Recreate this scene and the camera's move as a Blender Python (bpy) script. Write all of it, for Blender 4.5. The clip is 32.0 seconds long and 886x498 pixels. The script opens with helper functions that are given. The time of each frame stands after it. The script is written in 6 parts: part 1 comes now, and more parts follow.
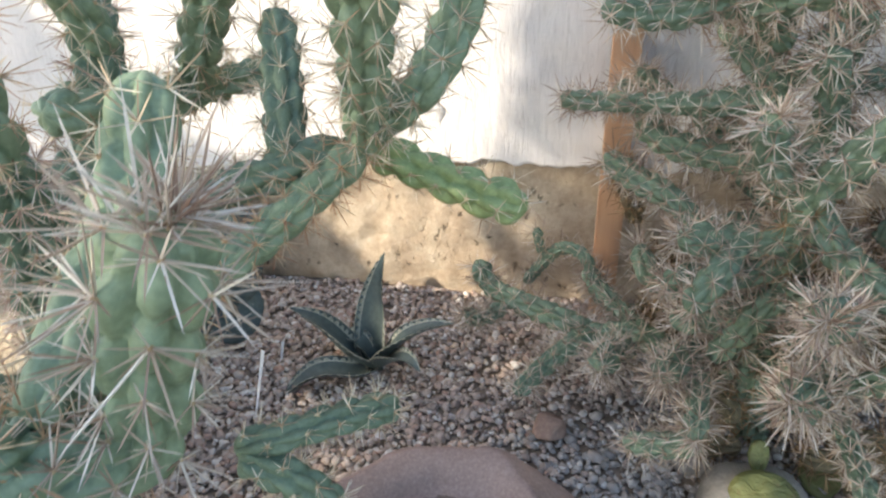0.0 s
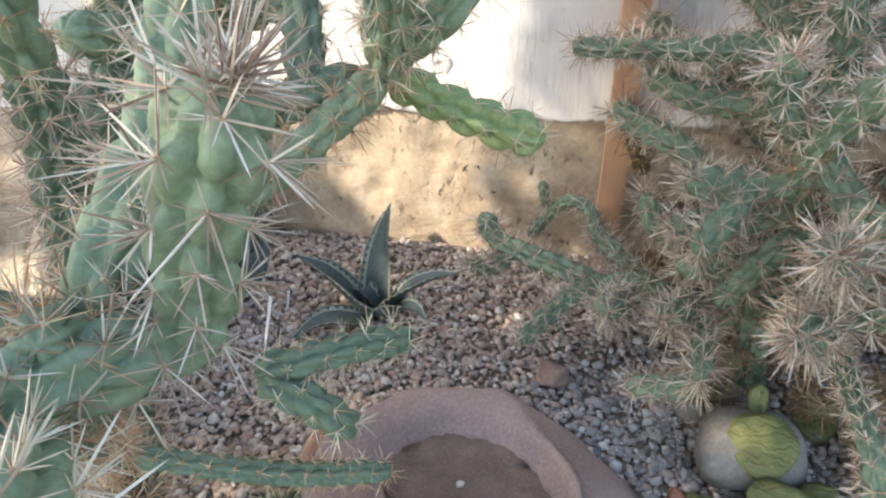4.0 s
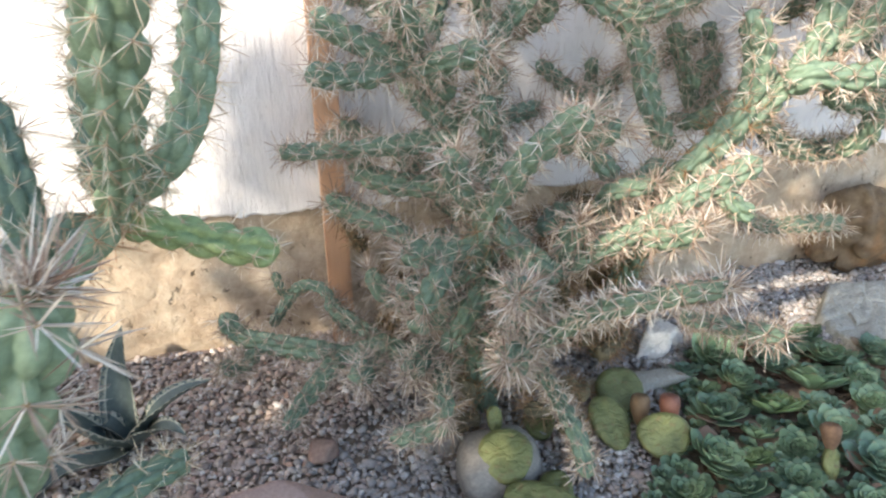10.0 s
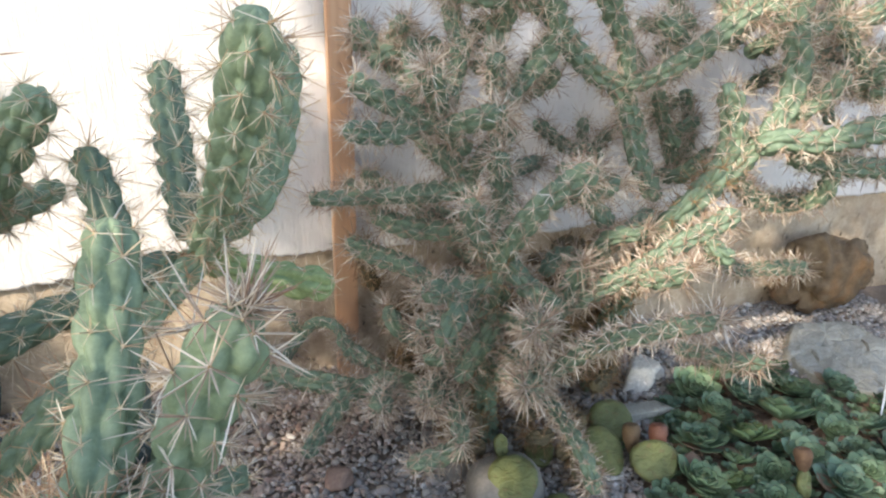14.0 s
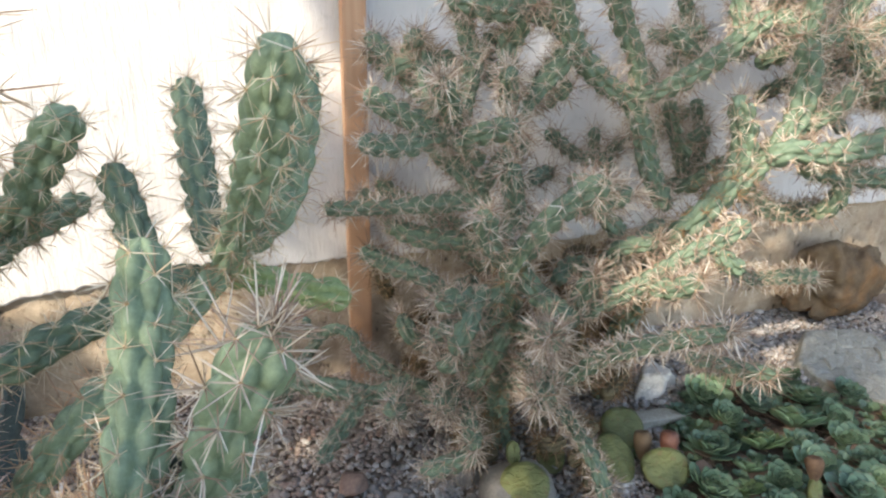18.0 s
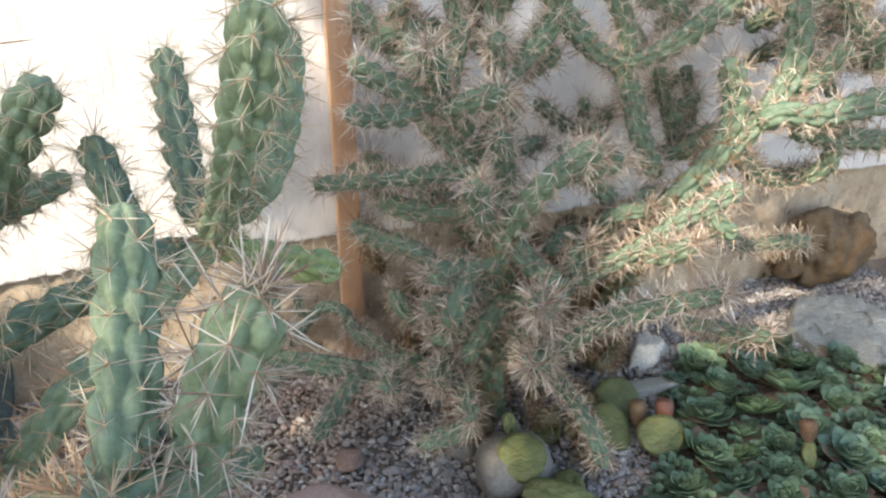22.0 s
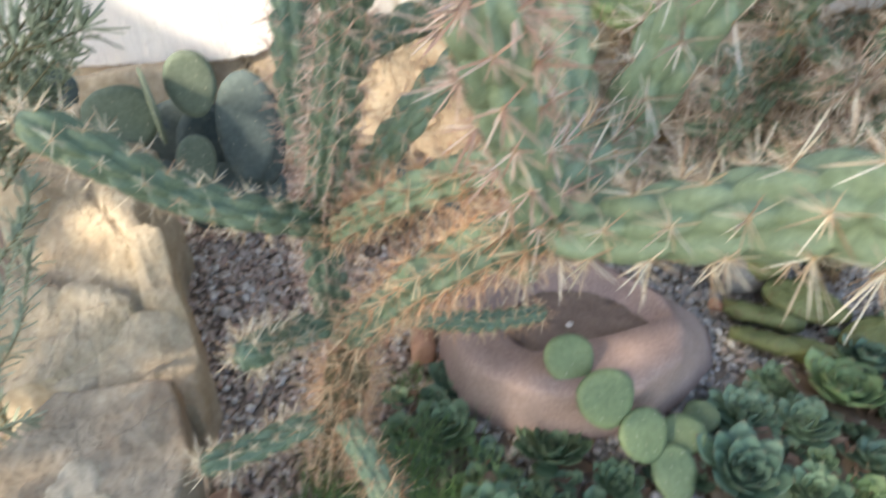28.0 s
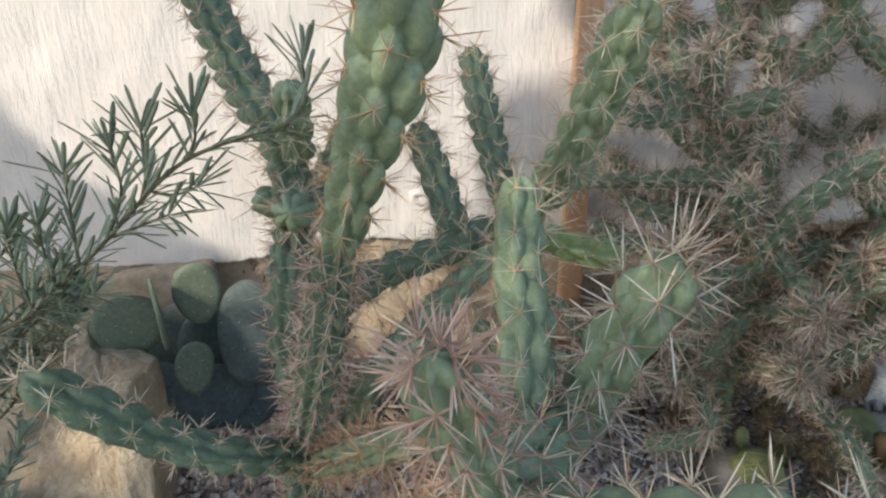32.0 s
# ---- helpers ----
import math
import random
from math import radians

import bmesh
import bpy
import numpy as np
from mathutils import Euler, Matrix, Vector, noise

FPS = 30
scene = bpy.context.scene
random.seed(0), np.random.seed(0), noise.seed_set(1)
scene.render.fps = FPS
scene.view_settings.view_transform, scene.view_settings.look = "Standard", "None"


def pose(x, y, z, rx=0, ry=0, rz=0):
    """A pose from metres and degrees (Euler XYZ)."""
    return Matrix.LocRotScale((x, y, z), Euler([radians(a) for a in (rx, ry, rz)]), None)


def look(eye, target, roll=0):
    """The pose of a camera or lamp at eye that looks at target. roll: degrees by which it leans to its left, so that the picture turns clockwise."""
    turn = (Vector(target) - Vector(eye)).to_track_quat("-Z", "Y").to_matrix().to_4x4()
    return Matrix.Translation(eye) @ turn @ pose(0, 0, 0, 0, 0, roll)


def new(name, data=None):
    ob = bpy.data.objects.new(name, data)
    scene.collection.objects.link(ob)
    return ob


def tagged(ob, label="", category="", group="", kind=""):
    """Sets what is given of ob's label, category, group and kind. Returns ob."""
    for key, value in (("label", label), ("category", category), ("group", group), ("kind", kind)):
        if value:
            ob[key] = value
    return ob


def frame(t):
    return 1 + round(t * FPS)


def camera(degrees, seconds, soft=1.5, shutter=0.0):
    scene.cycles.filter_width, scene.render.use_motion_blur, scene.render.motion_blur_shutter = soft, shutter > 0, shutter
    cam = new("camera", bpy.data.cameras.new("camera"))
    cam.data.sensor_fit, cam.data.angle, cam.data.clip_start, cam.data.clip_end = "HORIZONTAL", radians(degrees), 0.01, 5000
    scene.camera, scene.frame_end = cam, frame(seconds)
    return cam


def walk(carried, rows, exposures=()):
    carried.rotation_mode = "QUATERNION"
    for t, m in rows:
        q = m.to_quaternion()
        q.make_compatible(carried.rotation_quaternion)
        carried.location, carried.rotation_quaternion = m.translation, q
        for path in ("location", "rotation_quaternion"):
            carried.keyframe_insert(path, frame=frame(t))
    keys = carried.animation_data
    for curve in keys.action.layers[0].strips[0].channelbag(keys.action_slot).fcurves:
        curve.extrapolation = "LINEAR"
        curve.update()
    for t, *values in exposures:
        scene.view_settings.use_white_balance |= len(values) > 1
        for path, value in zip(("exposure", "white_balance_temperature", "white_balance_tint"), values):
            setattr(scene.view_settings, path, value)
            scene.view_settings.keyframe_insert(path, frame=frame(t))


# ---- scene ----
cam = camera(69.4, 32.0, soft=2.2, shutter=0.5)
PATH = [
    (0, (0.054, -0.013, 0.989), (-0.41, 1.678, 0.028), -2.1),
    (0.5, (0.05, -0.038, 0.967), (-0.406, 1.649, -0.006), -1.5),
    (1, (0.043, -0.042, 0.958), (-0.428, 1.628, -0.037), -1.6),
    (1.5, (0.041, -0.044, 0.955), (-0.427, 1.623, -0.046), -1.6),
    (2, (0.051, -0.026, 0.973), (-0.415, 1.63, -0.047), -1.7),
    (2.5, (0.043, -0.045, 0.952), (-0.415, 1.623, -0.051), -1.5),
    (3, (0.045, -0.046, 0.948), (-0.405, 1.629, -0.048), -0.9),
    (3.5, (0.038, -0.05, 0.947), (-0.402, 1.617, -0.066), -0.8),
    (5.5, (0.032, -0.07, 0.974), (-0.407, 1.562, -0.095), -2.0),
    (6, (0.025, -0.09, 0.981), (-0.415, 1.54, -0.091), -2.1),
    (6.5, (0.002, -0.119, 0.993), (-0.424, 1.518, -0.073), -1.1),
    (7, (0.004, -0.113, 0.998), (-0.384, 1.565, -0.02), -0.7),
    (7.5, (0.003, -0.114, 1.009), (-0.309, 1.625, 0.071), 0.6),
    (8, (0.03, -0.122, 1.025), (0.041, 1.67, 0.136), 1.4),
    (8.5, (0.047, -0.114, 1.03), (0.243, 1.687, 0.182), -0.5),
    (9, (0.049, -0.118, 1.035), (0.434, 1.667, 0.22), -0.3),
    (9.5, (0.051, -0.129, 1.04), (0.452, 1.644, 0.208), -1.2),
    (10, (0.017, -0.145, 1.038), (0.409, 1.621, 0.185), -0.1),
    (10.5, (-0.023, -0.169, 1.085), (0.448, 1.572, 0.219), -1.1),
    (11, (-0.05, -0.182, 1.109), (0.511, 1.559, 0.302), 1.5),
    (11.5, (-0.081, -0.212, 1.126), (0.471, 1.548, 0.353), 2.2),
    (12, (-0.067, -0.214, 1.118), (0.551, 1.553, 0.414), 2.7),
    (12.5, (-0.069, -0.221, 1.098), (0.545, 1.556, 0.418), 3.0),
    (13, (-0.084, -0.227, 1.087), (0.493, 1.554, 0.384), 2.7),
    (13.5, (-0.093, -0.232, 1.084), (0.46, 1.551, 0.366), 1.9),
    (14, (-0.117, -0.24, 1.083), (0.393, 1.553, 0.357), 1.7),
    (14.5, (-0.123, -0.247, 1.09), (0.385, 1.549, 0.374), 1.7),
    (16.5, (-0.139, -0.256, 1.094), (0.336, 1.543, 0.361), 1.8),
    (17, (-0.136, -0.253, 1.097), (0.339, 1.546, 0.362), 1.9),
    (17.5, (-0.138, -0.256, 1.102), (0.332, 1.548, 0.378), 1.6),
    (18, (-0.128, -0.254, 1.105), (0.351, 1.55, 0.387), 1.4),
    (18.5, (-0.12, -0.251, 1.113), (0.375, 1.555, 0.409), 1.1),
    (19, (-0.124, -0.251, 1.112), (0.374, 1.551, 0.402), 0.9),
    (19.5, (-0.127, -0.251, 1.104), (0.369, 1.545, 0.377), 0.7),
    (20, (-0.129, -0.251, 1.095), (0.369, 1.537, 0.351), 0.7),
    (20.5, (-0.13, -0.251, 1.085), (0.366, 1.53, 0.321), 0.5),
    (21, (-0.128, -0.248, 1.085), (0.37, 1.531, 0.319), 0.3),
    (21.5, (-0.132, -0.25, 1.084), (0.356, 1.532, 0.317), 0.3),
    (22, (-0.127, -0.248, 1.079), (0.375, 1.528, 0.31), 0.3),
    (22.5, (-0.128, -0.249, 1.086), (0.365, 1.533, 0.324), 0.1),
    (23, (-0.124, -0.245, 1.088), (0.389, 1.533, 0.33), 0.1),
    (23.5, (-0.123, -0.242, 1.076), (0.41, 1.521, 0.296), 0.6),
    (24, (-0.118, -0.246, 1.073), (0.417, 1.515, 0.291), 0.2),
    (24.5, (-0.118, -0.244, 1.08), (0.41, 1.522, 0.305), 0.0),
    (26.5, (-0.142, -0.251, 1.068), (0.345, 1.519, 0.275), 0.1),
    (27, (-0.183, -0.257, 1.037), (0.219, 1.488, 0.147), -0.3),
    (27.5, (-0.308, -0.27, 0.971), (-0.092, 1.416, -0.081), 2.4),
    (28, (-0.395, -0.291, 0.953), (-0.331, 1.322, -0.227), -0.9),
    (28.5, (-0.438, -0.304, 0.931), (-0.481, 1.15, -0.441), -3.4),
    (29, (-0.443, -0.31, 0.936), (-0.483, 1.148, -0.432), -3.5),
    (29.5, (-0.436, -0.305, 0.942), (-0.473, 1.174, -0.404), -3.6),
    (30, (-0.418, -0.299, 0.97), (-0.45, 1.317, -0.207), -2.8),
    (30.5, (-0.395, -0.289, 1.0), (-0.386, 1.446, 0.006), -0.8),
    (31, (-0.374, -0.282, 1.046), (-0.34, 1.554, 0.253), 0.2),
    (31.5, (-0.368, -0.28, 1.061), (-0.319, 1.568, 0.298), -0.2),
    (32, (-0.359, -0.279, 1.069), (-0.301, 1.577, 0.325), -0.3),
]
EXPOSURES = [(t, e, k, 10) for t, e, k in ((0.0, 1.75, 7150), (6, 1.94, 7200), (8, 1.66, 7100), (9, 1.82, 6900), (10.5, 1.87, 6900), (12, 1.7, 7000), (20, 1.52, 7150), (24, 1.67, 7150), (26.5, 1.68, 7150), (27.2, 1.65, 7300), (28, 1.82, 7400), (28.5, 2.18, 7200), (29.3, 2.22, 7150), (30, 2.08, 7100), (31, 1.28, 6850), (32, 0.93, 7150))]
walk(cam, [(t, look(eye, target, roll)) for t, eye, target, roll in PATH], EXPOSURES)

# ---- light ----
SUN_DIR = Vector((-0.62, -0.52, 0.60)).normalized()
world = bpy.data.worlds.new("sky")
scene.world = world
world.use_nodes = True
wn = world.node_tree.nodes
sky = wn.new("ShaderNodeTexSky")
sky.sky_type, sky.sun_disc = "NISHITA", False
sky.sun_elevation = math.asin(SUN_DIR.z)
sky.sun_rotation = math.atan2(SUN_DIR.x, SUN_DIR.y)
wn["Background"].inputs["Strength"].default_value = 0.15
world.node_tree.links.new(sky.outputs[0], wn["Background"].inputs["Color"])
sun = new("sun", bpy.data.lights.new("sun", "SUN"))
sun.data.energy, sun.data.angle, sun.data.color = 2.5, radians(0.6), (1.0, 0.92, 0.80)
sun.matrix_world = look(SUN_DIR * 6, (0, 0, 0))


# ---- materials ----
def node_mat(name, rough=0.6, metal=0.0, spec=0.5):
    m = bpy.data.materials.new(name)
    m.use_nodes = True
    t = m.node_tree
    b = t.nodes["Principled BSDF"]
    b.inputs["Roughness"].default_value = rough
    b.inputs["Metallic"].default_value = metal
    b.inputs["Specular IOR Level"].default_value = spec
    return m, t, b


def coords(t, scale):
    c = t.nodes.new("ShaderNodeTexCoord")
    mp = t.nodes.new("ShaderNodeMapping")
    mp.inputs["Scale"].default_value = scale if isinstance(scale, tuple) else (scale,) * 3
    t.links.new(c.outputs["Object"], mp.inputs["Vector"])
    return mp.outputs[0]


def noise_tex(t, vec, scale, detail=6.0, rough=0.6):
    n = t.nodes.new("ShaderNodeTexNoise")
    n.inputs["Scale"].default_value, n.inputs["Detail"].default_value, n.inputs["Roughness"].default_value = scale, detail, rough
    t.links.new(vec, n.inputs["Vector"])
    return n.outputs[0]


def ramp(t, fac, stops):
    r = t.nodes.new("ShaderNodeValToRGB")
    while len(r.color_ramp.elements) < len(stops):
        r.color_ramp.elements.new(0.5)
    for e, (p, c) in zip(r.color_ramp.elements, stops):
        e.position, e.color = p, (*c, 1)
    t.links.new(fac, r.inputs[0])
    return r.outputs[0]


def mix(t, fac, a, b, kind="MIX"):
    m = t.nodes.new("ShaderNodeMix")
    m.data_type, m.blend_type = "RGBA", kind
    for sock, v in ((m.inputs[0], fac), (m.inputs[6], a), (m.inputs[7], b)):
        if isinstance(v, bpy.types.NodeSocket):
            t.links.new(v, sock)
        else:
            sock.default_value = v if isinstance(v, float) else (*v, 1)
    return m.outputs[2]


def bump(t, b, height, strength, dist):
    n = t.nodes.new("ShaderNodeBump")
    n.inputs["Strength"].default_value, n.inputs["Distance"].default_value = strength, dist
    t.links.new(height, n.inputs["Height"])
    t.links.new(n.outputs[0], b.inputs["Normal"])


def mottled(name, dark, mid, light, scale, rough=0.8, fine=None, bump_d=0.002, bump_s=0.5, spec=0.3, island=0.0):
    """A surface with large blotches, fine grain and relief."""
    m, t, b = node_mat(name, rough, 0, spec)
    v = coords(t, 1.0)
    big, small = noise_tex(t, v, scale, 5), noise_tex(t, v, fine or scale * 9, 7, 0.7)
    col = ramp(t, big, ((0.3, dark), (0.5, mid), (0.72, light)))
    col = mix(t, 0.55, col, ramp(t, small, ((0.25, tuple(c * 0.55 for c in mid)), (0.5, mid), (0.8, tuple(min(1, c * 1.35) for c in light)))), "MIX")
    if island:
        g = t.nodes.new("ShaderNodeNewGeometry")
        hue = t.nodes.new("ShaderNodeHueSaturation")
        mr = t.nodes.new("ShaderNodeMapRange")
        mr.inputs[3].default_value, mr.inputs[4].default_value = 1 - island, 1 + island
        t.links.new(g.outputs["Random Per Island"], mr.inputs[0])
        t.links.new(mr.outputs[0], hue.inputs["Value"])
        t.links.new(col, hue.inputs["Color"])
        col = hue.outputs[0]
    t.links.new(col, b.inputs["Base Color"])
    bump(t, b, small, bump_s, bump_d)
    return m


def by_island(name, stops, rough=0.5, spec=0.4, grain=60.0, trans=0.0):
    """A surface whose separate pieces differ in colour."""
    m, t, b = node_mat(name, rough, 0, spec)
    g = t.nodes.new("ShaderNodeNewGeometry")
    col = ramp(t, g.outputs["Random Per Island"], stops)
    v = coords(t, 1.0)
    n = noise_tex(t, v, grain, 5)
    col = mix(t, 0.35, col, ramp(t, n, ((0.3, (0.25, 0.25, 0.25)), (0.7, (1, 1, 1)))), "MULTIPLY")
    t.links.new(col, b.inputs["Base Color"])
    bump(t, b, n, 0.3, 0.001)
    return m


M_SOIL = mottled("soil", (0.14, 0.11, 0.085), (0.22, 0.175, 0.14), (0.31, 0.255, 0.21), 6, 0.95, 120)
M_GRAVEL_GREY = by_island("grey_gravel", ((0.0, (0.22, 0.21, 0.205)), (0.3, (0.36, 0.34, 0.325)), (0.55, (0.45, 0.415, 0.385)), (0.75, (0.37, 0.295, 0.255)), (0.9, (0.54, 0.52, 0.49)), (1.0, (0.68, 0.65, 0.61))), 0.8, 0.25, 90)
M_GRAVEL = by_island("gravel", ((0.0, (0.27, 0.23, 0.205)), (0.2, (0.45, 0.35, 0.295)), (0.45, (0.51, 0.435, 0.38)), (0.62, (0.40, 0.27, 0.22)), (0.8, (0.56, 0.50, 0.45)), (1.0, (0.72, 0.68, 0.63))), 0.8, 0.25, 90)


def brushed_plaster():
    """White paint over plaster, with upright brush strokes and soft hollows."""
    m, t, b = node_mat("white_plaster", 0.75, 0, 0.3)
    v = coords(t, 1.0)
    col = ramp(t, noise_tex(t, v, 2.5, 5), ((0.3, (0.62, 0.59, 0.565)), (0.5, (0.68, 0.65, 0.63)), (0.72, (0.72, 0.695, 0.675))))
    col = mix(t, 0.3, col, ramp(t, noise_tex(t, v, 40, 6, 0.7), ((0.28, (0.55, 0.52, 0.48)), (0.42, (1, 1, 1)))), "MULTIPLY")
    t.links.new(col, b.inputs["Base Color"])
    h = mix(t, 0.5, noise_tex(t, coords(t, (85, 85, 14)), 1.0, 5), noise_tex(t, v, 17, 5))
    bump(t, b, h, 1.0, 0.007)
    return m


M_PLASTER = brushed_plaster()


def bare_render():
    """Weathered ochre render with pits, cream patches and damp stains."""
    m, t, b = node_mat("pitted_render", 0.95, 0, 0.2)
    v = coords(t, 1.0)
    big, mid, fine = noise_tex(t, v, 3.5, 5), noise_tex(t, v, 14, 6), noise_tex(t, v, 70, 7, 0.7)
    col = ramp(t, big, ((0.32, (0.39, 0.30, 0.22)), (0.5, (0.50, 0.40, 0.295)), (0.66, (0.60, 0.51, 0.395))))
    col = mix(t, 0.5, col, ramp(t, mid, ((0.3, (0.31, 0.235, 0.165)), (0.5, (0.51, 0.41, 0.305)), (0.7, (0.66, 0.58, 0.46)))))
    col = mix(t, 0.35, col, ramp(t, fine, ((0.3, (0.40, 0.36, 0.32)), (0.65, (1, 1, 1)))), "MULTIPLY")
    vor = t.nodes.new("ShaderNodeTexVoronoi")
    vor.inputs["Scale"].default_value = 36
    mp = coords(t, (1.0, 1.0, 0.45))
    t.links.new(mix(t, 0.05, mp, noise_tex(t, v, 38, 3), "ADD"), vor.inputs["Vector"])
    pit = ramp(t, vor.outputs["Distance"], ((0.08, (0, 0, 0)), (0.30, (1, 1, 1))))
    keep = ramp(t, noise_tex(t, v, 9, 3), ((0.43, (0, 0, 0)), (0.48, (1, 1, 1))))
    pits = mix(t, 1.0, pit, keep, "LIGHTEN")
    # Pits are also darkened in colour, which paints the shade inside them.
    col = mix(t, 0.75, col, pits, "MULTIPLY")
    t.links.new(col, b.inputs["Base Color"])
    h = mix(t, 0.5, pits, fine)
    bump(t, b, h, 1.0, 0.010)
    return m


M_BASE = bare_render()


def timber():
    """Orange-brown stained wood with upright grain and worn streaks."""
    m, t, b = node_mat("post_wood", 0.65, 0, 0.3)
    v = coords(t, (40, 40, 2.2))
    grain, wide = noise_tex(t, v, 1.0, 6), noise_tex(t, coords(t, (9, 9, 1.2)), 1.0, 4)
    col = ramp(t, grain, ((0.3, (0.40, 0.215, 0.12)), (0.5, (0.52, 0.30, 0.18)), (0.75, (0.60, 0.38, 0.245))))
    col = mix(t, 0.4, col, ramp(t, wide, ((0.3, (0.42, 0.235, 0.135)), (0.55, (0.52, 0.31, 0.19)), (0.75, (0.68, 0.52, 0.37)))))
    t.links.new(col, b.inputs["Base Color"])
    bump(t, b, grain, 0.5, 0.002)
    return m


M_POST = timber()
M_STEM = mottled("cactus_skin", (0.145, 0.205, 0.13), (0.215, 0.29, 0.185), (0.285, 0.365, 0.25), 18, 0.5, 140, 0.0006, 0.4, 0.4)
M_STEM_DARK = mottled("dark_cactus_skin", (0.09, 0.135, 0.09), (0.135, 0.195, 0.13), (0.19, 0.255, 0.18), 18, 0.55, 140, 0.0006, 0.4, 0.4)
M_STEM_YOUNG = mottled("young_cactus_skin", (0.17, 0.235, 0.10), (0.24, 0.315, 0.14), (0.31, 0.39, 0.19), 18, 0.5, 140, 0.0006, 0.4, 0.4)
M_STEM_OLD = mottled("corky_stem", (0.07, 0.06, 0.035), (0.12, 0.10, 0.06), (0.17, 0.14, 0.085), 22, 0.8, 140, 0.001, 0.6, 0.2)
M_SPINE = by_island("spines", ((0.0, (0.40, 0.24, 0.16)), (0.25, (0.62, 0.46, 0.31)), (0.6, (0.78, 0.66, 0.48)), (1.0, (0.88, 0.82, 0.68))), 0.45, 0.4, 40)
M_SPINE_WARM = by_island("warm_spines", ((0.0, (0.42, 0.21, 0.12)), (0.4, (0.64, 0.38, 0.23)), (1.0, (0.84, 0.68, 0.46))), 0.5, 0.4, 40)
M_SPINE_PINK = by_island("pinkish_spines", ((0.0, (0.30, 0.18, 0.13)), (0.35, (0.50, 0.385, 0.30)), (0.7, (0.70, 0.60, 0.49)), (1.0, (0.90, 0.84, 0.74))), 0.45, 0.4, 40)
# Pinkish spines with the shade low inside the bush put into their colour.
M_SPINE_SHADED = by_island("shaded_spines", ((0.0, (0.22, 0.135, 0.10)), (0.35, (0.40, 0.295, 0.22)), (0.7, (0.58, 0.475, 0.38)), (1.0, (0.78, 0.70, 0.60))), 0.45, 0.4, 40)
M_SPINE_ROSE = by_island("rosy_spines", ((0.0, (0.44, 0.25, 0.19)), (0.4, (0.62, 0.42, 0.33)), (1.0, (0.84, 0.70, 0.58))), 0.5, 0.4, 40)
M_SPINE_OLD = by_island("old_spines", ((0.0, (0.14, 0.075, 0.04)), (0.5, (0.30, 0.18, 0.09)), (1.0, (0.48, 0.33, 0.19))), 0.6, 0.3, 40)
M_AREOLE = by_island("areole_wool", ((0.0, (0.46, 0.31, 0.17)), (1.0, (0.70, 0.60, 0.42))), 0.95, 0.1, 300)
M_BOWL = mottled("bowl_stone", (0.205, 0.14, 0.118), (0.295, 0.212, 0.186), (0.385, 0.292, 0.264), 8, 0.9, 160, 0.001, 0.6)


def weathered(name, dark, mid, light, stain):
    """Split sandstone: blotches, rusty stains, fine cracks and a chipped skin."""
    m, t, b = node_mat(name, 0.92, 0, 0.2)
    v = coords(t, 1.0)
    big, small, chips = noise_tex(t, v, 8, 6), noise_tex(t, v, 90, 7, 0.7), noise_tex(t, v, 30, 6, 0.65)
    col = ramp(t, big, ((0.3, dark), (0.5, mid), (0.7, light)))
    col = mix(t, 0.5, col, ramp(t, chips, ((0.3, tuple(c * 0.6 for c in mid)), (0.5, mid), (0.72, tuple(min(1, c * 1.2) for c in light)))))
    col = mix(t, ramp(t, noise_tex(t, coords(t, (5, 5, 3)), 1.0, 6), ((0.52, (0, 0, 0)), (0.68, (0.7, 0.7, 0.7)))), col, stain)
    col = mix(t, 0.35, col, ramp(t, small, ((0.3, (0.45, 0.42, 0.4)), (0.6, (1, 1, 1)))), "MULTIPLY")
    vor = t.nodes.new("ShaderNodeTexVoronoi")
    vor.feature = "DISTANCE_TO_EDGE"
    vor.inputs["Scale"].default_value = 7
    warp = mix(t, 0.12, v, noise_tex(t, v, 6, 4), "ADD")
    t.links.new(warp, vor.inputs["Vector"])
    line = ramp(t, vor.outputs["Distance"], ((0.0, (0.35, 0.33, 0.3)), (0.025, (1, 1, 1))))
    keep = ramp(t, noise_tex(t, v, 4, 3), ((0.48, (1, 1, 1)), (0.56, (0, 0, 0))))
    cracks = mix(t, 1.0, line, keep, "LIGHTEN")
    col = mix(t, 0.15, col, cracks, "MULTIPLY")
    t.links.new(col, b.inputs["Base Color"])
    bump(t, b, mix(t, 0.55, chips, mix(t, 0.7, cracks, small)), 0.9, 0.010)
    return m


M_ROCK = weathered("sandstone_rock", (0.305, 0.24, 0.165), (0.42, 0.35, 0.255), (0.525, 0.46, 0.365), (0.37, 0.265, 0.17))


# ---- building helpers ----
def mesh_ob(name, verts, faces, mats, smooth=True, idx=None):
    me = bpy.data.meshes.new(name)
    me.from_pydata([tuple(v) for v in verts] if not isinstance(verts, np.ndarray) else verts.tolist(), [], faces if not isinstance(faces, np.ndarray) else faces.tolist())
    for m in mats:
        me.materials.append(m)
    if smooth:
        me.polygons.foreach_set("use_smooth", [True] * len(me.polygons))
    if idx is not None:
        me.polygons.foreach_set("material_index", idx)
    me.update()
    return new(name, me)


def adopt(ob, parent):
    """Makes ob a part of parent, and leaves it where it is."""
    ob.parent = parent
    ob.matrix_parent_inverse = Matrix.Translation(-parent.location) if parent.type == "EMPTY" else Matrix()


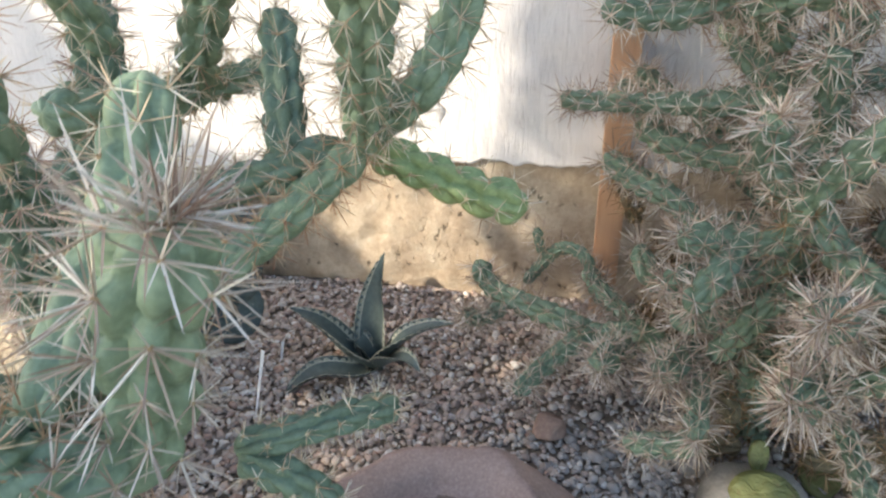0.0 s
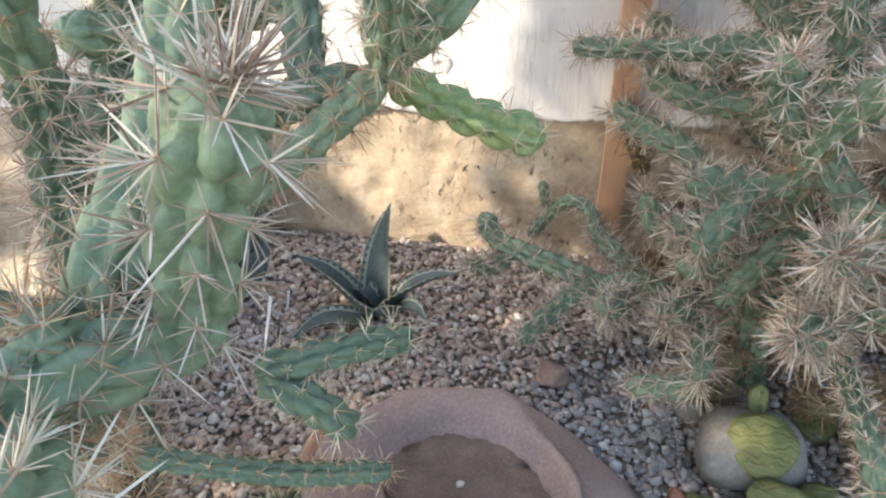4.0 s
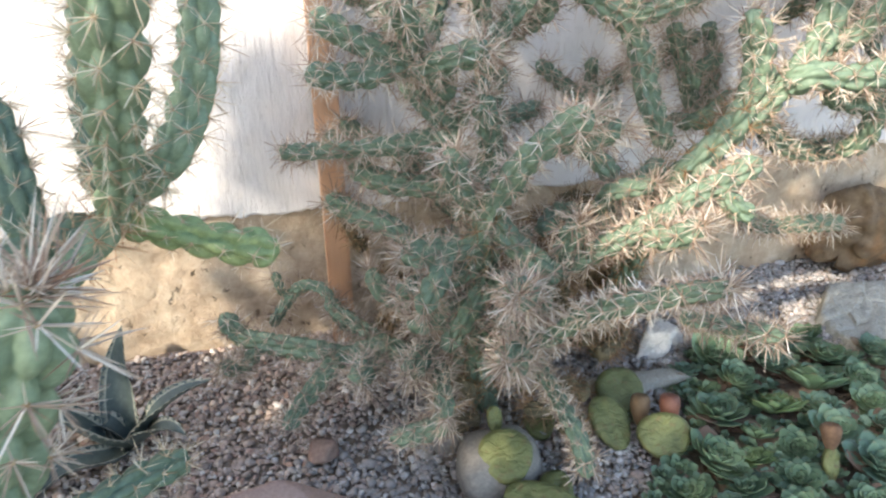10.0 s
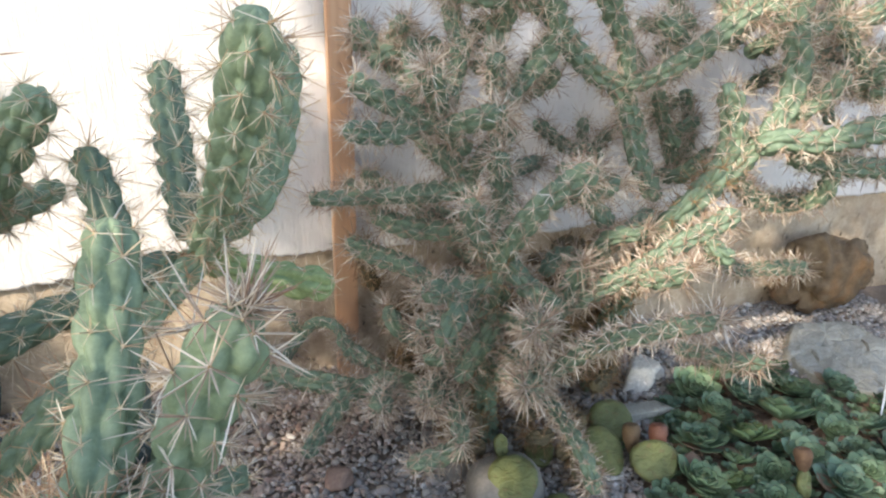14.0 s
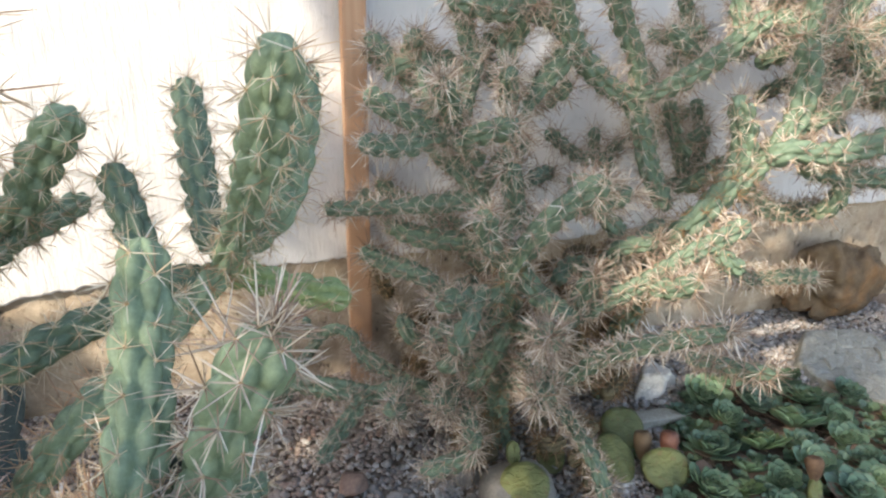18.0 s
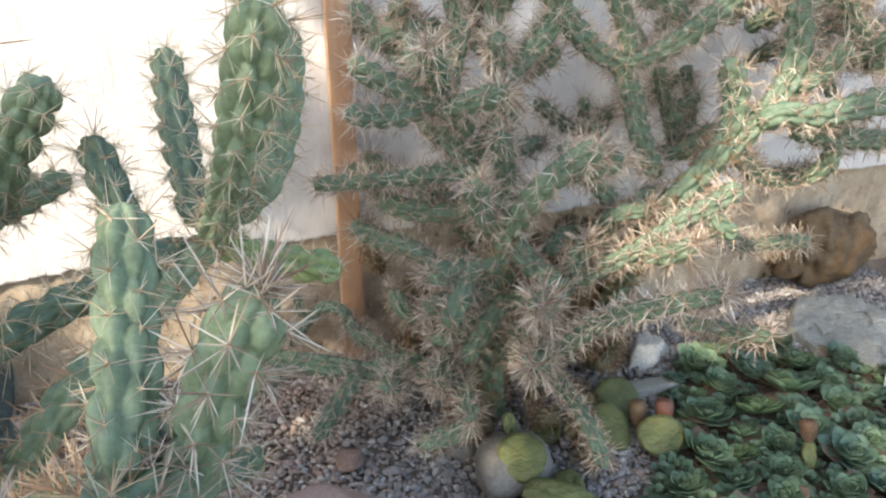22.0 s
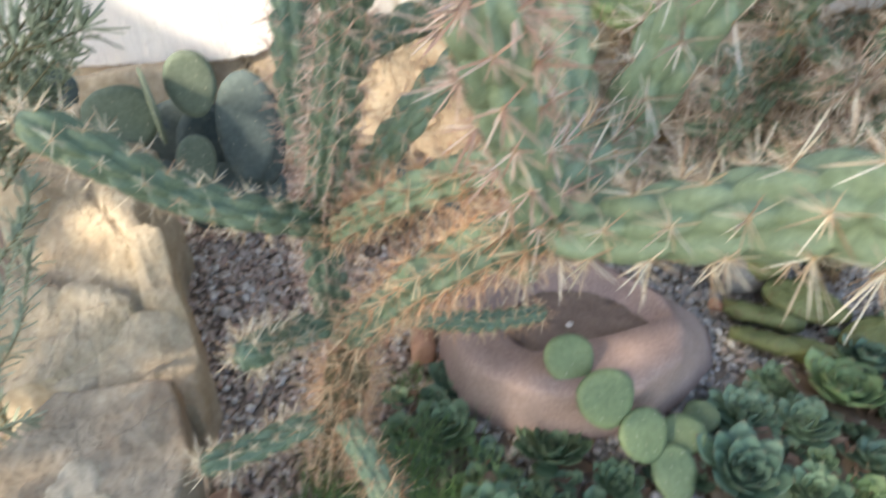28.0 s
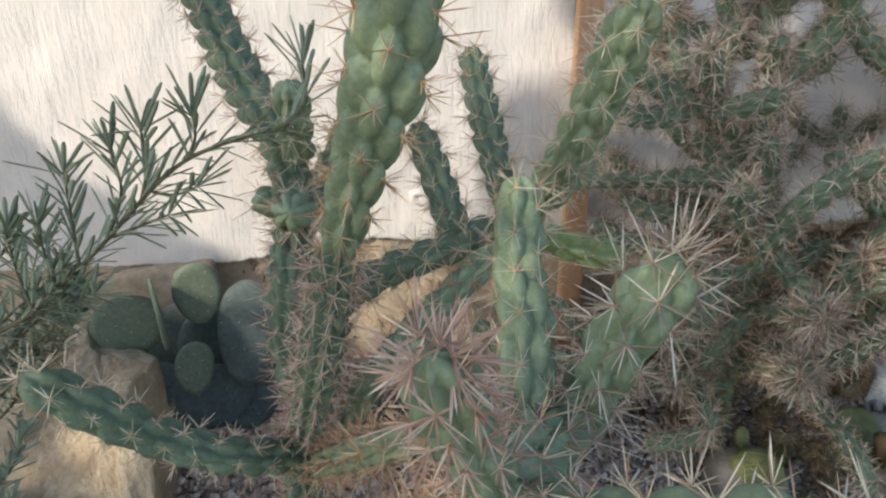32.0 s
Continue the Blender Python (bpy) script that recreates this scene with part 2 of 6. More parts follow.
def part(name, bm, material, parent, label="", smooth=False):
    """Links a bmesh as one mesh object under a thing or a part."""
    me = bpy.data.meshes.new(name)
    bm.to_mesh(me)
    bm.free()
    me.materials.append(material)
    if smooth:
        me.polygons.foreach_set("use_smooth", [True] * len(me.polygons))
    ob = new(name, me)
    if parent:
        adopt(ob, parent)
    if label:
        tagged(ob, label)
    return ob


def empty(name, at, label, category, group="", kind=""):
    e = new(name)
    e.location = at
    e.empty_display_size = 0.05
    return tagged(e, label, category, group, kind)


def spline(nodes, step):
    """Points along a smooth curve through the nodes, evenly spaced."""
    p = np.array(nodes, float)
    if len(p) == 2:
        p = np.array([p[0], (p[0] + p[1]) / 2, p[1]])
    ext = np.vstack([2 * p[0] - p[1], p, 2 * p[-1] - p[-2]])
    out = []
    for i in range(1, len(ext) - 2):
        a, b, c, d = ext[i - 1:i + 3]
        for u in np.linspace(0, 1, 24, endpoint=False):
            out.append(0.5 * (2 * b + (c - a) * u + (2 * a - 5 * b + 4 * c - d) * u * u + (3 * b - a - 3 * c + d) * u ** 3))
    out.append(p[-1])
    out = np.array(out)
    s = np.r_[0, np.cumsum(np.linalg.norm(np.diff(out, axis=0), axis=1))]
    n = max(4, int(round(s[-1] / step)) + 1)
    q = np.linspace(0, s[-1], n)
    return np.stack([np.interp(q, s, out[:, k]) for k in range(3)], 1), q


def frames_along(pts):
    tan = np.gradient(pts, axis=0)
    tan /= np.linalg.norm(tan, axis=1)[:, None]
    ref = np.array([0.31, 0.84, 0.22])
    side = np.cross(tan[0], ref)
    side /= np.linalg.norm(side)
    sides = []
    for k in tan:
        side = side - k * (side @ k)
        side /= np.linalg.norm(side)
        sides.append(side)
    sides = np.array(sides)
    return tan, sides, np.cross(tan, sides)


def tubercles(th, s, pitch, ribs, off, step, apex=0.56):
    """Height 0..1 of the long overlapping tubercles of a cholla stem, at each ring and angle."""
    a = th * ribs / (2 * np.pi)
    near = np.floor(a).astype(int)
    top = np.zeros((len(s), len(th)))
    for k in (-1, 0, 1, 2):
        rib = near + k
        fa = (a - rib) / 0.545
        b = s[:, None] / pitch + (rib % ribs)[None, :] * step + off
        for m in (0, 1):
            fb = b % 1.0 - apex + m - (1 if apex > 0.5 else 0)
            fb = np.where(fb < 0, fb / 0.66, fb / 0.42)
            top = np.maximum(top, np.sqrt(np.clip(1 - fa[None, :] ** 2 - fb ** 2, 0, 1)))
    return top


def cholla_stem(plant, nodes, r0, r1, skin, rng, spine=0.036, many=14, ribs=7, fine=10, close=0.62, notch=0.44, spine_mat=None, thick=0.00055, ball=0, name="stem"):
    """One jointed cholla stem with its tubercles, and its spines as a sub-part."""
    pitch = (2.3 * (r0 + r1) / 2 + 0.016) * close
    step = round(ribs * 0.42) / ribs
    pts, s = spline(nodes, pitch / fine)
    length = s[-1]
    tan, ex, ey = frames_along(pts)
    nv = ribs * 6
    th = np.linspace(0, 2 * np.pi, nv, endpoint=False)
    off = rng.uniform(0, 1)
    rad = r0 + (r1 - r0) * np.clip(s / length * 1.6, 0, 1)
    tip = np.clip((length - s) / (r1 * 1.3), 0, 1)
    rad = rad * np.sqrt(np.clip(1 - (1 - tip) ** 2.2, 0.02, 1))
    foot = np.clip(s / (r0 * 0.9), 0, 1)
    rad = rad * np.sqrt(np.clip(1 - (1 - foot) ** 2.2, 0.02, 1))
    rad *= 1 + 0.05 * np.sin(s / 0.05 + rng.uniform(0, 6))
    r = rad[:, None] * (1 - notch + (notch + 0.10) * tubercles(th, s, pitch, ribs, off, step))
    r *= 1 + rng.normal(0, 0.006, r.shape)
    ring = np.cos(th)[None, :, None] * ex[:, None, :] + np.sin(th)[None, :, None] * ey[:, None, :]
    verts = (pts[:, None, :] + ring * r[:, :, None]).reshape(-1, 3)
    n = len(pts)
    i, j = np.meshgrid(np.arange(n - 1), np.arange(nv), indexing="ij")
    k = (j + 1) % nv
    faces = np.stack([i * nv + j, i * nv + k, (i + 1) * nv + k, (i + 1) * nv + j], -1).reshape(-1, 4).tolist()
    faces.append(list(range((n - 1) * nv, n * nv)))
    faces.append(list(range(nv - 1, -1, -1)))
    stem = mesh_ob(name, verts, faces, [skin])
    adopt(stem, plant)
    # areoles and spines
    base, nrm, size, axis = [], [], [], []
    for rr in range(ribs):
        o = rr * step + off
        first = math.ceil(o - 0.70)
        for m in range(first, first + int(length / pitch) + 2):
            at = (m + 0.70 - o) * pitch
            if not 0.01 < at < length - 0.002:
                continue
            u = at / length * (n - 1)
            q = min(int(u), n - 2)
            w = u - q
            ang = 2 * np.pi * rr / ribs
            c = pts[q] * (1 - w) + pts[q + 1] * w
            d = math.cos(ang) * ex[q] + math.sin(ang) * ey[q]
            rd = (rad[q] * (1 - w) + rad[q + 1] * w) * 1.06
            lean = 0.35 + 1.2 * max(0.0, 1 - (length - at) / (1.6 * r1))
            base.append(c + d * rd)
            nd = d + tan[q] * lean
            nrm.append(nd / np.linalg.norm(nd))
            axis.append(tan[q])
            size.append(rng.uniform(0.8, 1.15) + (0.3 if length - at < 2.2 * r1 else 0))
    for _ in range(ball):
        v = tan[-1] * 0.8 + rng.normal(0, 0.6, 3)
        v /= np.linalg.norm(v)
        base.append(pts[-1] - tan[-1] * r1 * 0.5 + v * r1 * 0.6)
        nrm.append(v)
        axis.append(tan[-1] * 0.2)
        size.append(1.4)
    base, nrm, size, axis = np.array(base), np.array(nrm), np.array(size), np.array(axis)
    m = len(base)
    cnt = many
    o1 = np.cross(nrm, [0.2, 0.6, 0.77])
    o1 /= np.linalg.norm(o1, axis=1)[:, None] + 1e-9
    o2 = np.cross(nrm, o1)
    inner = max(2, cnt // 3)
    ang = np.arange(cnt)[None, :] * 2.4 + rng.uniform(0, 6.28, (m, 1)) + rng.normal(0, 0.25, (m, cnt))
    up = np.where(np.arange(cnt)[None, :] < inner, rng.uniform(0.65, 1.5, (m, cnt)), rng.uniform(0.05, 0.85, (m, cnt)))
    dirs = np.cos(up)[:, :, None] * (np.cos(ang)[:, :, None] * o1[:, None, :] + np.sin(ang)[:, :, None] * o2[:, None, :]) + np.sin(up)[:, :, None] * nrm[:, None, :]
    dirs -= axis[:, None, :] * rng.uniform(0.05, 0.4, (m, cnt, 1))
    dirs /= np.linalg.norm(dirs, axis=2)[:, :, None]
    ln = spine * size[:, None] * np.where(np.arange(cnt)[None, :] < inner, rng.uniform(0.7, 1.25, (m, cnt)), rng.uniform(0.3, 0.9, (m, cnt)))
    spines_mesh(stem, base, dirs, ln, thick, rng, spine_mat or M_SPINE, nrm)
    return stem


def spines_mesh(stem, base, dirs, ln, thick, rng, mat, nrm):
    """Stiff sheathed spines that keep their width and end in a point, with a woolly cushion at each areole."""
    m, cnt = ln.shape
    b = (base[:, None, :] + dirs * 0.0005).reshape(-1, 3)
    d, l = dirs.reshape(-1, 3), ln.reshape(-1)
    h = np.cross(d, [0.3, 0.5, 0.81])
    h /= np.linalg.norm(h, axis=1)[:, None] + 1e-9
    g = np.cross(d, h)
    t = (thick * rng.uniform(0.65, 1.3, (m, cnt)) * (0.6 + 0.4 * np.clip(ln / ln.mean(), 0, 1.6))).reshape(-1)[:, None]
    e = b + d * l[:, None] * 0.72
    v = np.stack([b + h * t, b - h * t * 0.5 + g * t * 0.87, b - h * t * 0.5 - g * t * 0.87, e + h * t * 0.8, e - h * t * 0.4 + g * t * 0.7, e - h * t * 0.4 - g * t * 0.7, b + d * l[:, None]], 1).reshape(-1, 3)
    q = np.arange(len(l))[:, None] * 7
    f4 = np.stack([q + [0, 1, 4, 3], q + [1, 2, 5, 4], q + [2, 0, 3, 5]], 1).reshape(-1, 4)
    f3 = np.stack([q + [3, 4, 6], q + [4, 5, 6], q + [5, 3, 6]], 1).reshape(-1, 3)
    # areole cushions
    a = 0.0030
    o1 = np.cross(nrm, [0.2, 0.6, 0.77])
    o1 /= np.linalg.norm(o1, axis=1)[:, None]
    o2 = np.cross(nrm, o1)
    av = np.stack([base + o1 * a, base + o2 * a, base - o1 * a, base - o2 * a, base + nrm * a, base - nrm * a], 1).reshape(-1, 3)
    z = len(v) + np.arange(m)[:, None] * 6
    af = np.concatenate([z + list(c) for c in ((0, 1, 4), (1, 2, 4), (2, 3, 4), (3, 0, 4))])
    ob = mesh_ob("spine_cover", np.vstack([v, av]), f4.tolist() + f3.tolist() + af.tolist(), [mat, M_AREOLE], False, [0] * (len(f4) + len(f3)) + [1] * len(af))
    tagged(ob, kind="stuff")
    ob.parent = stem
    return ob


RNG = np.random.default_rng(7)


# ---- wall ----
WALL_Y, WALL_SLOPE = 1.525, 0.06
WALL_M = pose(0, WALL_Y, 0, 0, 0, math.degrees(math.atan(WALL_SLOPE)))


def rough_sheet(name, x0, x1, z0, z1, y, nx, nz, amp, scale, mat, thick, edge=None, seed=0.0):
    """An upright slab with an uneven face; edge(x) lifts its lower border."""
    verts, faces = [], []
    for i in range(nx + 1):
        x = x0 + (x1 - x0) * i / nx
        lo = edge(x) if edge else z0
        for j in range(nz + 1):
            z = lo + (z1 - lo) * (j / nz) ** 1.3
            d = amp * noise.fractal(Vector((x * scale, seed, z * scale)), 1.0, 2.0, 5)
            verts.append((x, y - d, z))
    k = nz + 1
    for i in range(nx):
        for j in range(nz):
            faces.append((i * k + j, (i + 1) * k + j, (i + 1) * k + j + 1, i * k + j + 1))
    n = len(verts)
    verts += [(v[0], y + thick, v[2]) for v in verts]
    for i in range(nx):
        for j in range(nz):
            faces.append(tuple(n + q for q in (i * k + j, i * k + j + 1, (i + 1) * k + j + 1, (i + 1) * k + j)))
        faces.append((i * k, n + i * k, n + (i + 1) * k, (i + 1) * k))
        faces.append((i * k + nz, (i + 1) * k + nz, n + (i + 1) * k + nz, n + i * k + nz))
    for j in range(nz):
        faces.append((j, j + 1, n + j + 1, n + j))
        o = nx * k
        faces.append((o + j, n + o + j, n + o + j + 1, o + j + 1))
    ob = mesh_ob(name, verts, faces, [mat])
    ob.matrix_world = WALL_M
    return ob


def plaster_edge(x):
    """The broken lower border of the plaster."""
    base = 0.395 + 0.03 * max(0.0, min(1.0, (x - 0.8) / 0.5)) - 0.05 * max(0.0, min(1.0, (-0.6 - x) / 0.3))
    return base + 0.014 * noise.noise(Vector((x * 7, 3, 0))) + 0.009 * noise.noise(Vector((x * 27, 7, 0))) + 0.006 * noise.noise(Vector((x * 80, 1, 0)))


wall_base = tagged(rough_sheet("wall_north", -2.6, 3.4, -0.1, 1.0, 0.0, 420, 80, 0.016, 6, M_BASE, 0.25), "bare ochre render at the foot of a white wall", "wall", kind="structure")
plaster = tagged(rough_sheet("wall_plaster", -2.6, 3.4, 0.4, 2.4, -0.018, 520, 80, 0.0045, 9, M_PLASTER, 0.012, plaster_edge, 5.0), "white painted plaster with a broken lower edge", "wall", kind="structure")



def blister(x, z, rx, rz):
    """A lifted flake in the plaster with a broken upper edge."""
    n, rings = 40, 6
    verts = []
    for k in range(rings + 1):
        for i in range(n):
            t = 2 * math.pi * i / n
            f = k / rings * (1 + 0.25 * noise.noise(Vector((math.cos(t) * 1.5, math.sin(t) * 1.5, 3))))
            lift = 0.007 * (1 - (k / rings) ** 2) * (1 + 0.8 * math.sin(t)) * (0.3 + k / rings) + 0.0005
            verts.append((x + rx * f * math.cos(t), -0.0215 - lift, z + rz * f * math.sin(t)))
    faces = [(k * n + i, k * n + (i + 1) % n, (k + 1) * n + (i + 1) % n, (k + 1) * n + i) for k in range(rings) for i in range(n)]
    ob = mesh_ob("plaster_flake", verts, faces, [M_PLASTER])
    ob.parent = plaster


blister(-0.373, 0.528, 0.032, 0.024)

# ---- ground ----
def ground_z(x, y):
    return 0.012 * noise.noise(Vector((x * 2.2, y * 2.2, 0))) + 0.004 * noise.noise(Vector((x * 9, y * 9, 4)))


def build_ground():
    xs = np.concatenate([np.linspace(-400, -3, 12), np.linspace(-2.8, 3.6, 130), np.linspace(4, 400, 12)])
    ys = np.concatenate([np.linspace(-400, -2, 12), np.linspace(-1.8, 1.9, 90), np.linspace(3, 400, 12)])
    verts = [(x, y, ground_z(x, y) - 0.006) for x in xs for y in ys]
    k = len(ys)
    faces = [(i * k + j, (i + 1) * k + j, (i + 1) * k + j + 1, i * k + j + 1) for i in range(len(xs) - 1) for j in range(k - 1)]
    return tagged(mesh_ob("ground", verts, faces, [M_SOIL]), "brown garden soil under the gravel", "ground", kind="structure")


ground = build_ground()


def pebbles(name, count, region, size, mat, label, seed, keep=None):
    """Loose rounded stones as one mesh."""
    rng = np.random.default_rng(seed)
    bm = bmesh.new()
    bmesh.ops.create_icosphere(bm, subdivisions=0 if count > 1000 else 1, radius=1.08)
    bv = np.array([v.co[:] for v in bm.verts])
    bf = np.array([[v.index for v in f.verts] for f in bm.faces])
    bm.free()
    x0, x1, y0, y1 = region
    V, Fc = [], []
    n = 0
    while n < count:
        x, y = rng.uniform(x0, x1), rng.uniform(y0, y1)
        if not gravel_here(x, y) or (keep and not keep(x, y)):
            n += 1
            continue
        r = size * np.exp(rng.normal(0, 0.28))
        sc = r * np.array([rng.uniform(0.8, 1.25), rng.uniform(0.65, 1.0), rng.uniform(0.5, 0.8)])
        v = bv * (1 + rng.normal(0, 0.16, (len(bv), 1))) * sc
        a, b = rng.uniform(0, 6.28), rng.normal(0, 0.5)
        ca, sa, cb, sb = math.cos(a), math.sin(a), math.cos(b), math.sin(b)
        rot = np.array([[ca, -sa, 0], [sa, ca, 0], [0, 0, 1]]) @ np.array([[1, 0, 0], [0, cb, -sb], [0, sb, cb]])
        v = v @ rot.T + [x, y, ground_z(x, y) + rng.uniform(-0.2, 0.6) * r]
        Fc.append(bf + len(V) * len(bv))
        V.append(v)
        n += 1
    return tagged(mesh_ob(name, np.vstack(V), np.vstack(Fc), [mat]), label, "gravel", kind="stuff")


BED = ((-0.60, 0.0), (-0.60, 0.20), (-0.52, 0.36), (-0.45, 0.52), (-0.36, 0.50), (-0.26, 0.36), (-0.08, 0.31), (0.06, 0.36), (0.16, 0.47), (0.36, 0.53), (0.60, 0.66), (0.72, 0.78), (0.84, 0.88), (0.90, 1.02), (1.02, 1.17), (1.28, 1.24), (1.42, 1.08), (1.66, 0.96), (1.66, 0.0))


def inside(x, y, poly):
    c = False
    for i in range(len(poly)):
        x0, y0 = poly[i]
        x1, y1 = poly[i - 1]
        if (y0 > y) != (y1 > y) and x < (x1 - x0) * (y - y0) / (y1 - y0) + x0:
            c = not c
    return c


def gravel_here(x, y):
    if inside(x, y, BED) and inside(x, y - 0.03, BED) and math.hypot(x - 0.005, y - 0.25) > 0.06 and not (x < -0.40 and y > 0.2):
        return False
    return y < WALL_Y + WALL_SLOPE * x - 0.01


def greyish(x, y):
    """Where the gravel is grey, to the right and front; tan elsewhere, with a ragged border."""
    return 0.9 * (x + 0.02) - 0.55 * (y - 0.95) + 0.22 * noise.noise(Vector((x * 5, y * 5, 1))) + 0.16 * noise.noise(Vector((x * 40, y * 40, 2))) > 0.0


gravel = pebbles("gravel", 52000, (-1.25, 2.2, 0.14, 1.64), 0.0068, M_GRAVEL, "loose pinkish tan rounded gravel on the ground", 3, lambda x, y: not greyish(x, y))
pebbles("gravel", 52000, (-1.25, 2.2, 0.14, 1.64), 0.0068, M_GRAVEL_GREY, "loose bluish grey rounded gravel by the boulder", 4, greyish)

# ---- post ----
bm = bmesh.new()
bmesh.ops.create_cube(bm, size=1)
bmesh.ops.scale(bm, vec=(0.062, 0.05, 2.3), verts=bm.verts)
bmesh.ops.bevel(bm, geom=bm.edges, offset=0.004, segments=2, affect="EDGES")
post = part("wooden_post", bm, M_POST, None)
post.matrix_world = pose(0.078, 1.47, 1.12, 0, 0, 3.4)
tagged(post, "orange-brown square timber post against the wall", "post")

# ---- the pale green cholla ----
cholla_a = empty("cholla_cactus", (-0.55, 0.375, 0), "tall branching light green cholla cactus with long tan spines", "cactus", "cholla cacti")
cholla_stem(cholla_a, [(-0.550, 0.375, -0.030), (-0.554, 0.376, 0.072), (-0.509, 0.410, 0.241), (-0.536, 0.449, 0.341), (-0.538, 0.491, 0.448), (-0.503, 0.427, 0.590), (-0.473, 0.415, 0.725), (-0.455, 0.401, 0.813)], 0.027, 0.027, M_STEM_DARK, RNG, many=13, ribs=9, close=0.36, spine_mat=M_SPINE_ROSE, spine=0.029)
cholla_stem(cholla_a, [(-0.457, 0.404, 0.791), (-0.436, 0.373, 0.868), (-0.409, 0.345, 0.948), (-0.383, 0.324, 1.033), (-0.372, 0.313, 1.119)], 0.022, 0.039, M_STEM, RNG, many=11, close=0.62, spine_mat=M_SPINE_WARM, spine=0.033)
cholla_stem(cholla_a, [(-0.550, 0.375, -0.020), (-0.552, 0.372, 0.079), (-0.501, 0.362, 0.298)], 0.033, 0.033, M_STEM_OLD, RNG, many=18, ribs=10, close=0.42, spine_mat=M_SPINE_WARM, spine=0.039)
cholla_stem(cholla_a, [(-0.535, 0.491, 0.519), (-0.552, 0.516, 0.605), (-0.547, 0.547, 0.701), (-0.552, 0.628, 0.747), (-0.566, 0.666, 0.852), (-0.641, 0.746, 0.958), (-0.705, 0.815, 1.080), (-0.751, 0.860, 1.163)], 0.025, 0.034, M_STEM_DARK, RNG, many=12, ribs=8, close=0.42, spine=0.028, spine_mat=M_SPINE_ROSE)
cholla_stem(cholla_a, [(-0.552, 0.655, 0.795), (-0.583, 0.632, 0.785), (-0.603, 0.609, 0.787)], 0.022, 0.024, M_STEM, RNG, many=6, spine=0.032)
cholla_stem(cholla_a, [(-0.539, 0.655, 0.839), (-0.536, 0.609, 0.921), (-0.534, 0.587, 0.962)], 0.022, 0.024, M_STEM, RNG, many=6, spine=0.032)
cholla_stem(cholla_a, [(-0.535, 0.484, 0.446), (-0.600, 0.390, 0.520), (-0.675, 0.367, 0.566), (-0.735, 0.340, 0.630), (-0.800, 0.330, 0.685)], 0.024, 0.024, M_STEM_DARK, RNG, ball=3, spine=0.024, many=10)
cholla_stem(cholla_a, [(-0.518, 0.473, 0.435), (-0.416, 0.348, 0.563), (-0.346, 0.300, 0.619), (-0.296, 0.219, 0.679), (-0.261, 0.162, 0.719)], 0.022, 0.024, M_STEM, RNG, many=18, spine_mat=M_SPINE_WARM, spine=0.033)
cholla_stem(cholla_a, [(-0.293, 0.134, 0.689), (-0.218, 0.223, 0.693), (-0.181, 0.222, 0.780), (-0.141, 0.212, 0.862)], 0.026, 0.030, M_STEM, RNG, ball=9, spine=0.038, thick=0.0007, many=13, spine_mat=M_SPINE_PINK)
cholla_stem(cholla_a, [(-0.268, 0.210, 0.702), (-0.261, 0.271, 0.764), (-0.263, 0.320, 0.803), (-0.258, 0.368, 0.891)], 0.026, 0.026, M_STEM, RNG, many=9, spine=0.032)
cholla_stem(cholla_a, [(-0.497, 0.360, 0.332), (-0.399, 0.270, 0.501), (-0.366, 0.242, 0.542), (-0.334, 0.207, 0.592), (-0.306, 0.167, 0.637), (-0.298, 0.125, 0.680)], 0.025, 0.026, M_STEM_DARK, RNG, many=20, close=0.54, spine_mat=M_SPINE_WARM, spine=0.033)
cholla_stem(cholla_a, [(-0.301, 0.124, 0.678), (-0.314, 0.111, 0.727), (-0.338, 0.090, 0.790), (-0.358, 0.051, 0.870)], 0.022, 0.026, M_STEM, RNG, ball=7, spine=0.029, thick=0.0008, spine_mat=M_SPINE_ROSE)
cholla_stem(cholla_a, [(-0.298, 0.131, 0.671), (-0.257, 0.117, 0.671), (-0.213, 0.079, 0.697), (-0.164, 0.035, 0.733), (-0.136, 0.001, 0.756), (-0.108, -0.064, 0.781)], 0.027, 0.033, M_STEM, RNG, ball=10, spine=0.034, thick=0.0007, many=13)
cholla_stem(cholla_a, [(-0.431, 0.333, 0.393), (-0.312, 0.421, 0.294), (-0.194, 0.510, 0.226)], 0.014, 0.016, M_STEM_DARK, RNG, spine=0.020, many=8, spine_mat=M_SPINE_WARM)
cholla_stem(cholla_a, [(-0.526, 0.370, 0.352), (-0.582, 0.320, 0.374), (-0.602, 0.228, 0.433)], 0.020, 0.020, M_STEM_DARK, RNG, spine=0.026)
cholla_stem(cholla_a, [(-0.552, 0.360, 0.166), (-0.648, 0.320, 0.158), (-0.721, 0.270, 0.179)], 0.020, 0.020, M_STEM_DARK, RNG, ball=3, spine=0.026)
cholla_stem(cholla_a, [(-0.524, 0.350, 0.176), (-0.487, 0.300, 0.123), (-0.454, 0.250, 0.085)], 0.020, 0.020, M_STEM, RNG, ball=3, spine_mat=M_SPINE_WARM, spine=0.032)
cholla_stem(cholla_a, [(-0.680, 0.190, -0.010), (-0.680, 0.175, 0.060), (-0.675, 0.158, 0.115)], 0.020, 0.025, M_STEM, RNG, ball=4, spine=0.032)
cholla_stem(cholla_a, [(-0.330, 0.443, 0.438), (-0.279, 0.473, 0.443), (-0.230, 0.527, 0.430), (-0.183, 0.593, 0.399)], 0.020, 0.021, M_STEM_DARK, RNG, spine=0.024, many=9)
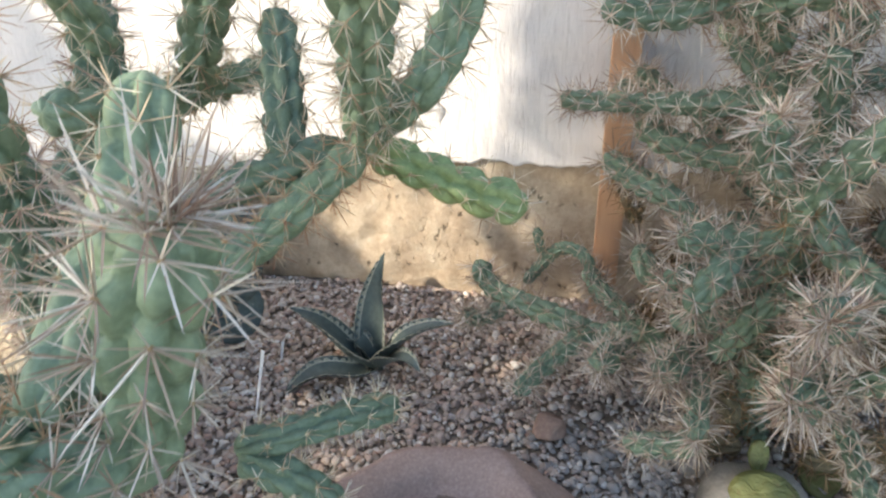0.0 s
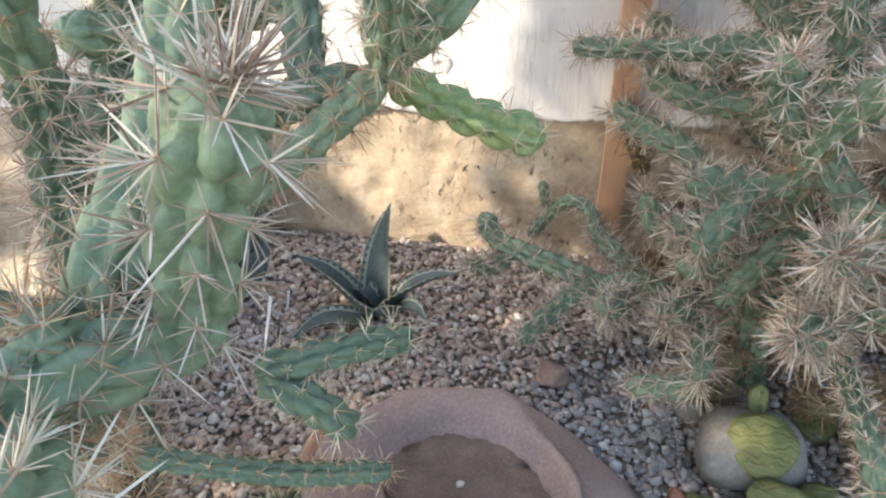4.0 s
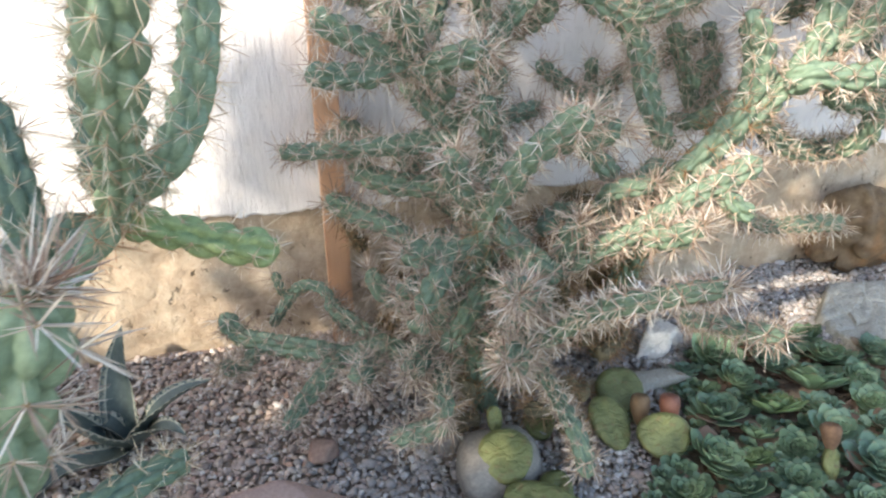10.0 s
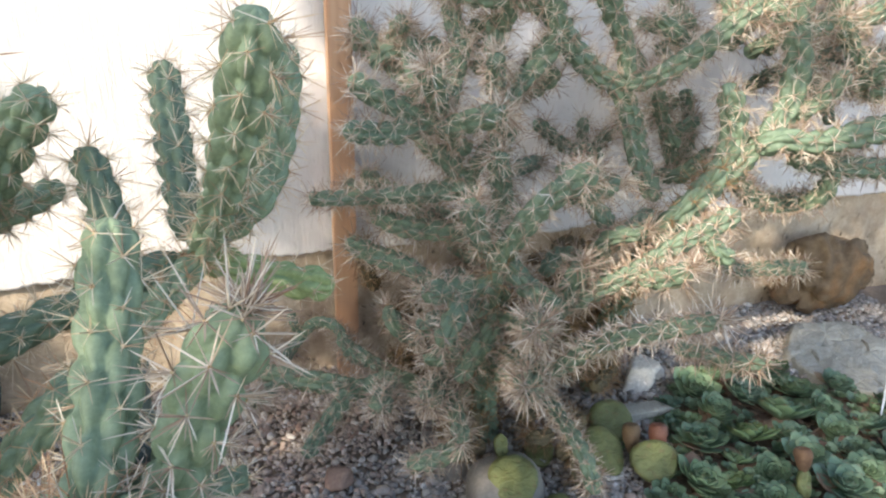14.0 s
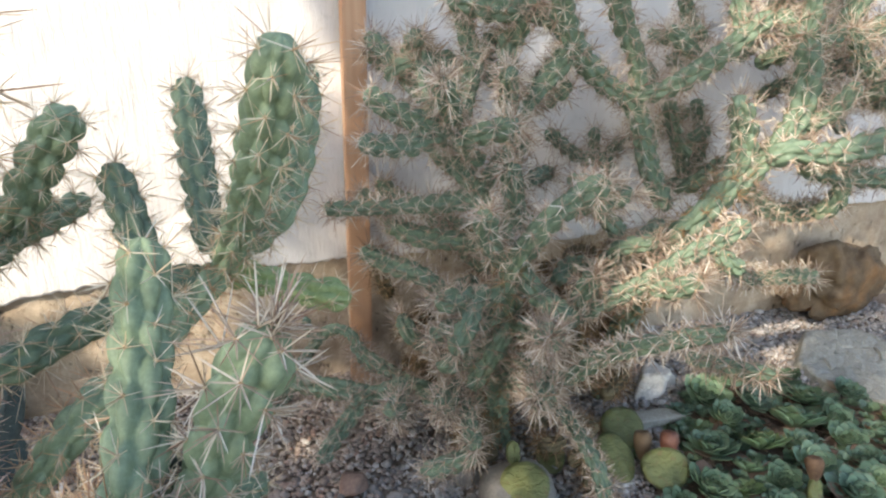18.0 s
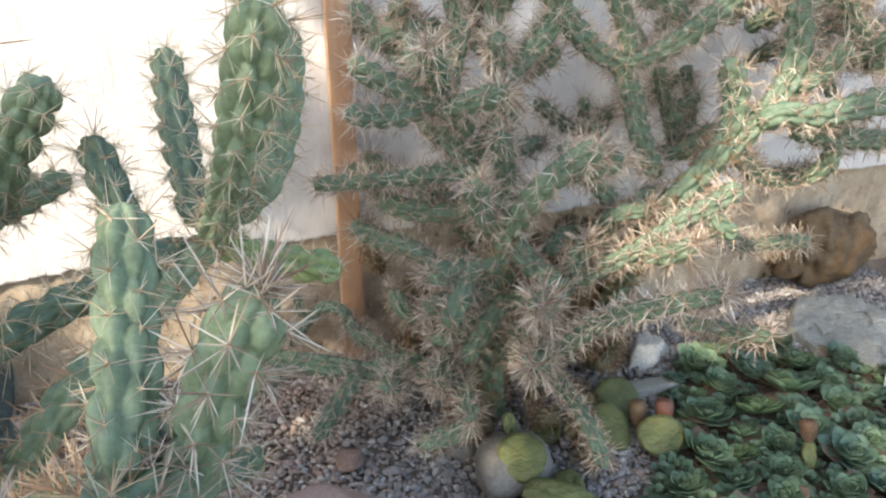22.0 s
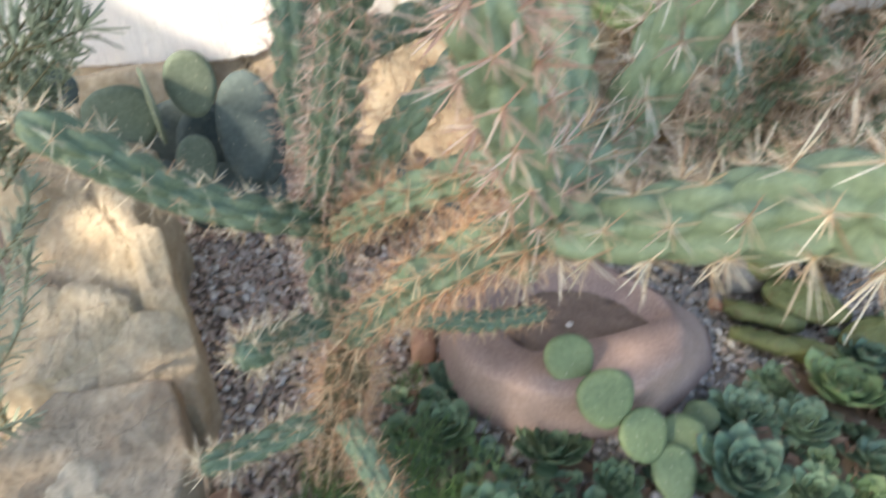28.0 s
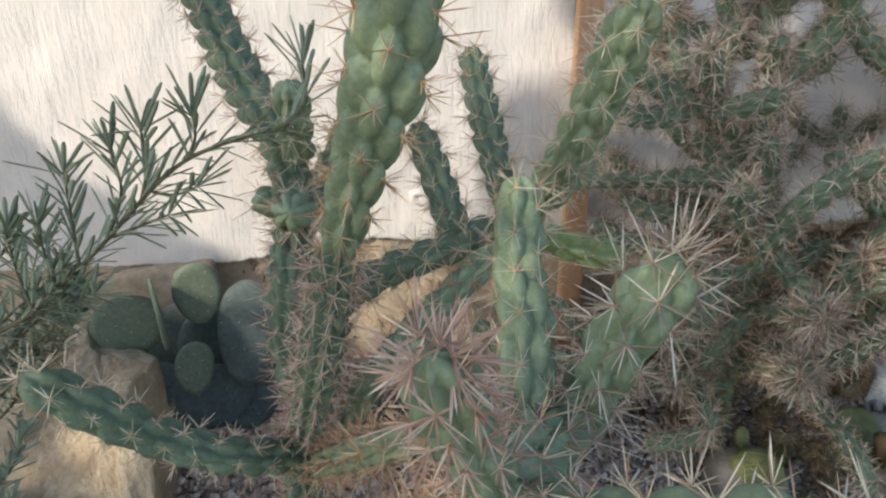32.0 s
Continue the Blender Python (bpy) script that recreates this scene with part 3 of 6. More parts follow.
cholla_stem(cholla_a, [(-0.323, 0.441, 0.432), (-0.273, 0.449, 0.403), (-0.227, 0.478, 0.330)], 0.020, 0.022, M_STEM_DARK, RNG, spine=0.024, many=9)
cholla_stem(cholla_a, [(-0.518, 0.495, 0.446), (-0.393, 0.521, 0.598), (-0.310, 0.580, 0.660), (-0.215, 0.645, 0.745)], 0.024, 0.024, M_STEM, RNG, spine_mat=M_SPINE_WARM, spine=0.032)
cholla_stem(cholla_a, [(-0.215, 0.645, 0.745), (-0.185, 0.585, 0.820), (-0.150, 0.510, 0.930), (-0.116, 0.445, 1.072)], 0.023, 0.029, M_STEM, RNG, spine=0.032)
cholla_stem(cholla_a, [(-0.205, 0.640, 0.760), (-0.137, 0.63, 0.819), (-0.104, 0.66, 0.887), (-0.088, 0.68, 0.963), (-0.085, 0.7, 1.023)], 0.022, 0.023, M_STEM, RNG, spine=0.032)
cholla_stem(cholla_a, [(-0.215, 0.660, 0.735), (-0.165, 0.690, 0.700), (-0.100, 0.690, 0.675), (-0.030, 0.675, 0.663)], 0.024, 0.026, M_STEM_YOUNG, RNG, close=0.60, many=7, ribs=6, notch=0.50, spine=0.022)
cholla_stem(cholla_a, [(-0.230, 0.665, 0.760), (-0.245, 0.750, 0.830), (-0.260, 0.850, 0.910), (-0.270, 0.920, 0.975)], 0.024, 0.026, M_STEM_DARK, RNG, spine=0.032)
cholla_stem(cholla_a, [(-0.240, 0.650, 0.735), (-0.320, 0.620, 0.710), (-0.420, 0.600, 0.680), (-0.490, 0.540, 0.660)], 0.025, 0.025, M_STEM_DARK, RNG, spine=0.032)
cholla_stem(cholla_a, [(-0.310, 0.630, 0.715), (-0.330, 0.680, 0.780), (-0.370, 0.770, 0.870)], 0.024, 0.026, M_STEM_DARK, RNG, spine=0.032)
cholla_stem(cholla_a, [(-0.535, 0.530, 0.800), (-0.545, 0.660, 0.765), (-0.541, 0.800, 0.755), (-0.500, 0.775, 0.812), (-0.447, 0.750, 0.895), (-0.394, 0.720, 0.958)], 0.027, 0.030, M_STEM, RNG, spine=0.032)
cholla_stem(cholla_a, [(-0.541, 0.790, 0.752), (-0.500, 0.880, 0.757), (-0.466, 0.968, 0.763)], 0.023, 0.024, M_STEM, RNG, spine=0.032)

# ---- the dense cholla ----
cholla_c = empty("cholla_cactus", (0.40, 1.09, 0), "dense dark green cholla bush with tangled spiny stems", "cactus", "cholla cacti")
cholla_stem(cholla_c, [(0.400, 1.090, -0.030), (0.363, 1.040, 0.182), (0.358, 1.000, 0.366), (0.347, 0.950, 0.508), (0.354, 0.930, 0.596)], 0.038, 0.031, M_STEM_DARK, RNG, spine=0.034, spine_mat=M_SPINE_OLD, close=0.54, notch=0.40, thick=0.0008, many=14)
cholla_stem(cholla_c, [(0.336, 0.930, 0.572), (0.385, 0.880, 0.688), (0.440, 0.850, 0.753), (0.489, 0.830, 0.792)], 0.024, 0.026, M_STEM_DARK, RNG, ball=6, spine=0.034, spine_mat=M_SPINE_PINK, close=0.54, notch=0.40, thick=0.0008, many=14)
cholla_stem(cholla_c, [(0.454, 0.900, 0.719), (0.519, 0.880, 0.733), (0.569, 0.870, 0.756)], 0.020, 0.022, M_STEM_DARK, RNG, ball=6, spine=0.034, spine_mat=M_SPINE_PINK, close=0.54, notch=0.40, thick=0.0008, many=14)
cholla_stem(cholla_c, [(0.331, 0.950, 0.577), (0.282, 0.930, 0.654), (0.268, 0.900, 0.720)], 0.020, 0.026, M_STEM_DARK, RNG, ball=5, spine=0.034, spine_mat=M_SPINE_PINK, close=0.54, notch=0.40, thick=0.0008, many=14)
cholla_stem(cholla_c, [(0.321, 1.000, 0.599), (0.371, 1.020, 0.668), (0.357, 1.000, 0.739), (0.341, 0.980, 0.795)], 0.020, 0.025, M_STEM_DARK, RNG, ball=4, spine=0.034, spine_mat=M_SPINE_PINK, close=0.54, notch=0.40, thick=0.0008, many=14)
cholla_stem(cholla_c, [(0.303, 1.060, 0.713), (0.263, 1.060, 0.754), (0.227, 1.070, 0.791)], 0.020, 0.020, M_STEM_DARK, RNG, spine=0.034, spine_mat=M_SPINE_PINK, close=0.54, notch=0.40, thick=0.0008, many=14)
cholla_stem(cholla_c, [(0.303, 1.060, 0.713), (0.334, 1.060, 0.763), (0.372, 1.060, 0.812)], 0.020, 0.020, M_STEM_DARK, RNG, spine=0.034, spine_mat=M_SPINE_PINK, close=0.54, notch=0.40, thick=0.0008, many=14)
cholla_stem(cholla_c, [(0.327, 1.020, 0.618), (0.315, 1.050, 0.662), (0.303, 1.060, 0.719)], 0.024, 0.024, M_STEM_DARK, RNG, spine=0.034, spine_mat=M_SPINE_PINK, close=0.54, notch=0.40, thick=0.0008, many=14)
cholla_stem(cholla_c, [(0.231, 1.020, 0.836), (0.288, 0.970, 0.864), (0.338, 0.930, 0.884)], 0.020, 0.026, M_STEM_DARK, RNG, ball=8, spine=0.034, spine_mat=M_SPINE_PINK, close=0.54, notch=0.40, thick=0.0008, many=14)
cholla_stem(cholla_c, [(0.304, 1.050, 0.780), (0.224, 1.040, 0.844), (0.123, 1.020, 0.831), (0.028, 1.010, 0.840)], 0.019, 0.024, M_STEM_DARK, RNG, spine=0.034, spine_mat=M_SPINE_PINK, close=0.54, notch=0.40, thick=0.0008, many=14)
cholla_stem(cholla_c, [(0.240, 1.030, 0.836), (0.173, 1.030, 0.868), (0.105, 1.040, 0.899), (0.048, 1.050, 0.936)], 0.018, 0.025, M_STEM_DARK, RNG, spine=0.034, spine_mat=M_SPINE_PINK, close=0.54, notch=0.40, thick=0.0008, many=14)
cholla_stem(cholla_c, [(0.232, 1.120, 0.862), (0.176, 1.200, 0.930), (0.131, 1.250, 0.988), (0.089, 1.290, 1.035)], 0.018, 0.022, M_STEM_DARK, RNG, spine=0.034, spine_mat=M_SPINE_PINK, close=0.54, notch=0.40, thick=0.0008, many=14)
cholla_stem(cholla_c, [(0.209, 1.120, 0.900), (0.198, 1.150, 0.950), (0.201, 1.180, 1.017)], 0.018, 0.024, M_STEM_DARK, RNG, spine=0.034, spine_mat=M_SPINE_PINK, close=0.54, notch=0.40, thick=0.0008, many=14)
cholla_stem(cholla_c, [(0.242, 1.050, 0.850), (0.209, 1.000, 0.918), (0.185, 0.960, 0.972)], 0.020, 0.025, M_STEM_DARK, RNG, ball=8, spine=0.034, spine_mat=M_SPINE_PINK, close=0.54, notch=0.40, thick=0.0008, many=14)
cholla_stem(cholla_c, [(0.257, 1.070, 0.858), (0.274, 1.100, 0.925), (0.301, 1.120, 1.014)], 0.018, 0.024, M_STEM_DARK, RNG, spine=0.034, spine_mat=M_SPINE_PINK, close=0.54, notch=0.40, thick=0.0008, many=14)
cholla_stem(cholla_c, [(0.367, 1.040, 0.823), (0.366, 1.070, 0.897), (0.365, 1.100, 0.977), (0.372, 1.130, 1.063)], 0.020, 0.024, M_STEM_DARK, RNG, spine=0.034, spine_mat=M_SPINE_PINK, close=0.54, notch=0.40, thick=0.0008, many=14)
cholla_stem(cholla_c, [(0.358, 1.050, 0.912), (0.335, 1.000, 0.965), (0.328, 0.980, 0.989)], 0.018, 0.020, M_STEM_DARK, RNG, ball=3, spine=0.034, spine_mat=M_SPINE_PINK, close=0.54, notch=0.40, thick=0.0008, many=14)
cholla_stem(cholla_c, [(0.484, 1.070, 1.060), (0.415, 1.080, 1.091), (0.322, 1.100, 1.097), (0.222, 1.100, 1.121)], 0.020, 0.026, M_STEM_DARK, RNG, spine=0.034, spine_mat=M_SPINE_PINK, close=0.54, notch=0.40, thick=0.0008, many=14)
cholla_stem(cholla_c, [(0.266, 1.140, 1.108), (0.286, 1.130, 1.023), (0.299, 1.100, 0.966)], 0.018, 0.020, M_STEM_DARK, RNG, spine=0.034, spine_mat=M_SPINE_PINK, close=0.54, notch=0.40, thick=0.0008, many=14)
cholla_stem(cholla_c, [(0.270, 1.140, 1.190), (0.271, 1.130, 1.135), (0.282, 1.120, 1.080)], 0.020, 0.024, M_STEM_DARK, RNG, spine=0.034, spine_mat=M_SPINE_PINK, close=0.54, notch=0.40, thick=0.0008, many=14)
cholla_stem(cholla_c, [(0.397, 1.100, 0.873), (0.461, 1.120, 0.950), (0.508, 1.100, 1.018)], 0.019, 0.020, M_STEM_DARK, RNG, spine=0.034, spine_mat=M_SPINE_PINK, close=0.54, notch=0.40, thick=0.0008, many=14)
cholla_stem(cholla_c, [(0.380, 1.050, 0.839), (0.401, 1.080, 0.895), (0.495, 1.070, 1.014), (0.482, 1.065, 1.061), (0.446, 1.060, 1.159)], 0.020, 0.025, M_STEM_DARK, RNG, spine=0.034, spine_mat=M_SPINE_PINK, close=0.54, notch=0.40, thick=0.0008, many=14)
cholla_stem(cholla_c, [(0.489, 1.065, 1.049), (0.530, 1.070, 0.996), (0.601, 1.090, 0.941), (0.667, 1.100, 0.908), (0.714, 1.100, 0.837), (0.732, 1.080, 0.751), (0.766, 1.030, 0.650)], 0.024, 0.025, M_STEM_DARK, RNG, spine=0.034, spine_mat=M_SPINE_PINK, close=0.54, notch=0.40, thick=0.0008, many=14)
cholla_stem(cholla_c, [(0.691, 1.100, 0.923), (0.675, 1.100, 0.999), (0.633, 1.100, 1.072), (0.595, 1.100, 1.164)], 0.020, 0.025, M_STEM_DARK, RNG, spine=0.034, spine_mat=M_SPINE_PINK, close=0.54, notch=0.40, thick=0.0008, many=14)
cholla_stem(cholla_c, [(0.682, 1.100, 0.910), (0.748, 1.080, 0.931), (0.809, 1.050, 0.977), (0.878, 1.020, 1.043), (0.937, 1.000, 1.100)], 0.020, 0.025, M_STEM_DARK, RNG, spine=0.034, spine_mat=M_SPINE_PINK, close=0.54, notch=0.40, thick=0.0008, many=14)
cholla_stem(cholla_c, [(0.839, 1.200, 0.886), (0.906, 1.220, 0.755), (0.943, 1.200, 0.642)], 0.018, 0.022, M_STEM_DARK, RNG, spine=0.034, spine_mat=M_SPINE_PINK, close=0.54, notch=0.40, thick=0.0008, many=14)
cholla_stem(cholla_c, [(0.993, 1.300, 0.876), (1.027, 1.300, 0.750), (0.988, 1.250, 0.649)], 0.018, 0.019, M_STEM_DARK, RNG, spine=0.034, spine_mat=M_SPINE_PINK, close=0.54, notch=0.40, thick=0.0008, many=14)
cholla_stem(cholla_c, [(0.900, 1.300, 1.176), (0.932, 1.300, 1.081), (0.981, 1.280, 1.011)], 0.019, 0.022, M_STEM_DARK, RNG, spine=0.034, spine_mat=M_SPINE_PINK, close=0.54, notch=0.40, thick=0.0008, many=14)
cholla_stem(cholla_c, [(0.695, 1.200, 0.679), (0.736, 1.300, 0.714), (0.699, 1.380, 0.706), (0.599, 1.400, 0.781)], 0.017, 0.020, M_STEM_DARK, RNG, spine=0.034, spine_mat=M_SPINE_PINK, close=0.54, notch=0.40, thick=0.0008, many=14)
cholla_stem(cholla_c, [(0.738, 1.370, 0.706), (0.735, 1.370, 0.755), (0.733, 1.370, 0.792)], 0.016, 0.018, M_STEM_DARK, RNG, spine=0.034, spine_mat=M_SPINE_PINK, close=0.54, notch=0.40, thick=0.0008, many=14)
cholla_stem(cholla_c, [(0.753, 1.330, 0.707), (0.766, 1.300, 0.752), (0.777, 1.280, 0.779)], 0.016, 0.019, M_STEM_DARK, RNG, spine=0.034, spine_mat=M_SPINE_PINK, close=0.54, notch=0.40, thick=0.0008, many=14)
cholla_stem(cholla_c, [(0.364, 0.920, 0.586), (0.329, 0.940, 0.528), (0.269, 0.950, 0.503), (0.177, 0.950, 0.503)], 0.022, 0.026, M_STEM_DARK, RNG, ball=4, spine=0.034, spine_mat=M_SPINE_SHADED, close=0.54, notch=0.40, thick=0.0008, many=14)
cholla_stem(cholla_c, [(0.358, 0.960, 0.495), (0.300, 0.960, 0.450), (0.225, 0.950, 0.436), (0.163, 0.940, 0.422)], 0.022, 0.025, M_STEM_DARK, RNG, ball=3, spine=0.034, spine_mat=M_SPINE_SHADED, close=0.54, notch=0.40, thick=0.0008, many=14)
cholla_stem(cholla_c, [(0.358, 1.000, 0.381), (0.269, 0.980, 0.344), (0.189, 0.970, 0.332)], 0.022, 0.025, M_STEM_DARK, RNG, ball=3, spine=0.034, spine_mat=M_SPINE_SHADED, close=0.54, notch=0.40, thick=0.0008, many=14)
cholla_stem(cholla_c, [(0.371, 0.970, 0.454), (0.322, 0.940, 0.389), (0.262, 0.950, 0.273)], 0.022, 0.024, M_STEM_DARK, RNG, spine=0.034, spine_mat=M_SPINE_SHADED, close=0.54, notch=0.40, thick=0.0008, many=14)
cholla_stem(cholla_c, [(0.269, 0.950, 0.503), (0.236, 0.900, 0.464), (0.200, 0.880, 0.412)], 0.020, 0.024, M_STEM_DARK, RNG, ball=3, spine=0.034, spine_mat=M_SPINE_SHADED, close=0.54, notch=0.40, thick=0.0008, many=14)
cholla_stem(cholla_c, [(0.352, 0.920, 0.575), (0.392, 0.900, 0.526), (0.429, 0.860, 0.498), (0.461, 0.840, 0.474)], 0.024, 0.026, M_STEM_DARK, RNG, spine=0.034, spine_mat=M_SPINE_SHADED, close=0.54, notch=0.40, thick=0.0008, many=14)
cholla_stem(cholla_c, [(0.467, 0.880, 0.466), (0.478, 0.860, 0.535), (0.485, 0.830, 0.597)], 0.022, 0.025, M_STEM_DARK, RNG, ball=9, spine=0.034, spine_mat=M_SPINE_SHADED, close=0.54, notch=0.40, thick=0.0008, many=14)
cholla_stem(cholla_c, [(0.365, 1.000, 0.270), (0.385, 0.840, 0.325), (0.345, 0.740, 0.385), (0.305, 0.660, 0.440)], 0.024, 0.028, M_STEM_DARK, RNG, ball=9, spine=0.034, spine_mat=M_SPINE_SHADED, close=0.54, notch=0.40, thick=0.0008, many=14)
cholla_stem(cholla_c, [(0.360, 0.980, 0.420), (0.385, 0.830, 0.465), (0.350, 0.740, 0.515), (0.310, 0.655, 0.562)], 0.024, 0.028, M_STEM_DARK, RNG, ball=8, spine=0.032, spine_mat=M_SPINE_SHADED, close=0.54, notch=0.40, thick=0.0008, many=14)
cholla_stem(cholla_c, [(0.331, 1.030, 0.593), (0.252, 1.080, 0.592), (0.167, 1.120, 0.598), (0.107, 1.170, 0.622)], 0.017, 0.025, M_STEM_DARK, RNG, spine=0.034, spine_mat=M_SPINE_SHADED, close=0.54, notch=0.40, thick=0.0008, many=14)
cholla_stem(cholla_c, [(0.245, 1.000, 0.475), (0.178, 1.080, 0.510), (0.118, 1.150, 0.516), (0.051, 1.200, 0.539)], 0.016, 0.024, M_STEM_DARK, RNG, spine=0.034, spine_mat=M_SPINE_SHADED, close=0.54, notch=0.40, thick=0.0008, many=14)
cholla_stem(cholla_c, [(0.307, 1.050, 0.705), (0.211, 1.080, 0.684), (0.084, 1.130, 0.666), (-0.036, 1.170, 0.657)], 0.026, 0.017, M_STEM_DARK, RNG, spine=0.034, spine_mat=M_SPINE_PINK, close=0.54, notch=0.40, thick=0.0008, many=14)
cholla_stem(cholla_c, [(0.354, 1.050, 0.534), (0.321, 1.120, 0.524), (0.286, 1.150, 0.560), (0.242, 1.200, 0.560)], 0.024, 0.024, M_STEM_DARK, RNG, spine=0.034, spine_mat=M_SPINE_SHADED, close=0.54, notch=0.40, thick=0.0008, many=14)
cholla_stem(cholla_c, [(0.360, 1.100, 0.060), (0.169, 1.120, 0.182), (0.074, 1.150, 0.153), (-0.009, 1.180, 0.162), (-0.103, 1.220, 0.168), (-0.177, 1.260, 0.176), (-0.221, 1.290, 0.227)], 0.028, 0.026, M_STEM_DARK, RNG, spine=0.034, spine_mat=M_SPINE_SHADED, close=0.54, notch=0.40, thick=0.0008, many=14)
cholla_stem(cholla_c, [(0.122, 1.200, 0.186), (0.065, 1.260, 0.185), (0.031, 1.310, 0.250), (-0.024, 1.340, 0.254), (-0.070, 1.360, 0.196), (-0.112, 1.360, 0.133)], 0.016, 0.015, M_STEM_DARK, RNG, many=4, spine=0.034, spine_mat=M_SPINE_SHADED, close=0.54, notch=0.40, thick=0.0008)
cholla_stem(cholla_c, [(-0.050, 1.350, 0.235), (-0.074, 1.350, 0.240), (-0.088, 1.350, 0.296)], 0.012, 0.012, M_STEM_DARK, RNG, many=4, spine=0.034, spine_mat=M_SPINE_SHADED, close=0.54, notch=0.40, thick=0.0008)
cholla_stem(cholla_c, [(0.169, 1.120, 0.189), (0.116, 1.200, 0.192), (0.058, 1.270, 0.209), (0.039, 1.300, 0.234)], 0.020, 0.020, M_STEM_DARK, RNG, spine=0.034, spine_mat=M_SPINE_SHADED, close=0.54, notch=0.40, thick=0.0008, many=14)
cholla_stem(cholla_c, [(0.055, 1.140, 0.164), (0.012, 1.100, 0.145), (-0.040, 1.050, 0.114), (-0.081, 1.000, 0.086)], 0.022, 0.020, M_STEM_DARK, RNG, spine=0.034, spine_mat=M_SPINE_SHADED, close=0.54, notch=0.40, thick=0.0008, many=14)
cholla_stem(cholla_c, [(-0.139, 1.200, 0.163), (-0.182, 1.150, 0.159), (-0.210, 1.100, 0.203)], 0.018, 0.019, M_STEM_DARK, RNG, ball=3, spine=0.034, spine_mat=M_SPINE_SHADED, close=0.54, notch=0.40, thick=0.0008, many=14)
cholla_stem(cholla_c, [(0.133, 1.050, 0.205), (0.094, 0.960, 0.244), (0.078, 0.900, 0.262)], 0.024, 0.026, M_STEM_DARK, RNG, ball=7, spine=0.034, spine_mat=M_SPINE_SHADED, close=0.54, notch=0.40, thick=0.0008, many=14)
cholla_stem(cholla_c, [(0.247, 1.000, 0.260), (0.202, 0.920, 0.274), (0.172, 0.860, 0.289)], 0.024, 0.026, M_STEM_DARK, RNG, ball=7, spine=0.034, spine_mat=M_SPINE_SHADED, close=0.54, notch=0.40, thick=0.0008, many=14)
cholla_stem(cholla_c, [(0.250, 0.950, 0.247), (0.239, 0.860, 0.244), (0.234, 0.800, 0.224)], 0.018, 0.020, M_STEM_DARK, RNG, ball=6, spine=0.034, spine_mat=M_SPINE_SHADED, close=0.54, notch=0.40, thick=0.0008, many=14)
cholla_stem(cholla_c, [(0.244, 0.820, 0.201), (0.198, 0.850, 0.155), (0.134, 0.880, 0.117)], 0.020, 0.022, M_STEM_DARK, RNG, spine=0.034, spine_mat=M_SPINE_SHADED, close=0.54, notch=0.40, thick=0.0008, many=14)
cholla_stem(cholla_c, [(0.425, 0.860, 0.292), (0.427, 0.760, 0.291), (0.427, 0.680, 0.285), (0.431, 0.630, 0.264), (0.435, 0.600, 0.221)], 0.015, 0.016, M_STEM_DARK, RNG, spine=0.022, spine_mat=M_SPINE_SHADED, close=0.54, notch=0.40, thick=0.0008, many=14)
cholla_stem(cholla_c, [(0.369, 0.950, 0.348), (0.387, 0.750, 0.409), (0.440, 0.680, 0.494), (0.480, 0.620, 0.546), (0.539, 0.580, 0.577), (0.597, 0.550, 0.599)], 0.016, 0.017, M_STEM_DARK, RNG, ball=6, spine=0.032, spine_mat=M_SPINE_PINK, close=0.54, notch=0.40, thick=0.0008, many=14)
cholla_stem(cholla_c, [(0.582, 0.640, 0.497), (0.634, 0.610, 0.495), (0.671, 0.580, 0.495), (0.712, 0.550, 0.498)], 0.014, 0.015, M_STEM_DARK, RNG, spine=0.034, spine_mat=M_SPINE_SHADED, close=0.54, notch=0.40, thick=0.0008, many=14)
cholla_stem(cholla_c, [(0.399, 0.930, 0.413), (0.462, 0.870, 0.479), (0.521, 0.840, 0.527), (0.597, 0.820, 0.573), (0.675, 0.810, 0.627), (0.743, 0.800, 0.663), (0.798, 0.790, 0.701)], 0.020, 0.021, M_STEM_DARK, RNG, spine=0.034, spine_mat=M_SPINE_SHADED, close=0.54, notch=0.40, thick=0.0008, many=14)
cholla_stem(cholla_c, [(0.598, 0.820, 0.567), (0.624, 0.760, 0.578), (0.654, 0.720, 0.617)], 0.020, 0.022, M_STEM_DARK, RNG, ball=4, spine=0.034, spine_mat=M_SPINE_SHADED, close=0.54, notch=0.40, thick=0.0008, many=14)
cholla_stem(cholla_c, [(0.732, 0.800, 0.651), (0.749, 0.780, 0.626), (0.788, 0.770, 0.597)], 0.017, 0.019, M_STEM_DARK, RNG, many=3, spine=0.034, spine_mat=M_SPINE_PINK, close=0.54, notch=0.40, thick=0.0008)

# ---- the cholla further along the wall ----
cholla_d = empty("cholla_cactus", (0.78, 1.24, 0), "tall green cholla with arching stems and pale spines", "cactus", "cholla cacti")
cholla_stem(cholla_d, [(0.780, 1.240, -0.030), (0.775, 1.190, 0.200), (0.760, 1.080, 0.420), (0.735, 0.980, 0.565), (0.755, 0.940, 0.632), (0.811, 0.930, 0.695), (0.855, 0.920, 0.771)], 0.037, 0.030, M_STEM_DARK, RNG, spine=0.034, spine_mat=M_SPINE_OLD, close=0.54, notch=0.40, thick=0.0008, many=14)
cholla_stem(cholla_d, [(0.813, 0.940, 0.682), (0.856, 0.930, 0.768), (0.863, 0.930, 0.844), (0.825, 0.930, 0.936)], 0.025, 0.027, M_STEM_DARK, RNG, ball=4, spine=0.034, spine_mat=M_SPINE_PINK, close=0.54, notch=0.40, thick=0.0008, many=14)
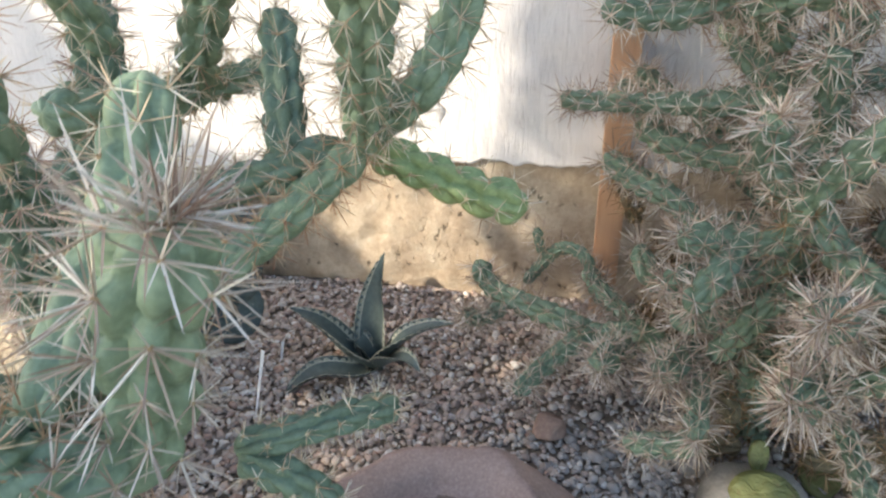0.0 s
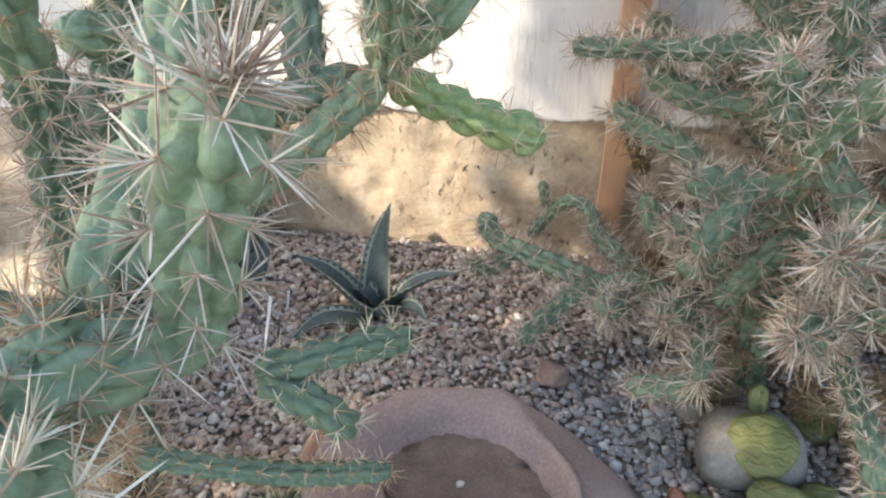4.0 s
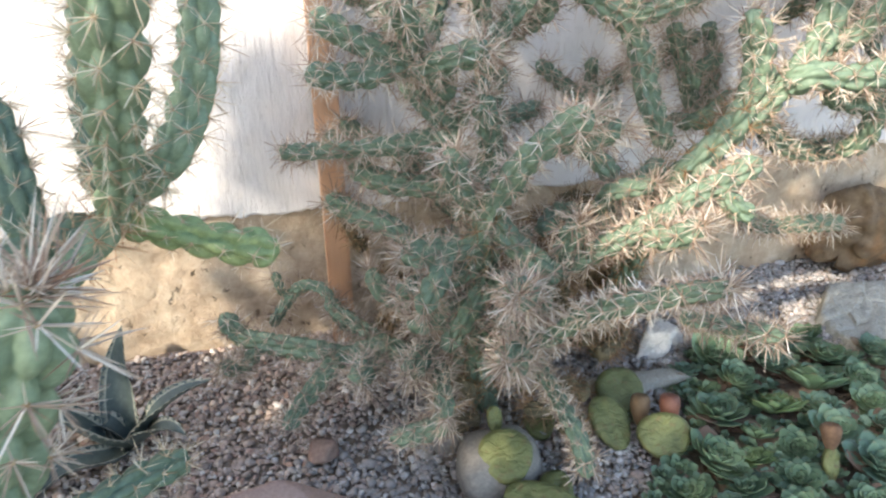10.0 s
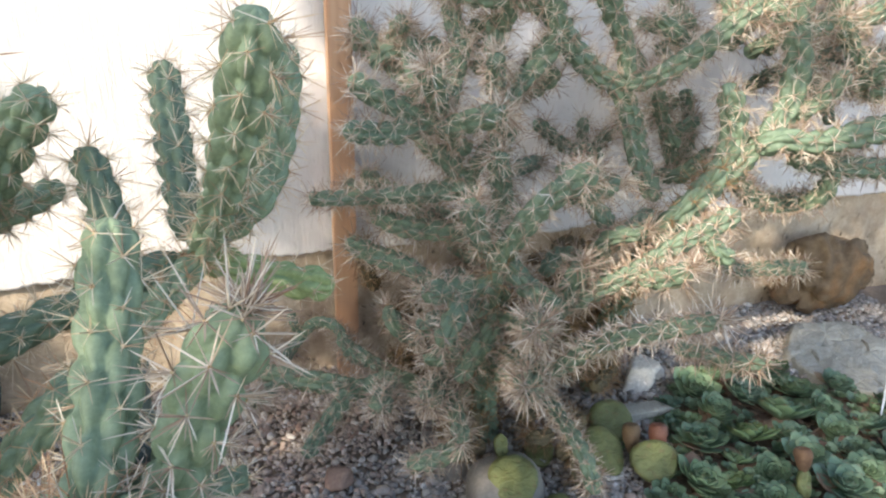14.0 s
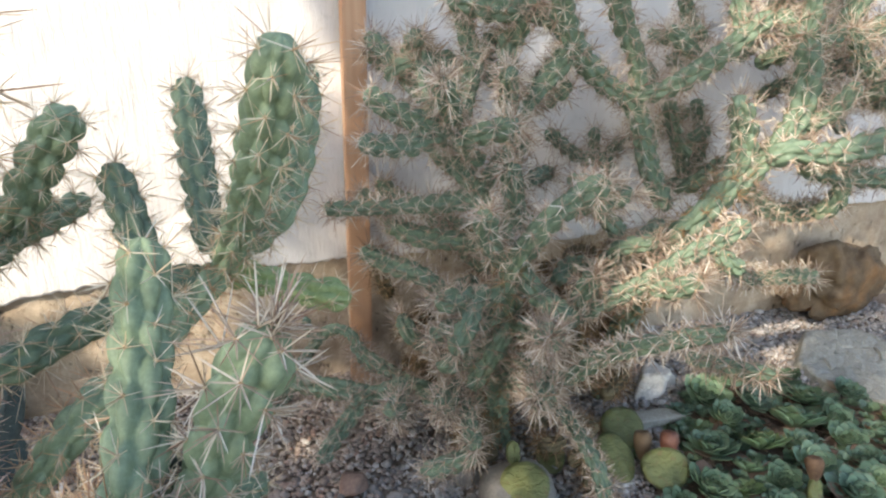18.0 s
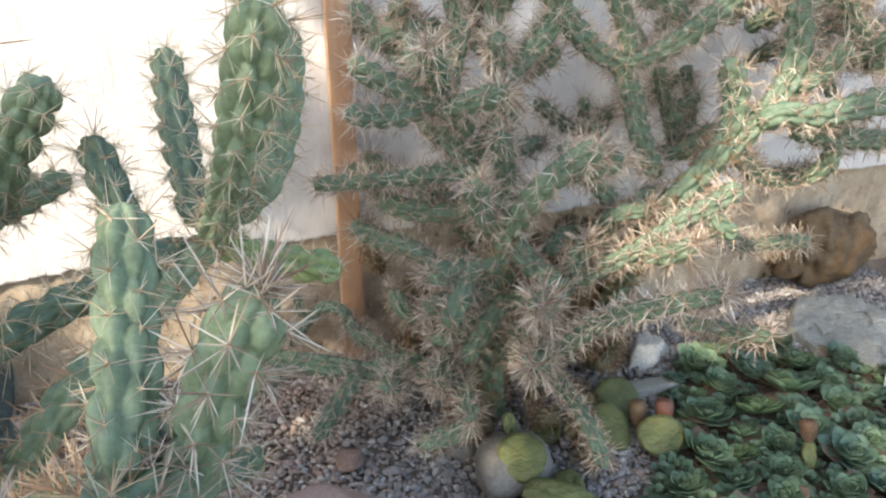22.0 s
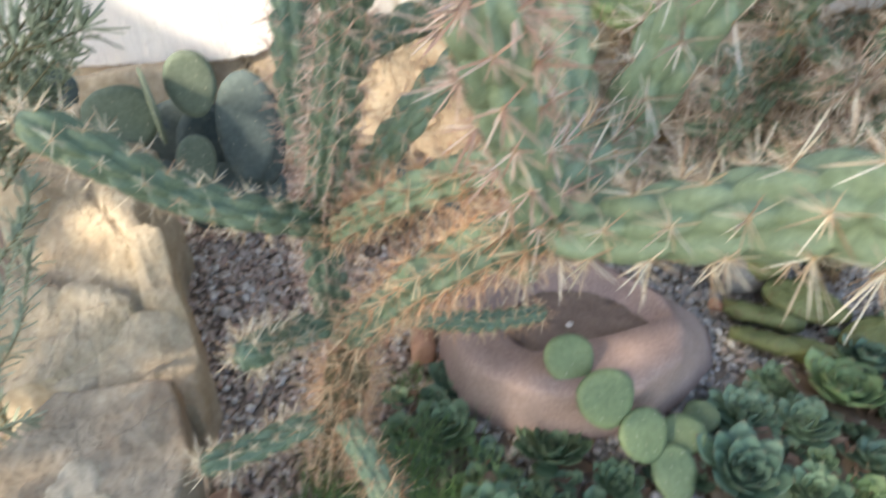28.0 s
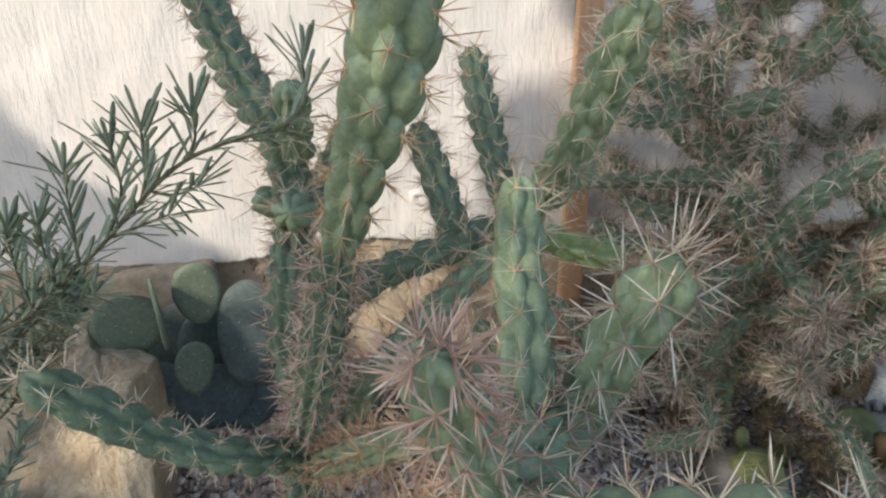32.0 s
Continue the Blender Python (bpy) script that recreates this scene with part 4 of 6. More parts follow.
cholla_stem(cholla_d, [(0.844, 0.930, 0.716), (0.892, 0.920, 0.771), (0.949, 0.920, 0.833), (0.993, 0.930, 0.892), (1.004, 0.940, 0.974), (0.989, 0.950, 1.056)], 0.027, 0.028, M_STEM_DARK, RNG, ball=4, spine=0.034, spine_mat=M_SPINE_PINK, close=0.54, notch=0.40, thick=0.0008, many=14)
cholla_stem(cholla_d, [(0.907, 0.900, 0.798), (0.933, 0.870, 0.826), (1.017, 0.850, 0.822), (1.192, 0.820, 0.862)], 0.025, 0.029, M_STEM_DARK, RNG, ball=8, spine=0.034, spine_mat=M_SPINE_PINK, close=0.54, notch=0.40, thick=0.0008, many=14)
cholla_stem(cholla_d, [(0.991, 0.950, 1.033), (1.057, 0.970, 1.053), (1.178, 1.000, 1.061), (1.282, 1.000, 1.092), (1.455, 1.000, 1.131)], 0.024, 0.025, M_STEM_DARK, RNG, spine=0.034, spine_mat=M_SPINE_PINK, close=0.54, notch=0.40, thick=0.0008, many=14)
cholla_stem(cholla_d, [(1.035, 0.970, 0.958), (1.186, 1.050, 0.980), (1.431, 1.100, 0.980), (1.669, 1.100, 1.007)], 0.024, 0.024, M_STEM_DARK, RNG, spine=0.034, spine_mat=M_SPINE_PINK, close=0.54, notch=0.40, thick=0.0008, many=14)
cholla_stem(cholla_d, [(0.998, 0.920, 0.866), (1.046, 0.900, 0.899), (1.082, 0.880, 0.967)], 0.018, 0.021, M_STEM_DARK, RNG, spine=0.034, spine_mat=M_SPINE_PINK, close=0.54, notch=0.40, thick=0.0008, many=14)
cholla_stem(cholla_d, [(0.988, 0.950, 1.044), (1.001, 0.960, 1.113), (1.002, 0.970, 1.202)], 0.022, 0.025, M_STEM_DARK, RNG, spine=0.034, spine_mat=M_SPINE_PINK, close=0.54, notch=0.40, thick=0.0008, many=14)
cholla_stem(cholla_d, [(1.083, 0.980, 1.049), (1.136, 0.990, 1.114), (1.184, 1.000, 1.197)], 0.022, 0.025, M_STEM_DARK, RNG, spine=0.034, spine_mat=M_SPINE_PINK, close=0.54, notch=0.40, thick=0.0008, many=14)
cholla_stem(cholla_d, [(0.937, 1.000, 1.100), (1.003, 0.960, 1.050)], 0.021, 0.022, M_STEM_DARK, RNG, spine=0.034, spine_mat=M_SPINE_PINK, close=0.54, notch=0.40, thick=0.0008, many=14)
cholla_stem(cholla_d, [(0.892, 1.020, 1.046), (0.885, 1.050, 1.122), (0.905, 1.060, 1.204)], 0.021, 0.022, M_STEM_DARK, RNG, spine=0.034, spine_mat=M_SPINE_PINK, close=0.54, notch=0.40, thick=0.0008, many=14)
cholla_stem(cholla_d, [(0.901, 0.950, 0.734), (1.024, 1.000, 0.649), (1.177, 1.050, 0.619), (1.279, 1.080, 0.615)], 0.022, 0.024, M_STEM_DARK, RNG, spine=0.034, spine_mat=M_SPINE_PINK, close=0.54, notch=0.40, thick=0.0008, many=14)
cholla_stem(cholla_d, [(0.878, 0.950, 0.540), (1.013, 1.000, 0.468), (1.156, 1.020, 0.450), (1.260, 1.030, 0.439)], 0.018, 0.020, M_STEM_DARK, RNG, spine=0.034, spine_mat=M_SPINE_PINK, close=0.54, notch=0.40, thick=0.0008, many=14)
cholla_stem(cholla_d, [(1.020, 0.920, 0.775), (1.137, 0.920, 0.753), (1.310, 0.920, 0.736), (1.473, 0.920, 0.724)], 0.024, 0.024, M_STEM_DARK, RNG, spine=0.034, spine_mat=M_SPINE_PINK, close=0.54, notch=0.40, thick=0.0008, many=14)


def tangle(plant, count, box, seed, skin, long=0.14, r=0.021, cover=None, many=6):
    """Short crowded joints inside a bush."""
    rng = np.random.default_rng(seed)
    (x0, x1), (y0, y1), (z0, z1) = box
    for _ in range(count):
        a = np.array([rng.uniform(x0, x1), rng.uniform(y0, y1), rng.uniform(z0, z1)])
        d = rng.normal(0, 1, 3) * np.array([1, 0.7, 0.8]) + np.array([0, -0.25, 0.35])
        d /= np.linalg.norm(d)
        l = long * rng.uniform(0.7, 1.3)
        bend = rng.normal(0, 0.02, 3)
        cholla_stem(plant, [tuple(a), tuple(a + d * l * 0.5 + bend), tuple(a + d * l)], r * 0.85, r * rng.uniform(0.9, 1.1), skin, RNG, ball=6 if rng.random() < 0.6 else 0, many=many + 4, close=0.56, notch=0.40, spine=0.034, thick=0.0007, fine=8, spine_mat=cover or M_SPINE_PINK)


tangle(cholla_c, 14, ((0.20, 0.56), (1.00, 1.22), (0.14, 0.46)), 5, M_STEM_DARK, cover=M_SPINE_SHADED, many=7)
tangle(cholla_c, 34, ((0.12, 0.80), (1.10, 1.36), (0.03, 0.42)), 15, M_STEM_OLD, cover=M_SPINE_OLD, many=6)
tangle(cholla_c, 16, ((0.12, 0.44), (1.06, 1.30), (0.50, 1.05)), 6, M_STEM_DARK, cover=M_SPINE_SHADED)
tangle(cholla_c, 9, ((0.32, 0.64), (0.95, 1.15), (0.48, 0.82)), 26, M_STEM_DARK, cover=M_SPINE_SHADED)
tangle(cholla_c, 7, ((0.48, 0.78), (0.92, 1.12), (0.14, 0.36)), 16, M_STEM_OLD, cover=M_SPINE_OLD)
# Extra brown stems added to deepen the shade at the bush's foot.
tangle(cholla_c, 11, ((0.28, 0.62), (0.90, 1.12), (0.02, 0.18)), 31, M_STEM_OLD, 0.10, cover=M_SPINE_OLD, many=5)
tangle(cholla_d, 10, ((0.66, 0.90), (1.20, 1.36), (0.12, 0.45)), 8, M_STEM_OLD, cover=M_SPINE_OLD, many=6)
tangle(cholla_d, 34, ((0.90, 1.65), (1.00, 1.38), (0.82, 1.35)), 9, M_STEM_DARK, 0.17)
tangle(cholla_d, 12, ((0.75, 1.05), (1.10, 1.35), (0.62, 1.05)), 10, M_STEM_DARK, 0.14)
tangle(cholla_d, 14, ((1.10, 1.75), (0.90, 1.25), (0.72, 1.0)), 18, M_STEM_DARK, 0.15)

# ---- stones ----
def rock(name, at, dims, turn, seed, mat, label, planes=11, rough=0.05, bury=0.15, tilt=(0, 0), sub=5, category="rock", sharp=34.0, taper=0.0):
    """A broken stone: a body cut by random planes, with a rough skin."""
    rng = np.random.default_rng(seed)
    n = rng.normal(0, 1, (planes, 3))
    n /= np.linalg.norm(n, axis=1)[:, None]
    n = np.vstack([n, np.eye(3), -np.eye(3)])
    h = np.r_[rng.uniform(0.62, 0.98, planes), np.full(6, 1.0)]
    bm = bmesh.new()
    bmesh.ops.create_icosphere(bm, subdivisions=sub, radius=1)
    for v in bm.verts:
        d = np.array(v.co[:])
        k = np.clip(n @ d, 1e-4, None) / h
        r = 1 / (np.sum(k ** sharp) ** (1 / sharp))
        p = Vector(d * r)
        f = noise.fractal(p * 2.3 + Vector((seed * 3.1, 0, 0)), 1.0, 2.0, 5)
        g = abs(noise.noise(p * 1.7 + Vector((0, seed, 0))))
        v.co = p * (1 + rough * f - rough * 1.2 * max(0.0, 0.12 - g) / 0.12)
        v.co.x *= 1 - taper * v.co.y
        v.co.x, v.co.y, v.co.z = v.co.x * dims[0] / 2, v.co.y * dims[1] / 2, v.co.z * dims[2] / 2
    ob = part(name, bm, mat, None, smooth=True)
    ob.matrix_world = pose(at[0], at[1], at[2] + dims[2] * (0.5 - bury), tilt[0], tilt[1], turn)
    return tagged(ob, label, category)


M_ROCK_GREY = mottled("grey_stone", (0.15, 0.135, 0.12), (0.23, 0.21, 0.185), (0.31, 0.285, 0.25), 10, 0.85, 120, 0.002, 0.6)
M_ROCK_RUST = weathered("rusty_stone", (0.11, 0.082, 0.058), (0.185, 0.132, 0.085), (0.255, 0.19, 0.125), (0.37, 0.19, 0.08))
M_COBBLE = mottled("brown_cobble", (0.22, 0.14, 0.105), (0.30, 0.20, 0.155), (0.36, 0.26, 0.205), 14, 0.85, 120, 0.001, 0.5)
M_ROCK_WHITE = mottled("pale_stone", (0.42, 0.39, 0.34), (0.56, 0.53, 0.48), (0.68, 0.66, 0.62), 12, 0.85, 100, 0.002, 0.6)
M_ROCK_PALE = weathered("weathered_sandstone", (0.22, 0.175, 0.13), (0.33, 0.28, 0.22), (0.42, 0.375, 0.31), (0.30, 0.20, 0.13))
M_SLAB = mottled("flat_slab_stone", (0.26, 0.25, 0.21), (0.36, 0.345, 0.295), (0.45, 0.435, 0.38), 9, 0.9, 110, 0.002, 0.6)



def block_rock(name, outline, seed, mat, label, step=0.012, crack=0.007, scale=9.0, grain=0.009):
    """A broken block: a plan with a height at each corner, split by cracks and small steps."""
    o = np.array(outline, float)
    c = o[:, :2].mean(0)
    n, rings = 260, 56
    per = np.r_[o, o[:1]]
    d = np.r_[0, np.cumsum(np.linalg.norm(np.diff(per[:, :2], axis=0), axis=1))]
    q = np.linspace(0, d[-1], n, endpoint=False)
    edge = np.stack([np.interp(q, d, per[:, k]) for k in range(2)], 1)
    verts = []
    for k in range(rings + 9):
        for i in range(n):
            f = min(1.0, (k + 0.15) / rings)
            x, y = c + (edge[i] - c) * f
            w = 1 / ((o[:, 0] - x) ** 2 + (o[:, 1] - y) ** 2 + 0.0012) ** 1.5
            z = float((w * o[:, 2]).sum() / w.sum())
            down = max(0, k - rings) / 8
            dist, cells = noise.voronoi(Vector((x, y, 0.6 * z * (1 - down))) * scale + Vector((seed, 0, 0)))
            lean = noise.cell_vector(cells[0] * 5.0 + Vector((3, seed, 1)))
            z += step * 3.6 * ((x * scale + seed - cells[0].x) * (lean.x - 0.5) + (y * scale - cells[0].y) * (lean.y - 0.5)) / scale * 4
            z += step * 2 * (noise.cell(cells[0] * 5.0 + Vector((seed, 1, 2))) - 0.5)
            z -= crack * max(0.0, 1 - (dist[1] - dist[0]) / 0.10)
            z += grain * noise.fractal(Vector((x * 14, y * 14, seed)), 0.8, 2.0, 7)
            z -= 0.006 * max(0.0, (f - 0.95) / 0.05) ** 2
            out = 1 + (0.05 * down + 0.03 * math.sqrt(down)) * (1 + 0.8 * noise.fractal(Vector((x * 11, y * 11, down * 3 + seed)), 1.0, 2.0, 4))
            p = c + (np.array((x, y)) - c) * out
            verts.append((p[0], p[1], z * (1 - down) - 0.03 * down))
    faces = [(k * n + i, k * n + (i + 1) % n, (k + 1) * n + (i + 1) % n, (k + 1) * n + i) for k in range(rings + 8) for i in range(n)]
    faces.append(tuple(reversed(range(n))))
    faces = [tuple(reversed(f)) for f in faces]
    me_ob = mesh_ob(name, verts, faces, [mat], False)
    return tagged(me_ob, label, "rock")


block_rock("sandstone_rock", ((-1.14, 0.47, 0.13), (-0.90, 0.44, 0.13), (-0.785, 0.445, 0.10), (-0.795, 0.53, 0.15), (-0.845, 0.63, 0.22), (-0.86, 0.68, 0.31), (-0.915, 0.71, 0.335), (-0.93, 0.77, 0.37), (-0.96, 0.98, 0.32), (-1.09, 1.03, 0.41), (-1.26, 0.95, 0.32), (-1.16, 0.78, 0.41), (-1.14, 0.62, 0.25)), 4, M_ROCK, "large ochre sandstone rock with a broken stepped top", 0.014, 0.008, 5.2)
flat_rock = block_rock("sandstone_rock", ((-1.01, 0.455, 0.15), (-0.82, 0.46, 0.17), (-0.765, 0.34, 0.135), (-0.745, 0.10, 0.125), (-0.80, -0.02, 0.10), (-1.05, 0.0, 0.10), (-1.08, 0.30, 0.14)), 9, M_ROCK_PALE, "flat greyish sandstone rock with a round lichen patch", 0.004, 0.003, 4.0, 0.006)


block_rock("flat_slab", ((1.475, 1.222, 0.040), (1.644, 1.377, 0.050), (1.837, 1.352, 0.055), (1.870, 1.203, 0.050), (1.718, 0.995, 0.035), (1.576, 0.978, 0.035), (1.471, 1.101, 0.040)), 61, M_SLAB, "broad flat greenish grey stone slab on gravel", 0.003, 0.003, 8.0)
from mathutils import bvhtree


def lichen(ob, centre, rx, ry, mat, seed):
    """A round crust that follows the top of a stone."""
    tree = bvhtree.BVHTree.FromPolygons([v.co[:] for v in ob.data.vertices], [p.vertices[:] for p in ob.data.polygons])
    n, rings = 72, 14
    verts = []
    for k in range(rings + 1):
        for i in range(n):
            a = 2 * math.pi * i / n
            f = k / rings * (1 + 0.55 * max(0.0, math.cos(a - 1.75)) ** 6 - 0.16 * max(0.0, math.cos(a - 0.95)) ** 8 - 0.18 * max(0.0, math.cos(a - 2.6)) ** 8 + 0.16 * noise.noise(Vector((math.cos(a) * 2, math.sin(a) * 2, seed))) + 0.13 * noise.noise(Vector((math.cos(a) * 6, math.sin(a) * 6, seed))))
            x, y = centre[0] + rx * f * math.cos(a), centre[1] + ry * f * math.sin(a)
            hit = tree.ray_cast(Vector((x, y, 1)), Vector((0, 0, -1)))[0]
            z = hit.z if hit else 0.1
            verts.append((x, y, z + (0.004 + 0.004 * noise.fractal(Vector((x * 60, y * 60, 0)), 0.8, 2.0, 4) if k < rings else -0.001)))
    faces = [(k * n + i, (k + 1) * n + i, (k + 1) * n + (i + 1) % n, k * n + (i + 1) % n) for k in range(rings) for i in range(n)]
    crust = mesh_ob("lichen", verts, faces, [mat])
    crust.parent = ob
    tagged(crust, "pale grey lichen crust")


lichen(flat_rock, (-0.905, 0.235), 0.058, 0.060, mottled("lichen_crust", (0.38, 0.33, 0.25), (0.49, 0.44, 0.35), (0.57, 0.52, 0.43), 30, 0.95, 130, 0.004, 1.0), 3)
rock("sandstone_rock", (-1.42, 0.72, 0), (0.34, 0.44, 0.26), 30, 12, M_ROCK_GREY, "grey rock at the back under the rosemary")
rock("sandstone_rock", (-1.50, 0.52, 0), (0.26, 0.30, 0.18), 50, 21, M_ROCK, "pale sunlit sandstone rock at the bed's edge")
rock("cobble", (-0.744, 0.298, 0), (0.095, 0.085, 0.07), 20, 31, M_COBBLE, "rounded reddish brown cobble on the gravel", 5, 0.03, sub=3, sharp=4)
rock("cobble", (-0.005, 0.985, 0), (0.072, 0.055, 0.045), -20, 32, M_COBBLE, "small reddish brown stone on the gravel", 7, 0.04, sub=3)
rock("boulder", (0.345, 0.84, 0), (0.22, 0.17, 0.125), 8, 41, M_ROCK_GREY, "smooth grey rounded boulder on the gravel", 3, 0.02, 0.2, sharp=3.0, category="stone")
rock("cobble", (0.275, 0.965, 0), (0.075, 0.06, 0.05), 30, 45, M_ROCK_GREY, "dark grey cobble half sunk in the gravel", 4, 0.03, 0.3, sub=3, sharp=4)
rock("pale_rock", (0.915, 1.20, 0), (0.12, 0.09, 0.10), 25, 51, M_ROCK_WHITE, "small angular whitish rock on the gravel", 9, 0.06)
rock("pale_rock", (1.01, 1.24, 0), (0.06, 0.05, 0.06), 70, 53, M_ROCK_WHITE, "little pale stone beside the succulents", 7, 0.05, sub=3)
rock("edging_slab", (0.81, 1.07, 0), (0.28, 0.07, 0.05), 4, 57, M_SLAB, "flat grey stone edging the succulent bed", 7, 0.03, 0.3)
rock("rusty_rock", (1.915, 1.53, 0), (0.50, 0.26, 0.44), 4, 66, M_ROCK_RUST, "rough rust-brown rock against the wall", 34, 0.20, sharp=40)
rock("rusty_rock", (2.33, 1.38, 0), (0.36, 0.24, 0.26), 40, 69, M_ROCK_RUST, "small rust-brown rock by the wall", 12, 0.08)
rock("wall_stone", (-1.12, 1.40, 0.0), (0.32, 0.22, 0.42), 5, 73, M_ROCK, "ochre stone set against the wall's foot", 10, 0.05)
rock("brick_piece", (-0.405, 0.655, 0), (0.05, 0.075, 0.09), 10, 77, mottled("terracotta", (0.26, 0.14, 0.095), (0.34, 0.195, 0.135), (0.40, 0.25, 0.18), 14, 0.9), "broken terracotta piece standing in the gravel", 7, 0.03, sub=3)


rock("cobble", (0.078, 0.222, 0), (0.05, 0.04, 0.035), 20, 91, M_ROCK_PALE, "small ochre stone among the rosettes", 6, 0.04, 0.2, sub=3)


# ---- stone bowl ----
BOWL_MID = np.array((-0.115, 0.605))
BOWL_FOOT = ((-0.36, 0.56), (-0.365, 0.64), (-0.31, 0.74), (-0.26, 0.80), (-0.16, 0.86), (-0.07, 0.885), (0.06, 0.83), (0.155, 0.74), (0.20, 0.67), (0.18, 0.58), (0.11, 0.50), (0.01, 0.44), (-0.12, 0.405), (-0.24, 0.43), (-0.33, 0.49))
BOWL_RIM = ((-0.35, 0.56), (-0.352, 0.63), (-0.30, 0.71), (-0.262, 0.745), (-0.17, 0.775), (-0.08, 0.795), (0.0, 0.725), (0.078, 0.61), (0.088, 0.56), (0.05, 0.47), (-0.04, 0.405), (-0.13, 0.385), (-0.23, 0.405), (-0.305, 0.455), (-0.34, 0.51))
BOWL_HOLLOW = ((-0.27, 0.59), (-0.25, 0.665), (-0.17, 0.715), (-0.08, 0.715), (0.0, 0.68), (0.04, 0.62), (0.06, 0.585), (-0.05, 0.548), (-0.15, 0.522), (-0.205, 0.512), (-0.255, 0.545))


def outline_radius(corners, soft=3, n=120):
    """The radius at n even angles of an outline round the bowl's middle, with slightly worn corners."""
    d = np.array(corners) - BOWL_MID
    order = np.argsort(np.arctan2(d[:, 1], d[:, 0]))
    d = d[order]
    fine = np.concatenate([np.linspace(d[k - 1], d[k], 40, endpoint=False) for k in range(len(d))])
    a, r = np.arctan2(fine[:, 1], fine[:, 0]), np.hypot(fine[:, 0], fine[:, 1])
    o = np.argsort(a)
    q = np.interp(np.linspace(-np.pi, np.pi, n, endpoint=False), a[o], r[o], period=2 * np.pi)
    return sum(np.roll(q, k) for k in range(-(soft // 2), soft // 2 + 1)) / (2 * (soft // 2) + 1)


def build_bowl():
    n = 120
    foot, rim, hollow = (outline_radius(c) for c in (BOWL_FOOT, BOWL_RIM, BOWL_HOLLOW))
    rings = [(foot * 0.97, -0.03), (foot, 0.015), (foot * 0.72 + rim * 0.28, 0.06), (foot * 0.35 + rim * 0.65, 0.105), (foot * 0.08 + rim * 0.92, 0.135), (rim * 0.985, 0.146), (rim * 0.95, 0.150), (rim * 0.8 + hollow * 0.2, 0.152), (rim * 0.5 + hollow * 0.5, 0.149), (rim * 0.22 + hollow * 0.78, 0.142), (hollow * 1.03, 0.133), (hollow * 0.96, 0.122), (hollow * 0.88, 0.111), (hollow * 0.74, 0.103), (hollow * 0.5, 0.099), (hollow * 0.2, 0.097)]
    verts, faces = [], []
    for k, (rad, z) in enumerate(rings):
        for i in range(n):
            a = -math.pi + 2 * math.pi * i / n
            p = Vector((rad[i] * math.cos(a), rad[i] * math.sin(a), z))
            d = 0.010 * noise.fractal(p * 6.5, 1.0, 2.0, 6)
            verts.append((p.x + d * math.cos(a), p.y + d * math.sin(a), z + (d * 0.6 if k > 2 else 0)))
    for k in range(len(rings) - 1):
        for i in range(n):
            j = (i + 1) % n
            faces.append((k * n + i, k * n + j, (k + 1) * n + j, (k + 1) * n + i))
    faces.append(tuple(range((len(rings) - 1) * n, len(rings) * n)))
    ob = mesh_ob("stone_bowl", verts, faces, [M_BOWL])
    ob.matrix_world = pose(BOWL_MID[0], BOWL_MID[1], 0)
    tagged(ob, "reddish brown hollowed stone bowl on the gravel", "bowl")
    v2, f2 = [], []
    for f, z in ((0.90, 0.112), (0.82, 0.1085), (0.66, 0.1045), (0.45, 0.1025), (0.2, 0.1015)):
        for i in range(n):
            a = -math.pi + 2 * math.pi * i / n
            r = hollow[i] * f * (1 + (0.22 * noise.fractal(Vector((math.cos(a) * 4, math.sin(a) * 4, 5)), 0.8, 2.0, 4) if f > 0.85 else 0))
            x, y = r * math.cos(a), r * math.sin(a)
            v2.append((x, y, z + (-0.004 if f > 0.85 else 0.0025) + 0.003 * noise.fractal(Vector((x * 25, y * 25, 0)), 1.0, 2.0, 5)))
    f2 = [(k * n + i, k * n + (i + 1) % n, (k + 1) * n + (i + 1) % n, (k + 1) * n + i) for k in range(4) for i in range(n)] + [tuple(range(4 * n, 5 * n))]
    dirt = mesh_ob("dirt", v2, f2, [M_DIRT])
    dirt.parent = ob
    tagged(dirt, "dark dried silt")


M_DIRT = mottled("bowl_silt", (0.10, 0.072, 0.055), (0.175, 0.127, 0.10), (0.27, 0.20, 0.165), 26, 0.95, 200, 0.002, 0.8)
build_bowl()
rock("pebble", (-0.117, 0.605, 0.102), (0.016, 0.013, 0.010), 0, 80, M_ROCK_WHITE, "single white pebble lying in the stone bowl", 3, 0.02, 0.1, sub=2, sharp=3)


